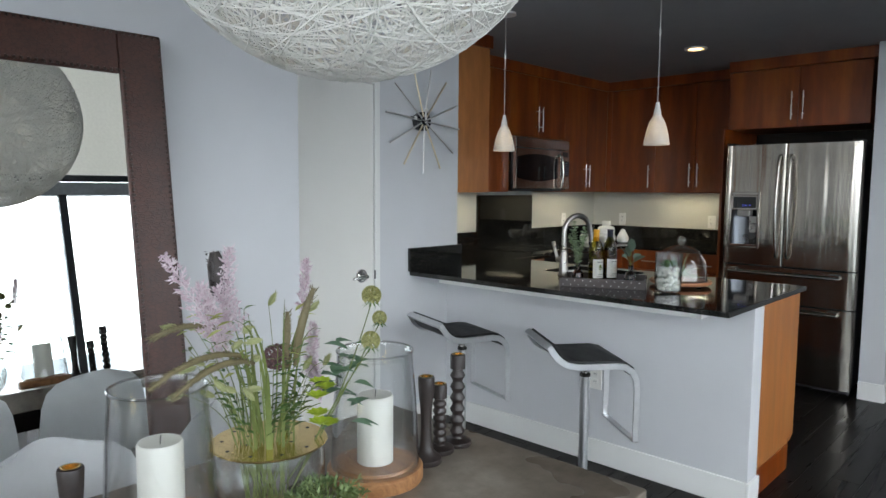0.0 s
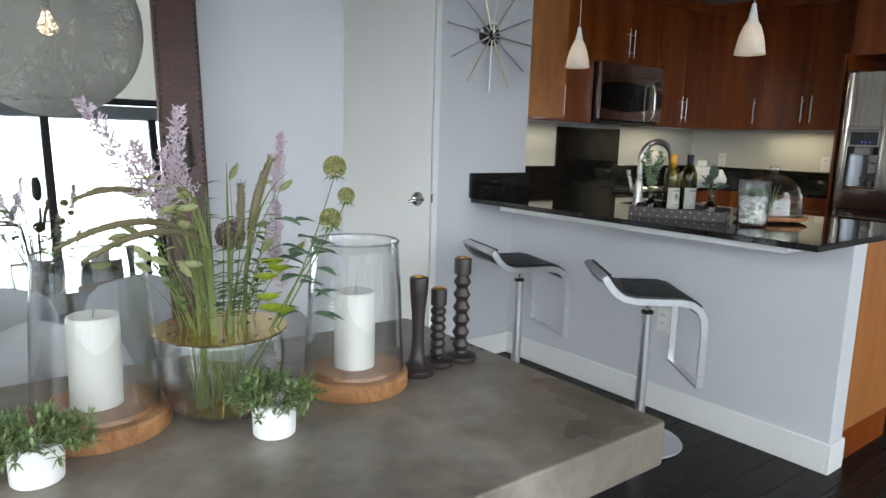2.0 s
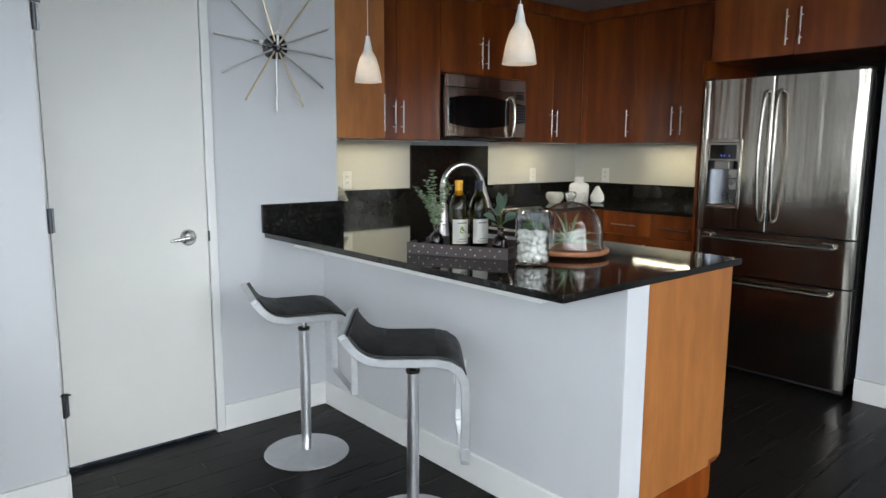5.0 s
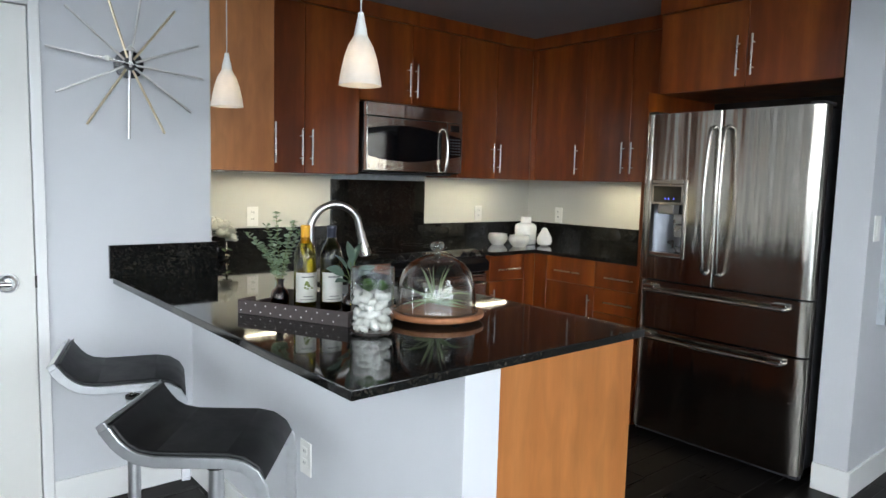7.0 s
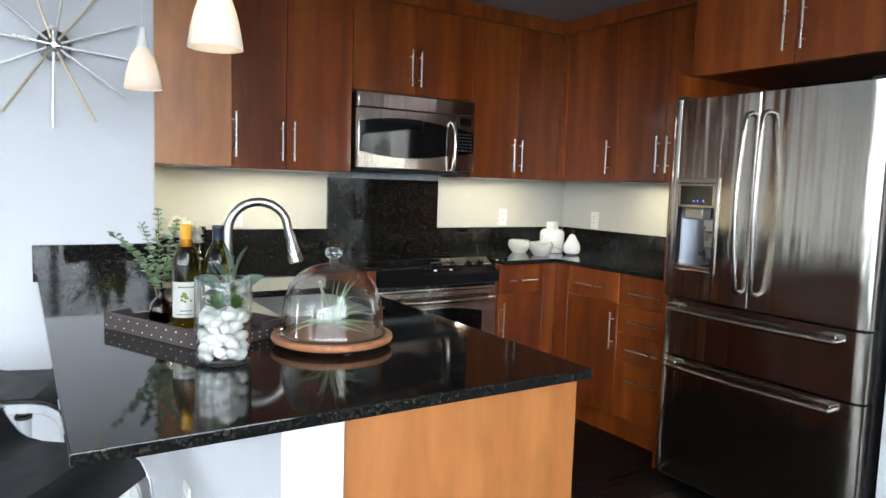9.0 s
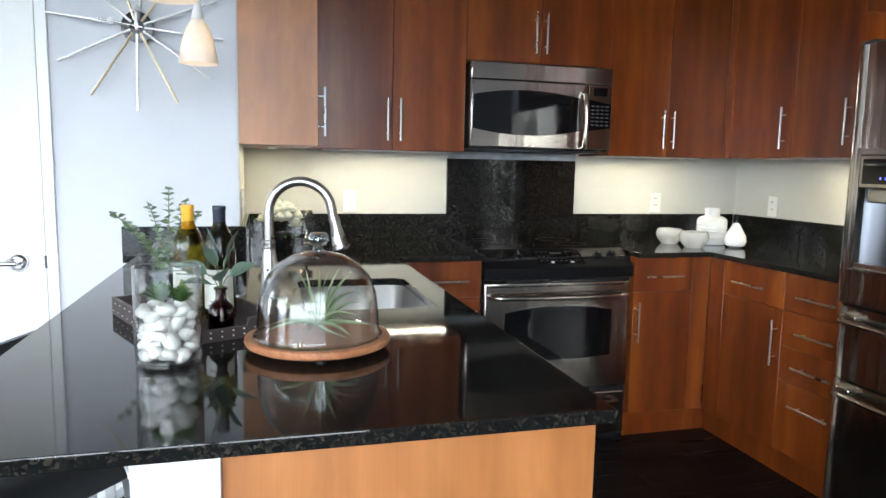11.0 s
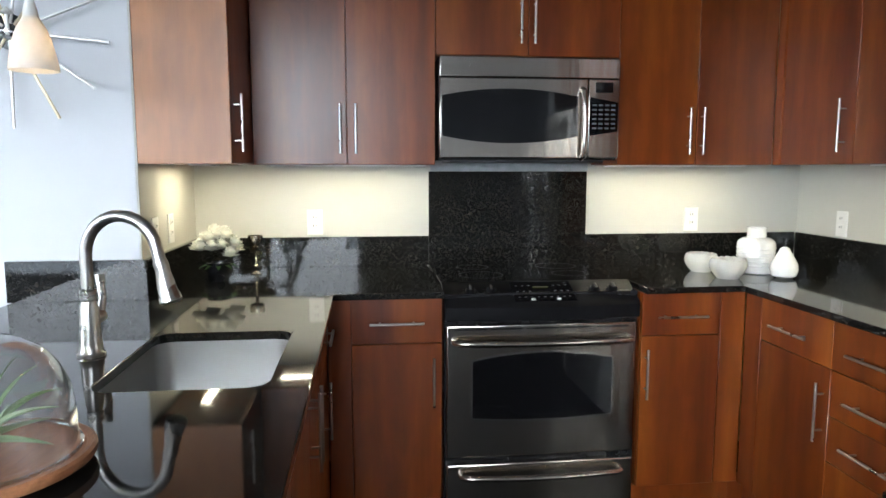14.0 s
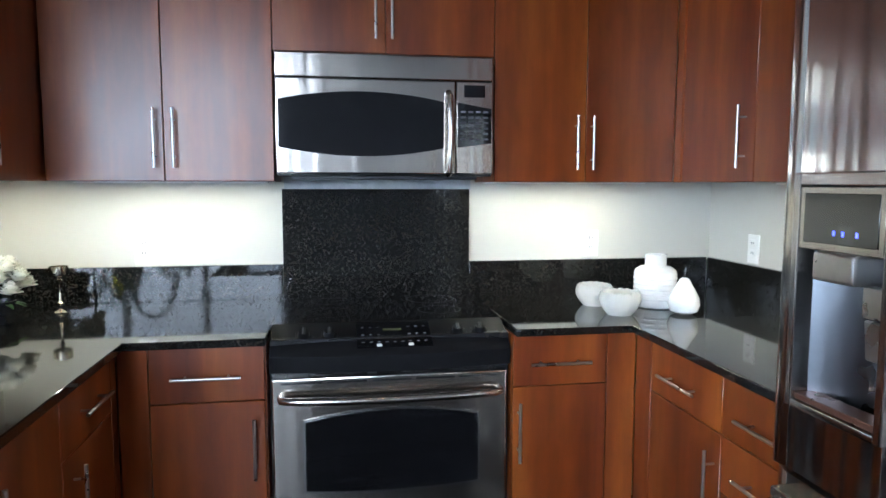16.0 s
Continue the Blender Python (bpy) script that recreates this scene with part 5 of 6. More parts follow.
# ---------------------------------------------------------------- bar stools
def bar_stool(place, rz):
    """Faces local +x."""
    st = thing("bar_stool", place, "bar stool with black leather seat on a satin steel loop frame", "stool", "bar stools", rz)
    part("base", lathe([(0, 0), (0.186, 0), (0.19, 0.003), (0.186, 0.008), (0.04, 0.013), (0.022, 0.02), (0, 0.02)], 48), FRAME_STEEL, st, "round brushed steel floor plate")
    part("column", tube([(0, 0, 0.015), (0, 0, 0.582)], 0.0225, 24), FRAME_STEEL, st)
    part("collar", lathe([(0.0225, 0), (0.026, 0.002), (0.026, 0.012), (0.0225, 0.015)], 24, None, (0, 0, 0.573)), DARK_METAL, st)
    part("piston", tube([(0, 0, 0.58), (0, 0, 0.652)], 0.014, 18), CHROME, st)
    part("seat_plate", box(-0.06, 0.06, -0.05, 0.05, 0.648, 0.655), FRAME_STEEL, st, "", 0.002)
    part("lift_lever", tube([(0.02, -0.02, 0.646), (0.06, -0.075, 0.633)], 0.004, 8), DARK_METAL, st)
    half = 0.174
    side = [(-0.226, 0.770), (-0.216, 0.755), (-0.198, 0.731), (-0.174, 0.710), (-0.146, 0.695), (-0.10, 0.687), (0.0, 0.687), (0.08, 0.687), (0.122, 0.679), (0.154, 0.657), (0.172, 0.623), (0.178, 0.575), (0.178, 0.365)]

    side = [(f, z - 0.021 if z > 0.5 else z) for f, z in side]

    def flat(path, y0, y1, t):
        bm = bmesh.new()
        rows = []
        for i, (f, z) in enumerate(path):
            p, q = Vector(path[max(i - 1, 0)]), Vector(path[min(i + 1, len(path) - 1)])
            d = (q - p).normalized()
            nf, nz = -d.y, d.x
            rows.append([bm.verts.new((f + nf * s, y, z + nz * s)) for y, s in ((y0, -t / 2), (y1, -t / 2), (y1, t / 2), (y0, t / 2))])
        for a, b in zip(rows, rows[1:]):
            for k in range(4):
                bm.faces.new((a[k], a[(k + 1) % 4], b[(k + 1) % 4], b[k]))
        bm.faces.new(rows[0])
        bm.faces.new(rows[-1])
        return bm

    for s in (-1, 1):
        y0, y1 = sorted((s * half, s * (half + 0.011)))
        bm = flat(side, y0, y1, 0.030)
        part("side_rail", bm, FRAME_STEEL, st, "flat satin steel side rail", 0.002, 1)
    foot = box(0.163, 0.193, -half - 0.011, half + 0.011, 0.310, 0.321)
    box(0.163, 0.193, -half - 0.011, -half, 0.321, 0.366, foot)
    box(0.163, 0.193, half, half + 0.011, 0.321, 0.366, foot)
    part("footrest", foot, FRAME_STEEL, st, "", 0.002, 1)
    part("back_bar", flat([(-0.236, 0.763), (-0.224, 0.746)], -half - 0.011, half + 0.011, 0.026), FRAME_STEEL, st, "", 0.002, 1)
    cushion = [(f + 0.004 * (i < 3), z + 0.012) for i, (f, z) in enumerate(side[0:11])]
    fine = []
    for p, q in zip(cushion, cushion[1:]):
        fine += [p, ((p[0] + q[0]) / 2, (p[1] + q[1]) / 2)]
    fine.append(cushion[-1])
    part("seat", flat(fine, -half + 0.001, half - 0.001, 0.026), BLACK_LEATHER, st, "black leather seat pad", 0.006, 3)
    return st


bar_stool((3.042, 2.552, FZ), -18)
bar_stool((3.056, 1.787, FZ), -38.5)


# ---------------------------------------------------------------- on the dining table
def hurricane(x, y, z0, rb, group):
    holder = thing("candle_hurricane", (x, y, z0), "tapered clear glass hurricane on a round oak base", "candle holder", group)
    part("oak_base", lathe([(0, 0), (rb - 0.003, 0), (rb, 0.004), (rb, 0.030), (rb - 0.004, 0.034), (rb - 0.022, 0.035), (rb - 0.024, 0.042), (0, 0.042)], 56), OAK, holder, "turned oak base with a raised step")
    out = [(0.103, 0.0355), (0.102, 0.06), (0.095, 0.20), (0.088, 0.288), (0.0885, 0.299), (0.0905, 0.305)]
    part("glass_chimney", lathe(out + [(r - 0.0025, z) for r, z in out[::-1]] + [out[0]], 56), GLASS, holder, "clear tapered glass")
    part("glass_rim", lathe([(0.0870 + 0.0022 * math.cos(a), 0.3055 + 0.0022 * math.sin(a)) for a in (i * 1.0472 for i in range(7))], 56), THICK_GLASS, holder, "rounded glass rim")
    can = thing("pillar_candle", (x, y, z0 + 0.042), "thick white pillar candle inside the glass", "candle", "pillar candles")
    rc, h = 0.042, 0.158
    part("wax", lathe([(0, 0), (rc, 0), (rc, h - 0.005), (rc - 0.003, h), (rc - 0.008, h - 0.001), (0.012, h - 0.006), (0, h - 0.006)], 40), WAX, can)
    part("wick", tube([(0, 0, h - 0.007), (0.001, 0, h + 0.004), (0.003, 0.001, h + 0.010)], 0.0011, 6), DARK_GREY, can)


hurricane(0.854, 1.374, TT, 0.122, "hurricanes")
hurricane(1.328, 1.304, TT, 0.112, "hurricanes")


def candlestick(x, y, style):
    prof = {"trumpet": [(0, 0), (0.038, 0), (0.040, 0.004), (0.039, 0.014), (0.034, 0.018), (0.020, 0.030), (0.016, 0.045), (0.0135, 0.075), (0.0135, 0.10), (0.015, 0.14), (0.019, 0.18), (0.021, 0.213), (0.0195, 0.217), (0.014, 0.217), (0.013, 0.205), (0, 0.205)]}
    foot = [(0, 0), (0.037, 0), (0.039, 0.004), (0.038, 0.012), (0.030, 0.016), (0.016, 0.018)]
    if style == "beaded":
        p = foot[:]
        for i in range(6):
            z = 0.022 + i * 0.019
            p += [(0.0135, z), (0.0175, z + 0.006), (0.0175, z + 0.012), (0.0135, z + 0.018)]
        prof[style] = p + [(0.014, 0.140), (0.0185, 0.142), (0.0185, 0.175), (0.0175, 0.178), (0.013, 0.178), (0.012, 0.165), (0, 0.165)]
    if style == "zigzag":
        p = foot[:]
        for i in range(6):
            z = 0.022 + i * 0.030
            p += [(0.0135, z), (0.0135, z + 0.003), (0.020, z + 0.014), (0.0195, z + 0.017), (0.0135, z + 0.028)]
        prof[style] = p + [(0.014, 0.204), (0.020, 0.206), (0.020, 0.240), (0.019, 0.243), (0.0135, 0.243), (0.0125, 0.230), (0, 0.230)]
    st = thing("candlestick", (x, y, TT), {"trumpet": "dark brown turned candlestick with a flared top", "beaded": "short dark brown candlestick with ringed stem", "zigzag": "tall dark brown candlestick with zigzag stem"}[style], "candlestick", "candlesticks")
    part("stem", lathe(prof[style], 28), UMBER, st)
    top = prof[style][-4][1]
    part("cup", lathe([(0.0145, 0), (0.016, 0.0008), (0.0145, 0.0016), (0.0125, 0.001), (0.012, -0.010), (0, -0.010)], 24, None, (0, 0, top + 0.0005)), BRASS, st, "brass cup rim")


for x, y, style in ((1.474, 1.281, "trumpet"), (1.548, 1.305, "beaded"), (1.616, 1.305, "zigzag"), (0.682, 1.320, "trumpet"), (0.575, 1.315, "beaded")):
    candlestick(x, y, style)


def pot_plant(x, y, seed):
    rnd = random.Random(seed)
    pot = thing("potted_plant", (x, y, TT), "small bushy green plant in a plain white pot", "plant", "small pots")
    part("pot", lathe([(0, 0), (0.033, 0), (0.036, 0.003), (0.038, 0.058), (0.0365, 0.060), (0.034, 0.058), (0.033, 0.048), (0, 0.048)], 36), POT, pot, "white ceramic pot")
    leaves, twigs = bmesh.new(), bmesh.new()
    for k in range(110):
        a, e = rnd.uniform(0, 6.283), math.acos(rnd.uniform(-0.12, 1.0))
        d = Vector((math.sin(e) * math.cos(a), math.sin(e) * math.sin(a), math.cos(e) * 0.9))
        root = Vector((math.cos(a) * 0.022 * math.sin(e), math.sin(a) * 0.022 * math.sin(e), 0.060))
        reach = rnd.uniform(0.030, 0.054) * rnd.choice((1, 1, 1, 1.25))
        tube([root, root + d * reach * 0.5 + Vector((0, 0, 0.004)), root + d * reach], 0.0008, 4, twigs)
        for j in range(11):
            t = (0.45, 0.6, 0.75, 0.9)[j % 4] if j < 4 else 1.0
            p = root + d * reach * t
            w = (d * 0.55 + Vector((rnd.gauss(0, 0.75), rnd.gauss(0, 0.75), rnd.gauss(0.1, 0.7)))).normalized()
            leaf(leaves, p, w, rnd.uniform(0.011, 0.018), rnd.uniform(0.0034, 0.0050), 0.05, 3)
    part("foliage", leaves, POTLEAF, pot, "dense narrow green leaves")
    tagged(part("twig_cluster", twigs, STEM, pot), kind="stuff")


pot_plant(1.093, 1.176, 3)
pot_plant(0.742, 1.222, 5)

# ---------------------------------------------------------------- flower arrangement
arr = thing("flower_arrangement", (1.057, 1.322, TT), "wild flower arrangement in a glass bowl with pierced brass plate", "flowers")
bowl = [(0, 0.001), (0.060, 0.001), (0.075, 0.004), (0.098, 0.030), (0.110, 0.070), (0.113, 0.110), (0.110, 0.150), (0.108, 0.158)]
part("glass_bowl", lathe(bowl + [(max(0, r - 0.003), z + (0.003 if r < 0.08 else 0)) for r, z in bowl[::-1]], 56), GLASS, arr, "round clear glass bowl")
part("glass_rim", lathe([(0.1065 + 0.0020 * math.cos(a), 0.1555 + 0.0020 * math.sin(a)) for a in (i * 1.0472 for i in range(7))], 56), THICK_GLASS, arr, "rounded glass rim")
part("brass_plate", lathe([(0, 0.158), (0.116, 0.158), (0.118, 0.160), (0.116, 0.162), (0, 0.162)], 56), BRASS, arr, "brass plate pierced with holes")
part("brass_post", tube([(0, 0, 0.004), (0, 0, 0.158)], 0.003, 10), BRASS, arr)
part("brass_foot", lathe([(0, 0.005), (0.066, 0.005), (0.069, 0.008), (0.066, 0.011), (0, 0.011)], 40), BRASS, arr)
holes = bmesh.new()
for r, n in ((0.05, 6), (0.094, 10)):
    for i in range(n):
        a = 6.2832 * i / n + r * 20
        lathe([(0, 0.0006), (0.0034, 0.0006), (0.0042, 0)], 8, holes, (r * math.cos(a), r * math.sin(a), 0.162))
tagged(part("holes", holes, DARK_METAL, arr), kind="stuff")
FR = random.Random(12)


def stalk(tip, spread=0.35, r=0.0018, mat=STEM, lean_out=0.5):
    tip = Vector(tip)
    foot = Vector((tip.x * 0.16 + FR.uniform(-0.03, 0.03), tip.y * 0.16 + FR.uniform(-0.03, 0.03), 0.012))
    gate = Vector((tip.x * spread, tip.y * spread, 0.162))
    bend = gate + (gate - foot).normalized() * (tip - gate).length * lean_out
    pts = [foot, foot.lerp(gate, 0.5), gate] + curve_pts(gate, bend, tip, 8)[1:]
    part("stem", tube(pts, [r] * 3 + [r * (1 - 0.06 * i) for i in range(8)], 6), mat, arr)
    return pts


def plume(base, tip, width, count, mat=PINK):
    """A feathery spire: short side sprays that are themselves rows of tiny florets."""
    base, tip = Vector(base), Vector(tip)
    ax = (tip - base)
    bm = tube([base, tip], [0.0012, 0.0005], 5)
    for k in range(count):
        t = (k / count) ** 0.9
        a = k * 2.4 + FR.uniform(-0.4, 0.4)
        side = ax.normalized().cross(Vector((math.cos(a), math.sin(a), 0.31))).normalized()
        ln = width * (1 - t) ** 0.7 * FR.uniform(0.6, 1.1) + 0.006
        d = (side * 0.8 + ax.normalized() * 0.75).normalized()
        root = base + ax * t
        for j in range(5):
            p = root + d * ln * (j + 0.6) / 5
            for q in range(2):
                spike(bm, p, (d + Vector((FR.gauss(0, 0.7), FR.gauss(0, 0.7), FR.gauss(0.2, 0.6)))), FR.uniform(0.008, 0.014), 0.0019)
    part("plume", bm, mat, arr, "feathery pale pink plume")


for base, tip, w, n in (((-0.10, 0.0, 0.375), (-0.215, -0.02, 0.556), 0.034, 46), ((-0.085, 0.02, 0.36), (-0.13, 0.02, 0.49), 0.040, 46), ((-0.07, 0.045, 0.40), (-0.04, 0.075, 0.550), 0.030, 42),
                        ((-0.03, 0.04, 0.38), (-0.075, 0.06, 0.475), 0.036, 34), ((-0.10, 0.02, 0.33), (-0.075, 0.03, 0.42), 0.028, 30), ((0.150, 0.095, 0.39), (0.167, 0.10, 0.510), 0.014, 40), ((0.10, -0.01, 0.27), (0.105, -0.01, 0.385), 0.020, 40), ((0.11, -0.03, 0.22), (0.10, -0.02, 0.30), 0.016, 24)):
    plume(base, tip, w, n)
    stalk(base, 0.35, 0.0015)


def grass_head(base, mid_pt, tip, r, bristle):
    pts = curve_pts(base, mid_pt, tip, 14)
    bm = tube(pts, [r * (0.35 + 0.65 * math.sin(math.pi * (0.12 + 0.8 * i / 14))) for i in range(15)], 8)
    for k in range(230):
        t = FR.random()
        i = min(13, int(t * 14))
        p = pts[i].lerp(pts[i + 1], t * 14 - i)
        ax = (pts[i + 1] - pts[i]).normalized()
        s = ax.cross(Vector((FR.gauss(0, 1), FR.gauss(0, 1), FR.gauss(0, 1)))).normalized()
        spike(bm, p + s * r * 0.6, s * 0.6 + ax, bristle * FR.uniform(0.6, 1.2), 0.0009)
    part("grass_head", bm, TAN, arr, "arching brown grass seed head")


for base, m, tip, r in (((-0.06, -0.02, 0.345), (-0.15, -0.04, 0.395), (-0.268, -0.06, 0.335), 0.0058), ((-0.05, -0.03, 0.335), (-0.13, -0.05, 0.375), (-0.235, -0.075, 0.315), 0.0058), ((-0.09, 0.03, 0.40), (-0.16, 0.03, 0.43), (-0.225, 0.03, 0.40), 0.0048),
                        ((0.045, -0.03, 0.315), (0.050, -0.035, 0.40), (0.082, -0.045, 0.472), 0.0085), ((0.030, -0.02, 0.31), (0.032, -0.02, 0.37), (0.035, -0.02, 0.425), 0.007)):
    grass_head(base, m, tip, r, 0.010)
    stalk(base, 0.4, 0.0017)
# dark cattail
stalk((0.004, 0.19, 0.43), 0.4, 0.002)
bm = tube([(0.004, 0.19, 0.43), (0.002, 0.197, 0.445), (0.0, 0.203, 0.505), (-0.002, 0.207, 0.534)], [0.009, 0.019, 0.020, 0.010], 14)
for k in range(260):
    a, t = FR.uniform(0, 6.283), FR.random()
    p = Vector((0.003 - 0.004 * t, 0.19 + 0.016 * t, 0.435 + 0.094 * t))
    s = Vector((math.cos(a), math.sin(a), 0.3))
    spike(bm, p + s * 0.016, s, 0.008, 0.0012)
part("seed_head", bm, CATTAIL, arr, "dark brown cattail head")


def round_head(c, r, count, mat, size, label):
    c = Vector(c)
    bm = blob(bmesh.new(), c, r * 0.55, r * 0.55, r * 0.5, 10, 8)
    for k in range(count):
        zz = 1 - 2 * (k + 0.5) / count
        a = k * 2.39996
        d = Vector((math.sqrt(1 - zz * zz) * math.cos(a), math.sqrt(1 - zz * zz) * math.sin(a), zz))
        blob(bm, c + d * r * FR.uniform(0.85, 1.0), size, size, size, 5, 4)
    part("flower_head", bm, mat, arr, label)


round_head((0.020, 0.0, 0.330), 0.026, 130, PLUM, 0.0034, "round plum-brown allium head")
stalk((0.020, 0.0, 0.308), 0.3, 0.0022)
for c, r in (((0.156, -0.140, 0.459), 0.021), ((0.182, -0.135, 0.408), 0.016), ((0.138, -0.158, 0.371), 0.020)):
    c = Vector(c)
    bm = blob(bmesh.new(), c, r * 0.5, r * 0.5, r * 0.45, 10, 8)
    for k in range(46):
        zz = 1 - 1.7 * (k + 0.5) / 46
        a = k * 2.39996
        d = Vector((math.sqrt(1 - zz * zz) * math.cos(a), math.sqrt(1 - zz * zz) * math.sin(a), zz))
        t = d.cross(Vector((0, 0, 1))).normalized() if abs(d.z) < 0.99 else Vector((1, 0, 0))
        u = d.cross(t)
        rim = [bm.verts.new(c + d * r * 0.95 + (t * math.cos(q * 1.0472) + u * math.sin(q * 1.0472)) * r * 0.21) for q in range(6)]
        hub = bm.verts.new(c + d * r * 0.45)
        for q in range(6):
            bm.faces.new((rim[q], rim[(q + 1) % 6], hub))
    part("flower_head", bm, POD, arr, "papery yellow-green scabiosa pod")
    bract = bmesh.new()
    for k in range(10):
        a = k * 0.628
        leaf(bract, c - Vector((0, 0, r * 0.6)), (math.cos(a), math.sin(a), -0.25), r * 1.15, 0.004, 0.2, 2)
    part("bract", bract, LEAF, arr)
    stalk(c - Vector((0, 0, r * 0.7)), 0.45, 0.0016, STEM, 0.35)
# leafy sprays, blades and lime buds
for k in range(13):
    a = FR.uniform(0, 6.283)
    rad = FR.uniform(0.06, 0.18)
    tip = (math.cos(a) * rad, math.sin(a) * rad * 0.8, FR.uniform(0.25, 0.42))
    pts = stalk(tip, 0.4, 0.0013)
    lv = bmesh.new()
    for i in range(4, len(pts)):
        for s in (-1, 1):
            w = Vector((math.cos(a + s * 1.3), math.sin(a + s * 1.3), 0.5))
            leaf(lv, pts[i], w, FR.uniform(0.022, 0.042), FR.uniform(0.006, 0.013), 0.35, 4)
    tagged(part("leaf_spray", lv, (LEAF, LEAF, STEM)[k % 3], arr), kind="stuff")
for k in range(11):
    a = FR.uniform(0, 6.283)
    g = Vector((math.cos(a) * 0.06, math.sin(a) * 0.06, 0.16))
    tip = Vector((math.cos(a) * FR.uniform(0.12, 0.24), math.sin(a) * FR.uniform(0.08, 0.18), FR.uniform(0.30, 0.48)))
    pts = curve_pts(g, g + Vector((0, 0, FR.uniform(0.16, 0.30))), tip, 8)
    bm = bmesh.new()
    last = None
    for i, p in enumerate(pts):
        w = 0.0032 * (1 - (i / 8) ** 2) + 0.0003
        s = Vector((-math.sin(a), math.cos(a), 0)) * w
        row = [bm.verts.new(p - s), bm.verts.new(p + Vector((0, 0, -0.0008))), bm.verts.new(p + s)]
        if last:
            bm.faces.new((last[0], last[1], row[1], row[0]))
            bm.faces.new((last[1], last[2], row[2], row[1]))
        last = row
    part("grass_blade", bm, STEM, arr)
bm = bmesh.new()
for k in range(34):
    a = FR.uniform(2.2, 4.4) if k < 22 else FR.uniform(-1.0, 0.6)
    rad = FR.uniform(0.05, 0.17)
    c = (math.cos(a) * rad, math.sin(a) * rad * 0.7, FR.uniform(0.30, 0.44))
    leaf(bm, c, (math.cos(a), math.sin(a) * 0.6, FR.uniform(-0.3, 0.5)), FR.uniform(0.022, 0.038), FR.uniform(0.009, 0.014), 0.1, 4)
tagged(part("pale_leaves", bm, LIME, arr, "pale yellow-green leaves"), kind="stuff")
# soft oval grass buds on thin stems
for k in range(20):
    a = FR.uniform(2.3, 4.3) if k < 15 else FR.uniform(-0.6, 1.4)
    rad = FR.uniform(0.07, 0.24)
    c = Vector((math.cos(a) * rad, math.sin(a) * rad * 0.6, FR.uniform(0.27, 0.43)))
    way = Vector((math.cos(a) * 0.7 + FR.gauss(0, 0.3), FR.gauss(0, 0.3), FR.uniform(-0.2, 0.8))).normalized()
    pts = stalk(c, 0.4, 0.001)
    bm = tube([c, c + way * 0.006, c + way * 0.016, c + way * 0.026, c + way * 0.032], [0.001, 0.005, 0.0065, 0.0045, 0.001], 8)
    for j in range(70):
        t = FR.random()
        s = way.cross(Vector((FR.gauss(0, 1), FR.gauss(0, 1), FR.gauss(0, 1)))).normalized()
        spike(bm, c + way * 0.032 * t + s * 0.0045 * math.sin(math.pi * t), s * 0.7 + way, FR.uniform(0.005, 0.009), 0.0007)
    part("grass_bud", bm, BUD, arr, "soft pale green grass bud")
for c in ((0.055, -0.10, 0.285), (0.040, -0.11, 0.262), (0.050, -0.105, 0.205), (0.075, -0.10, 0.195), (0.068, -0.10, 0.272), (0.043, -0.108, 0.225)):
    bm = bmesh.new()
    for k in range(9):
        a = k * 0.7
        leaf(bm, c, (math.cos(a), math.sin(a), 0.6), 0.028, 0.020, 0.1, 3)
    part("lime_flower", bm, BRIGHT_LIME, arr, "bright lime flower cluster")
bm = bmesh.new()
for k in range(24):
    a = FR.uniform(-1.4, 0.9)
    c = Vector((0.075 + FR.uniform(-0.03, 0.08), -0.09 + FR.uniform(-0.03, 0.04), FR.uniform(0.17, 0.37)))
    leaf(bm, c, (math.cos(a), math.sin(a), FR.uniform(-0.2, 0.5)), FR.uniform(0.036, 0.055), FR.uniform(0.026, 0.038), 0.25, 4)
tagged(part("broad_leaves", bm, PALE_BLUELEAF, arr, "broad blue-green leaves"), kind="stuff")

# ---------------------------------------------------------------- on the peninsula
TA, TB = Vector((3.235, 2.055, CT)), Vector((3.418, 1.672, CT))
tl = (TB - TA).length
ang = math.degrees(math.atan2(TB.y - TA.y, TB.x - TA.x))
tray = thing("serving_tray", tuple(TA), "dark brown rectangular tray with rows of white studs", "tray", "", ang)
TW, THT = 0.26, 0.046
part("tray_floor", box(0.004, tl - 0.004, 0.004, TW - 0.004, 0, 0.006), TRAY, tray, "", 0.001, 1)
for nm, b in (("long_side", (0, tl, 0, 0.009, 0, THT)), ("long_side", (0, tl, TW - 0.009, TW, 0, THT))):
    part(nm, box(*b), TRAY, tray, "", 0.0015, 1)
for x in (0, tl - 0.009):
    bm = outline([(0.009, 0), (TW - 0.009, 0), (TW - 0.009, THT), (TW * 0.70, THT), (TW * 0.68, THT - 0.018), (TW * 0.32, THT - 0.018), (TW * 0.30, THT), (0.009, THT)], "x", x, x + 0.009)
    part("short_side", bm, TRAY, tray, "end with a cut-out grip", 0.001, 1)
studs = bmesh.new()
for i in range(10):
    for z in (0.012, 0.034):
        x = 0.014 + (tl - 0.028) * (i + 0.5 * (z > 0.02)) / 10
        blob(studs, (x, -0.0002, z), 0.0026, 0.0012, 0.0018, 6, 4)
        blob(studs, (x, TW + 0.0002, z), 0.0026, 0.0012, 0.0018, 6, 4)
for i in range(10):
    for z in (0.010, 0.022):
        y = 0.014 + (TW - 0.028) * i / 9
        for x in (-0.0002, tl + 0.0002):
            blob(studs, (x, y, z), 0.0012, 0.0026, 0.0018, 6, 4)
tagged(part("studs", studs, PLATE, tray, "small white studs"), kind="stuff")
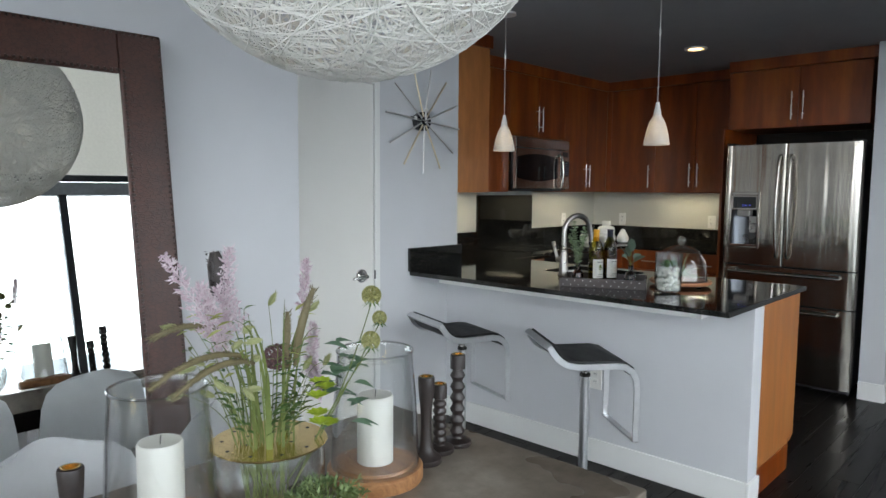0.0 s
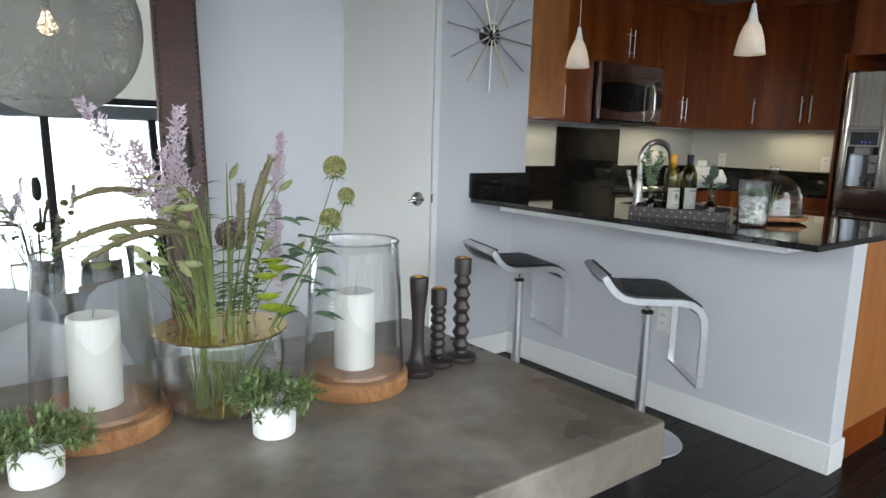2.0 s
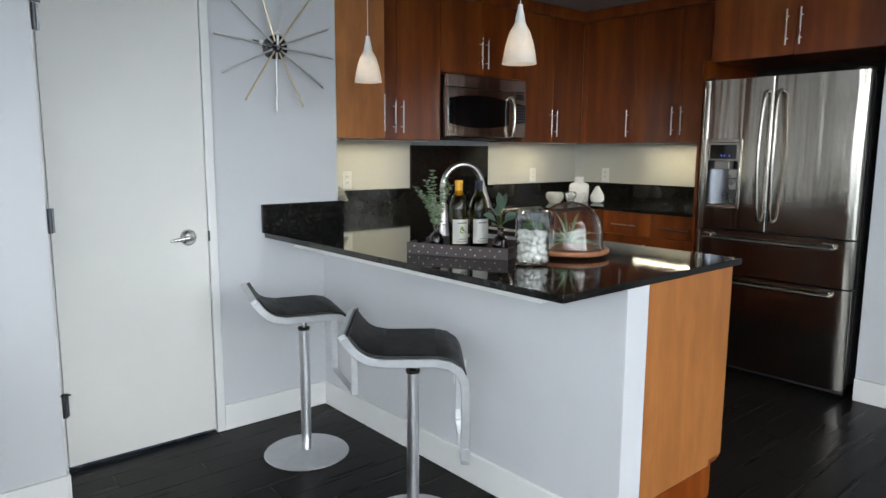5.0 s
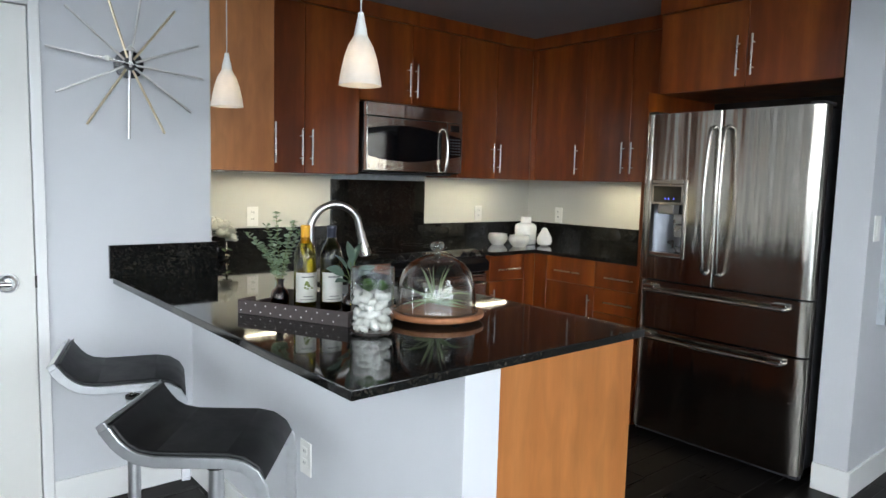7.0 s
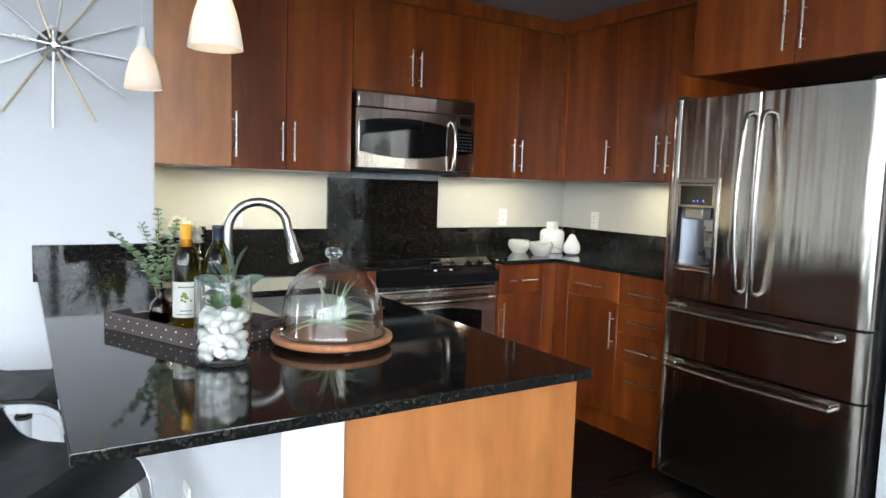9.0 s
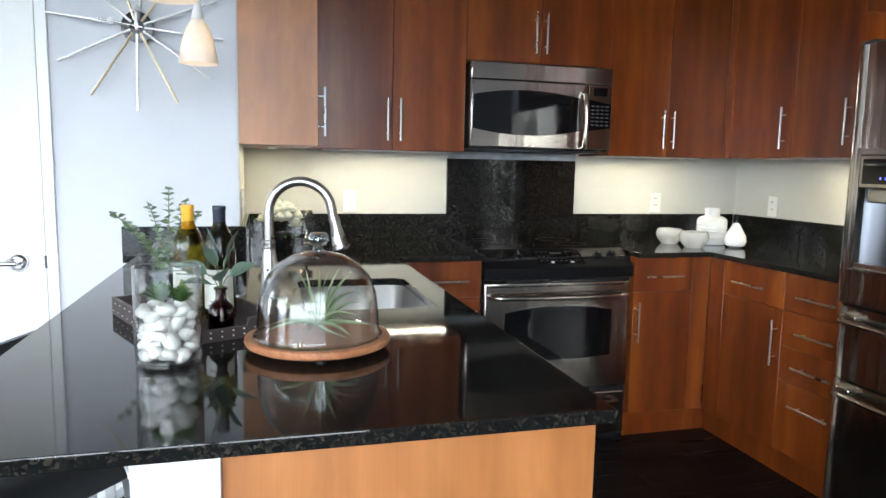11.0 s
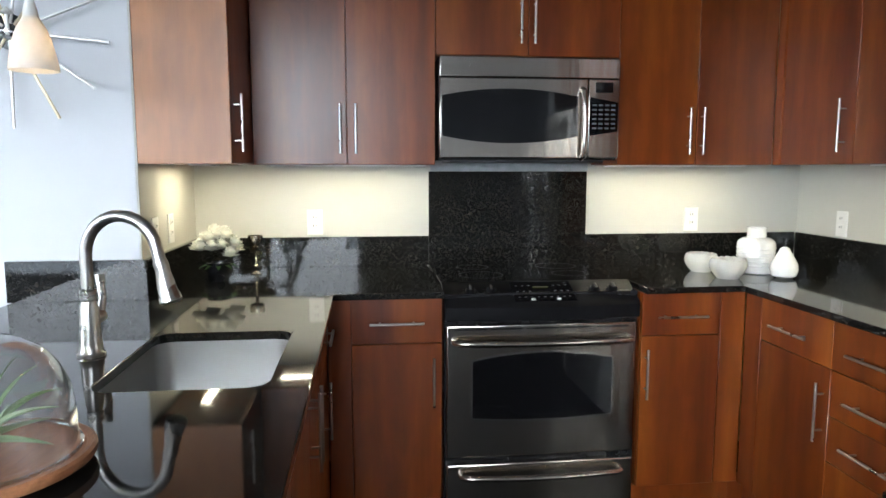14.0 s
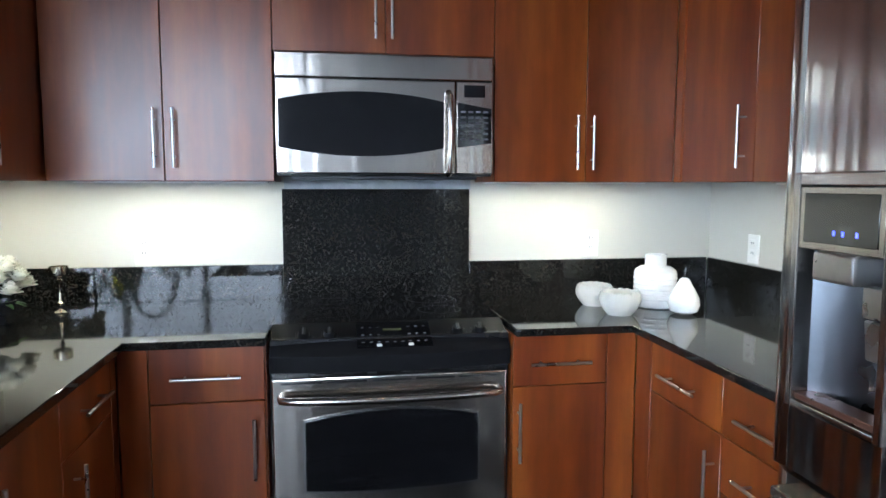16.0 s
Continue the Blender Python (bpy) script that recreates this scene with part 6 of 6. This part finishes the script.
TRZ = CT + 0.006


def wine(x, y, glass, foil, label, foil_len, turn):
    b = thing("wine_bottle", (x, y, TRZ), label, "bottle", "wine bottles", turn)
    prof = [(0, 0.008), (0.026, 0.002), (0.034, 0.0), (0.037, 0.004), (0.0375, 0.17), (0.036, 0.19), (0.028, 0.213), (0.018, 0.232), (0.0145, 0.245), (0.0140, 0.272), (0.0155, 0.273), (0.0155, 0.280), (0.0145, 0.281), (0, 0.281)]
    part("glass_body", lathe(prof, 36), glass, b)
    part("foil", lathe([(0.0150, 0.281 - foil_len), (0.0152, 0.270), (0.0164, 0.2725), (0.0164, 0.280), (0.015, 0.2825), (0, 0.283)], 28), foil, b, "foil capsule")
    lab = bmesh.new()
    n, r = 18, 0.0380
    rows = [[lab.verts.new((r * math.cos(a), r * math.sin(a), z)) for a in (-2.75 + 2.35 * i / n for i in range(n + 1))] for z in (0.030, 0.128)]
    for i in range(n):
        lab.faces.new((rows[0][i], rows[0][i + 1], rows[1][i + 1], rows[1][i]))
    bmesh.ops.solidify(lab, geom=lab.faces, thickness=0.0004)
    lb = part("paper_label", lab, LABEL, b, "cream paper label")
    ink = bmesh.new()

    def stroke(a0, a1, z0, z1):
        m = 5
        rr = [[ink.verts.new((0.0387 * math.cos(a0 + (a1 - a0) * i / m), 0.0387 * math.sin(a0 + (a1 - a0) * i / m), z)) for i in range(m + 1)] for z in (z0, z1)]
        for i in range(m):
            ink.faces.new((rr[0][i], rr[0][i + 1], rr[1][i + 1], rr[1][i]))

    stroke(-2.15, -1.0, 0.112, 0.116)
    stroke(-2.0, -1.15, 0.048, 0.0505)
    stroke(-2.25, -0.9, 0.038, 0.040)
    tagged(part("print", ink, INK, lb), kind="stuff")
    art_bm = bmesh.new()
    rnd = random.Random(8)
    for k in range(16 if foil is YELLOW else 0):
        a = -1.57 + rnd.uniform(-0.32, 0.32)
        blob(art_bm, (0.0384 * math.cos(a), 0.0384 * math.sin(a), 0.085 + rnd.uniform(-0.013, 0.013)), 0.004, 0.0008, 0.0035, 6, 4)
    if foil is YELLOW:
        part("print_emblem", art_bm, INK_GREEN, lb, "small green leaf emblem")
    else:
        art_bm.free()
    return b


wine(3.433, 1.968, GREEN_GLASS, YELLOW, "white wine bottle with yellow foil and cream label on the tray", 0.058, -12)
wine(3.510, 1.930, DARK_GLASS, NAVY, "dark wine bottle with navy foil and cream label on the tray", 0.062, -12)


def small_bottle(x, y, label):
    b = thing("bud_vase", (x, y, TRZ), label, "vase", "bud vases")
    part("bottle", lathe([(0, 0.002), (0.026, 0), (0.030, 0.004), (0.030, 0.045), (0.026, 0.058), (0.014, 0.070), (0.012, 0.076), (0.012, 0.094), (0.0155, 0.095), (0.0155, 0.100), (0.0105, 0.100), (0.0105, 0.074), (0.024, 0.056), (0.027, 0.044), (0.027, 0.006), (0, 0.005)], 32), AMBER, b, "brown apothecary glass")
    return b


euc = small_bottle(3.378, 2.040, "brown glass bud vase with eucalyptus sprigs on the tray")
rnd = random.Random(21)
for k, (tx, ty, tz) in enumerate(((-0.045, 0.01, 0.275), (0.0, 0.03, 0.315), (0.045, -0.01, 0.285), (-0.125, -0.02, 0.255), (0.075, 0.0, 0.255), (-0.085, -0.03, 0.215))):
    pts = curve_pts((0, 0, 0.03), (tx * 0.15, ty * 0.15, 0.17), (tx, ty, tz), 10)
    part("stem", tube(pts, 0.0011, 5), STEM, euc)
    lv = bmesh.new()
    for i in range(6, 21):
        for q in range(2):
            a = q * 3.1416 + i * 1.35
            at = pts[i // 2].lerp(pts[min(10, i // 2 + 1)], 0.5 * (i % 2))
            leaf(lv, at, (math.cos(a), math.sin(a), 0.45), rnd.uniform(0.016, 0.024), rnd.uniform(0.017, 0.022), 0.1, 5, rnd.uniform(-0.8, 0.8))
    tagged(part("leaf_spray", lv, SAGE, euc, "round eucalyptus leaves"), kind="stuff")
lf = small_bottle(3.517, 1.812, "brown glass bud vase with broad blue-green leaves on the tray")
for tx, ty, tz, ln in ((-0.075, 0.0, 0.165, 0.075), (-0.02, -0.01, 0.215, 0.085), (0.035, 0.01, 0.215, 0.08), (0.055, -0.01, 0.16, 0.07), (-0.045, -0.02, 0.135, 0.075), (0.005, -0.03, 0.145, 0.08), (0.02, 0.03, 0.18, 0.07), (-0.03, 0.03, 0.185, 0.07)):
    pts = curve_pts((0, 0, 0.05), (0, 0, 0.12), (tx * 0.4, ty * 0.4, tz * 0.8), 6)
    part("stem", tube(pts, 0.0011, 5), STEM, lf)
    lv = bmesh.new()
    leaf(lv, pts[-1], (tx, ty, (tz - 0.12) * 0.9), ln, ln * 0.54, 0.15, 6, rnd.uniform(-0.9, 0.9))
    part("broad_leaf", lv, BLUELEAF, lf)

# glass cylinder with pebbles and a succulent
jar = thing("pebble_vase", (3.433, 1.568, CT), "clear glass cylinder filled with white pebbles and a succulent", "vase")
gl = [(0, 0.001), (0.052, 0.001), (0.060, 0.006), (0.0625, 0.05), (0.0625, 0.192)]
part("glass_cylinder", lathe(gl + [(0.0600, 0.192), (0.0600, 0.05), (0.056, 0.012), (0, 0.009)], 48), GLASS, jar, "clear glass cylinder")
part("glass_rim", lathe([(0.0612 + 0.0017 * math.cos(a), 0.1925 + 0.0017 * math.sin(a)) for a in (i * 1.0472 for i in range(7))], 48), THICK_GLASS, jar, "rounded glass rim")
stones = []
for k in range(6):
    bm = bmesh.new()
    bmesh.ops.create_icosphere(bm, subdivisions=2, radius=1.0)
    sx, sy, sz = rnd.uniform(0.85, 1.15), rnd.uniform(0.75, 1.0), rnd.uniform(0.55, 0.75)
    for v in bm.verts:
        w = 1 + 0.16 * noise.noise(v.co * 1.3 + Vector((k * 7, 0, 0)))
        v.co = Vector((v.co.x * sx * w, v.co.y * sy * w, v.co.z * sz * w))
    stones.append(mesh_of("pebble", bm, PEBBLE))
rnd = random.Random(31)
placed = []
tries = 0
while len(placed) < 76 and tries < 12000:
    tries += 1
    s = rnd.uniform(0.0145, 0.0205)
    rr = math.sqrt(rnd.random()) * (0.0585 - s)
    if rnd.random() < 0.6:
        rr = 0.0585 - s
    a = rnd.uniform(0, 6.2832)
    p = Vector((rr * math.cos(a), rr * math.sin(a), rnd.uniform(0.011 + s * 0.7, 0.116)))
    if all((p - q).length > (s + t) * 0.68 for q, t in placed):
        placed.append((p, s))
for i, (p, s) in enumerate(placed):
    ob = new("pebble", stones[i % 6])
    ob.parent = jar
    ob.matrix_local = Matrix.LocRotScale(p, Euler((rnd.uniform(-0.7, 0.7), rnd.uniform(-0.7, 0.7), rnd.uniform(0, 6.28))), Vector((s, s, s)))
bm = bmesh.new()
for k in range(42):
    t = k / 42
    a = k * 2.39996
    for cx, cy, size in ((-0.010, 0.004, 1.25), (0.027, -0.006, 0.95)):
        leaf(bm, (cx, cy, 0.122 + 0.016 * (1 - t)), (math.cos(a) * (0.25 + t), math.sin(a) * (0.25 + t), 1.15 - 0.7 * t), (0.020 + 0.016 * t) * size, (0.012 + 0.006 * t) * size, 0.0, 4)
part("succulent", bm, LEAF, jar, "small green succulent rosette")

# cloche with air plant
cl = thing("glass_cloche", (3.728, 1.636, CT), "clear glass cloche on a round wooden board with an air plant", "cloche")
for a in (0.5, 2.6, 4.7):
    part("foot", lathe([(0, 0), (0.012, 0), (0.013, 0.008), (0, 0.008)], 14, None, (0.10 * math.cos(a), 0.10 * math.sin(a), 0)), BLACK, cl)
part("wood_board", lathe([(0, 0.008), (0.140, 0.008), (0.153, 0.014), (0.156, 0.020), (0.155, 0.027), (0.150, 0.030), (0.142, 0.029), (0.140, 0.026), (0, 0.026)], 64), ACACIA, cl, "round acacia board with a raised rim")
dome = [(0.136, 0.027), (0.137, 0.032), (0.1315, 0.036), (0.130, 0.045), (0.129, 0.085), (0.124, 0.120), (0.110, 0.155), (0.088, 0.182), (0.055, 0.201), (0.022, 0.209), (0.012, 0.211)]
part("dome", lathe(dome + [(r - 0.0025, z - (0.0015 if z > 0.1 else 0)) for r, z in dome[::-1]], 64), GLASS, cl, "clear glass dome")
part("dome_rim", lathe([(0.1345 + 0.0028 * math.cos(a), 0.0305 + 0.0028 * math.sin(a)) for a in (i * 1.0472 for i in range(7))], 64), THICK_GLASS, cl, "thick rolled glass rim")
part("knob", lathe([(0.010, 0.209), (0.012, 0.214), (0.010, 0.219), (0.017, 0.224), (0.023, 0.233), (0.0225, 0.241), (0.016, 0.249), (0, 0.251)], 12), THICK_GLASS, cl, "faceted glass knob")
rnd = random.Random(17)


def ribbon(bm, pts, width, turn):
    """A channelled strap leaf along pts that tapers to its tip."""
    last, n = None, len(pts) - 1
    for i, p in enumerate(pts):
        way = (pts[min(i + 1, n)] - pts[max(i - 1, 0)]).normalized()
        side = way.cross(Vector((0, 0, 1)))
        side = side.normalized() if side.length > 0.05 else Vector((1, 0, 0))
        side = (Matrix.Rotation(turn, 3, way) @ side).normalized()
        up = side.cross(way)
        w = width * 0.5 * (1 - (i / n) ** 1.7) * (0.75 + 0.25 * min(1, 3 * i / n)) + 0.0004
        row = [bm.verts.new(p - side * w + up * w * 0.5), bm.verts.new(p), bm.verts.new(p + side * w + up * w * 0.5)]
        if last:
            bm.faces.new((last[0], last[1], row[1], row[0]))
            bm.faces.new((last[1], last[2], row[2], row[1]))
        last = row


bm = bmesh.new()
for k in range(19):
    a = k * 2.39996
    base = Vector((0.007 * math.cos(a), 0.007 * math.sin(a), 0.052))
    kind = k % 3
    reach = (rnd.uniform(0.105, 0.118), rnd.uniform(0.100, 0.117), rnd.uniform(0.045, 0.085))[kind]
    peak = (rnd.uniform(0.05, 0.08), rnd.uniform(0.07, 0.12), rnd.uniform(0.13, 0.16))[kind]
    fall = (rnd.uniform(0.034, 0.055), rnd.uniform(0.075, 0.125), rnd.uniform(0.155, 0.180))[kind]
    curl = rnd.uniform(-0.6, 0.6)
    crest = Vector((0.45 * reach * math.cos(a), 0.45 * reach * math.sin(a), peak))
    end = Vector((reach * math.cos(a + curl), reach * math.sin(a + curl), fall))
    ribbon(bm, curve_pts(base, crest, end, 12), rnd.uniform(0.0085, 0.0125), rnd.choice((-1, 1)) * rnd.uniform(0.6, 1.3))
for k in range(11):
    a = k * 0.6
    ribbon(bm, curve_pts((0.004 * math.cos(a), 0.004 * math.sin(a), 0.050), (0.018 * math.cos(a), 0.018 * math.sin(a), 0.065), (0.045 * math.cos(a), 0.045 * math.sin(a), rnd.uniform(0.034, 0.11)), 8), 0.010, 0.9)
bmesh.ops.solidify(bm, geom=bm.faces, thickness=0.0007)
part("air_plant", bm, AIR, cl, "spidery pale green air plant")

# ---------------------------------------------------------------- on the back counters
fv = thing("white_flower_vase", (3.700, 3.415, CT), "small dark vase of white flowers on the counter", "flowers")
part("vase", lathe([(0, 0), (0.034, 0), (0.038, 0.004), (0.046, 0.06), (0.048, 0.075), (0.044, 0.076), (0.040, 0.05), (0, 0.045)], 36), BLACK, fv, "dark glass vase")
rnd = random.Random(9)
for k in range(19):
    a = k * 2.39996
    rr = 0.085 * math.sqrt((k + 0.3) / 19)
    c = Vector((rr * math.cos(a), rr * math.sin(a), 0.105 + 0.085 * (1 - (rr / 0.09) ** 2) + 0.015 * (k % 2)))
    bm = bmesh.new()
    for j in range(24):
        b = j * 2.39996
        t = j / 24
        leaf(bm, c + Vector((0, 0, -0.008)), (math.cos(b) * (0.15 + t), math.sin(b) * (0.15 + t), 1.0 - 1.35 * t), 0.033 + 0.007 * t, 0.042, -0.25, 4)
    part("blossom", bm, PETAL, fv, "white peony blossom")
bm = bmesh.new()
for k in range(9):
    a = k * 0.7
    leaf(bm, (0.03 * math.cos(a), 0.03 * math.sin(a), 0.066), (math.cos(a), math.sin(a), 0.05), 0.05, 0.02, 0.3, 4)
part("leaves", bm, LEAF, fv)

gob = thing("candle_goblet", (3.822, 3.585, CT), "small mercury glass goblet candle holder on the counter", "candle holder")
part("foot", lathe([(0, 0), (0.026, 0), (0.027, 0.003), (0.012, 0.008), (0.005, 0.014), (0, 0.014)], 28), MERCURY, gob)
part("stem", lathe([(0.004, 0.012), (0.005, 0.03), (0.010, 0.036), (0.005, 0.042), (0.0035, 0.075), (0.0035, 0.100), (0.007, 0.112), (0.010, 0.118), (0.004, 0.124), (0.008, 0.130)], 20), MERCURY, gob)
part("cup", lathe([(0, 0.130), (0.020, 0.131), (0.030, 0.136), (0.032, 0.145), (0.032, 0.168), (0.030, 0.168), (0.029, 0.145), (0, 0.138)], 32), MERCURY, gob, "metallic glass cup")


def petal_bowl(x, y, r, turn):
    b = thing("petal_bowl", (x, y, CT), "small white ceramic bowl shaped like an opening bud", "bowl", "petal bowls", turn)
    # overlapping petals: each a wide curved leaf of a round bowl, its rim nibbled
    rnd = random.Random(int(turn))
    for k in range(5):
        bm = bmesh.new()
        rows = []
        drop = rnd.uniform(0.0, 0.010)
        for i in range(11):
            t = i / 10
            row = []
            for j in range(13):
                s = j / 6 - 1
                edge = max(0.0, abs(s) - 0.72) / 0.28
                rad = r * (0.52 + 0.50 * math.sin(math.pi * (0.06 + 0.66 * t))) * (1.012 - 0.022 * (s + 1) / 2)
                z = 0.002 + (r * 1.20 - drop) * t * (1 - 0.20 * edge * edge * t) + (0.0022 * math.sin(j * 2.1 + k) if i == 10 else 0)
                ang_k = k * 1.2566 + s * 0.86
                row.append(bm.verts.new((rad * math.cos(ang_k), rad * math.sin(ang_k), z)))
            rows.append(row)
        for a, c in zip(rows, rows[1:]):
            for i in range(12):
                bm.faces.new((a[i], a[i + 1], c[i + 1], c[i]))
        bmesh.ops.solidify(bm, geom=bm.faces, thickness=0.003)
        part("petal", bm, GLAZE, b)
    part("bowl_floor", lathe([(0, 0.0), (r * 0.60, 0.0), (r * 0.66, 0.006), (0, 0.008)], 28), GLAZE, b)


petal_bowl(5.782, 3.437, 0.070, 10)
petal_bowl(5.800, 3.243, 0.073, 35)
vs = thing("carved_vase", (5.997, 3.368, CT), "squat white ceramic vase with carved square spiral lines", "vase")
part("vase_body", lathe([(0, 0), (0.06728, 0), (0.07424, 0.00464), (0.07656, 0.0174), (0.07888, 0.1276), (0.07424, 0.1415), (0.058, 0.1531), (0.03944, 0.1578), (0.03944, 0.1949), (0.04176, 0.2007), (0.03596, 0.2007), (0.03364, 0.1624), (0, 0.1578)], 44), GLAZE, vs)
ridges = bmesh.new()
for k in range(8):
    for j in range(5):
        z0, half = 0.032 + j * 0.0186, 0.30
        a0 = k * 0.7854 + (0.1 if (k + j) % 2 else 0)
        rows = [[ridges.verts.new((rr * math.cos(a), rr * math.sin(a), z)) for a in (a0 - half + 2 * half * i / 6 for i in range(7))] for rr, z in ((0.0775, z0), (0.0806, z0 + 0.0023), (0.0806, z0 + 0.007), (0.0775, z0 + 0.0093))]
        for a, c in zip(rows, rows[1:]):
            for i in range(6):
                ridges.faces.new((a[i], a[i + 1], c[i + 1], c[i]))
part("carved_lines", ridges, GLAZE, vs)
pear = thing("ceramic_pear", (6.030, 3.212, CT), "white ceramic pear with a thin metal stem", "ornament")
part("pear_body", lathe([(0, 0.00236), (0.02596, 0), (0.0472, 0.0118), (0.05546, 0.0354), (0.05192, 0.06136), (0.03776, 0.0885), (0.02596, 0.1086), (0.0177, 0.1251), (0.00944, 0.131), (0, 0.1298)], 36), GLAZE, pear)
part("pear_stem", tube([(0, 0, 0.128), (0.001, 0, 0.147), (0.004, 0, 0.167)], 0.0021, 8), DARK_METAL, pear)

# ---------------------------------------------------------------- floor planks
PW = 0.128
rnd = random.Random(2)
shapes = {}
rest = bmesh.new()
rows_n = int((KN - SOUTH) / PW) + 1
for j in range(rows_n):
    y = SOUTH + j * PW
    x = WEST - rnd.uniform(0.0, 1.0)
    while x < EAST:
        ln = rnd.choice((0.9, 1.1, 1.3, 1.5))
        a, b = max(x, WEST), min(x + ln, EAST)
        near = a > 1.2 and b < 6.4 and y > 0.2
        if near and b - a > 0.89:
            key = round(ln, 2)
            if key not in shapes:
                shapes[key] = mesh_of("plank", bevelled(box(0.0007, ln - 0.0007, 0.0007, PW - 0.0007, -0.012, 0.0), 0.0016, 1), FLOOR)
            ob = new("plank", shapes[key])
            ob.parent = FLOOR_OB
            ob.location = (a, y, FZ + rnd.uniform(-0.0004, 0.0004))
        elif b - a > 0.02:
            box(a + 0.0007, b - 0.0007, y + 0.0007, y + PW - 0.0007, FZ - 0.012, FZ, rest)
        x += ln
tagged(new("planks", mesh_of("planks", rest, FLOOR, False)), kind="stuff").parent = FLOOR_OB
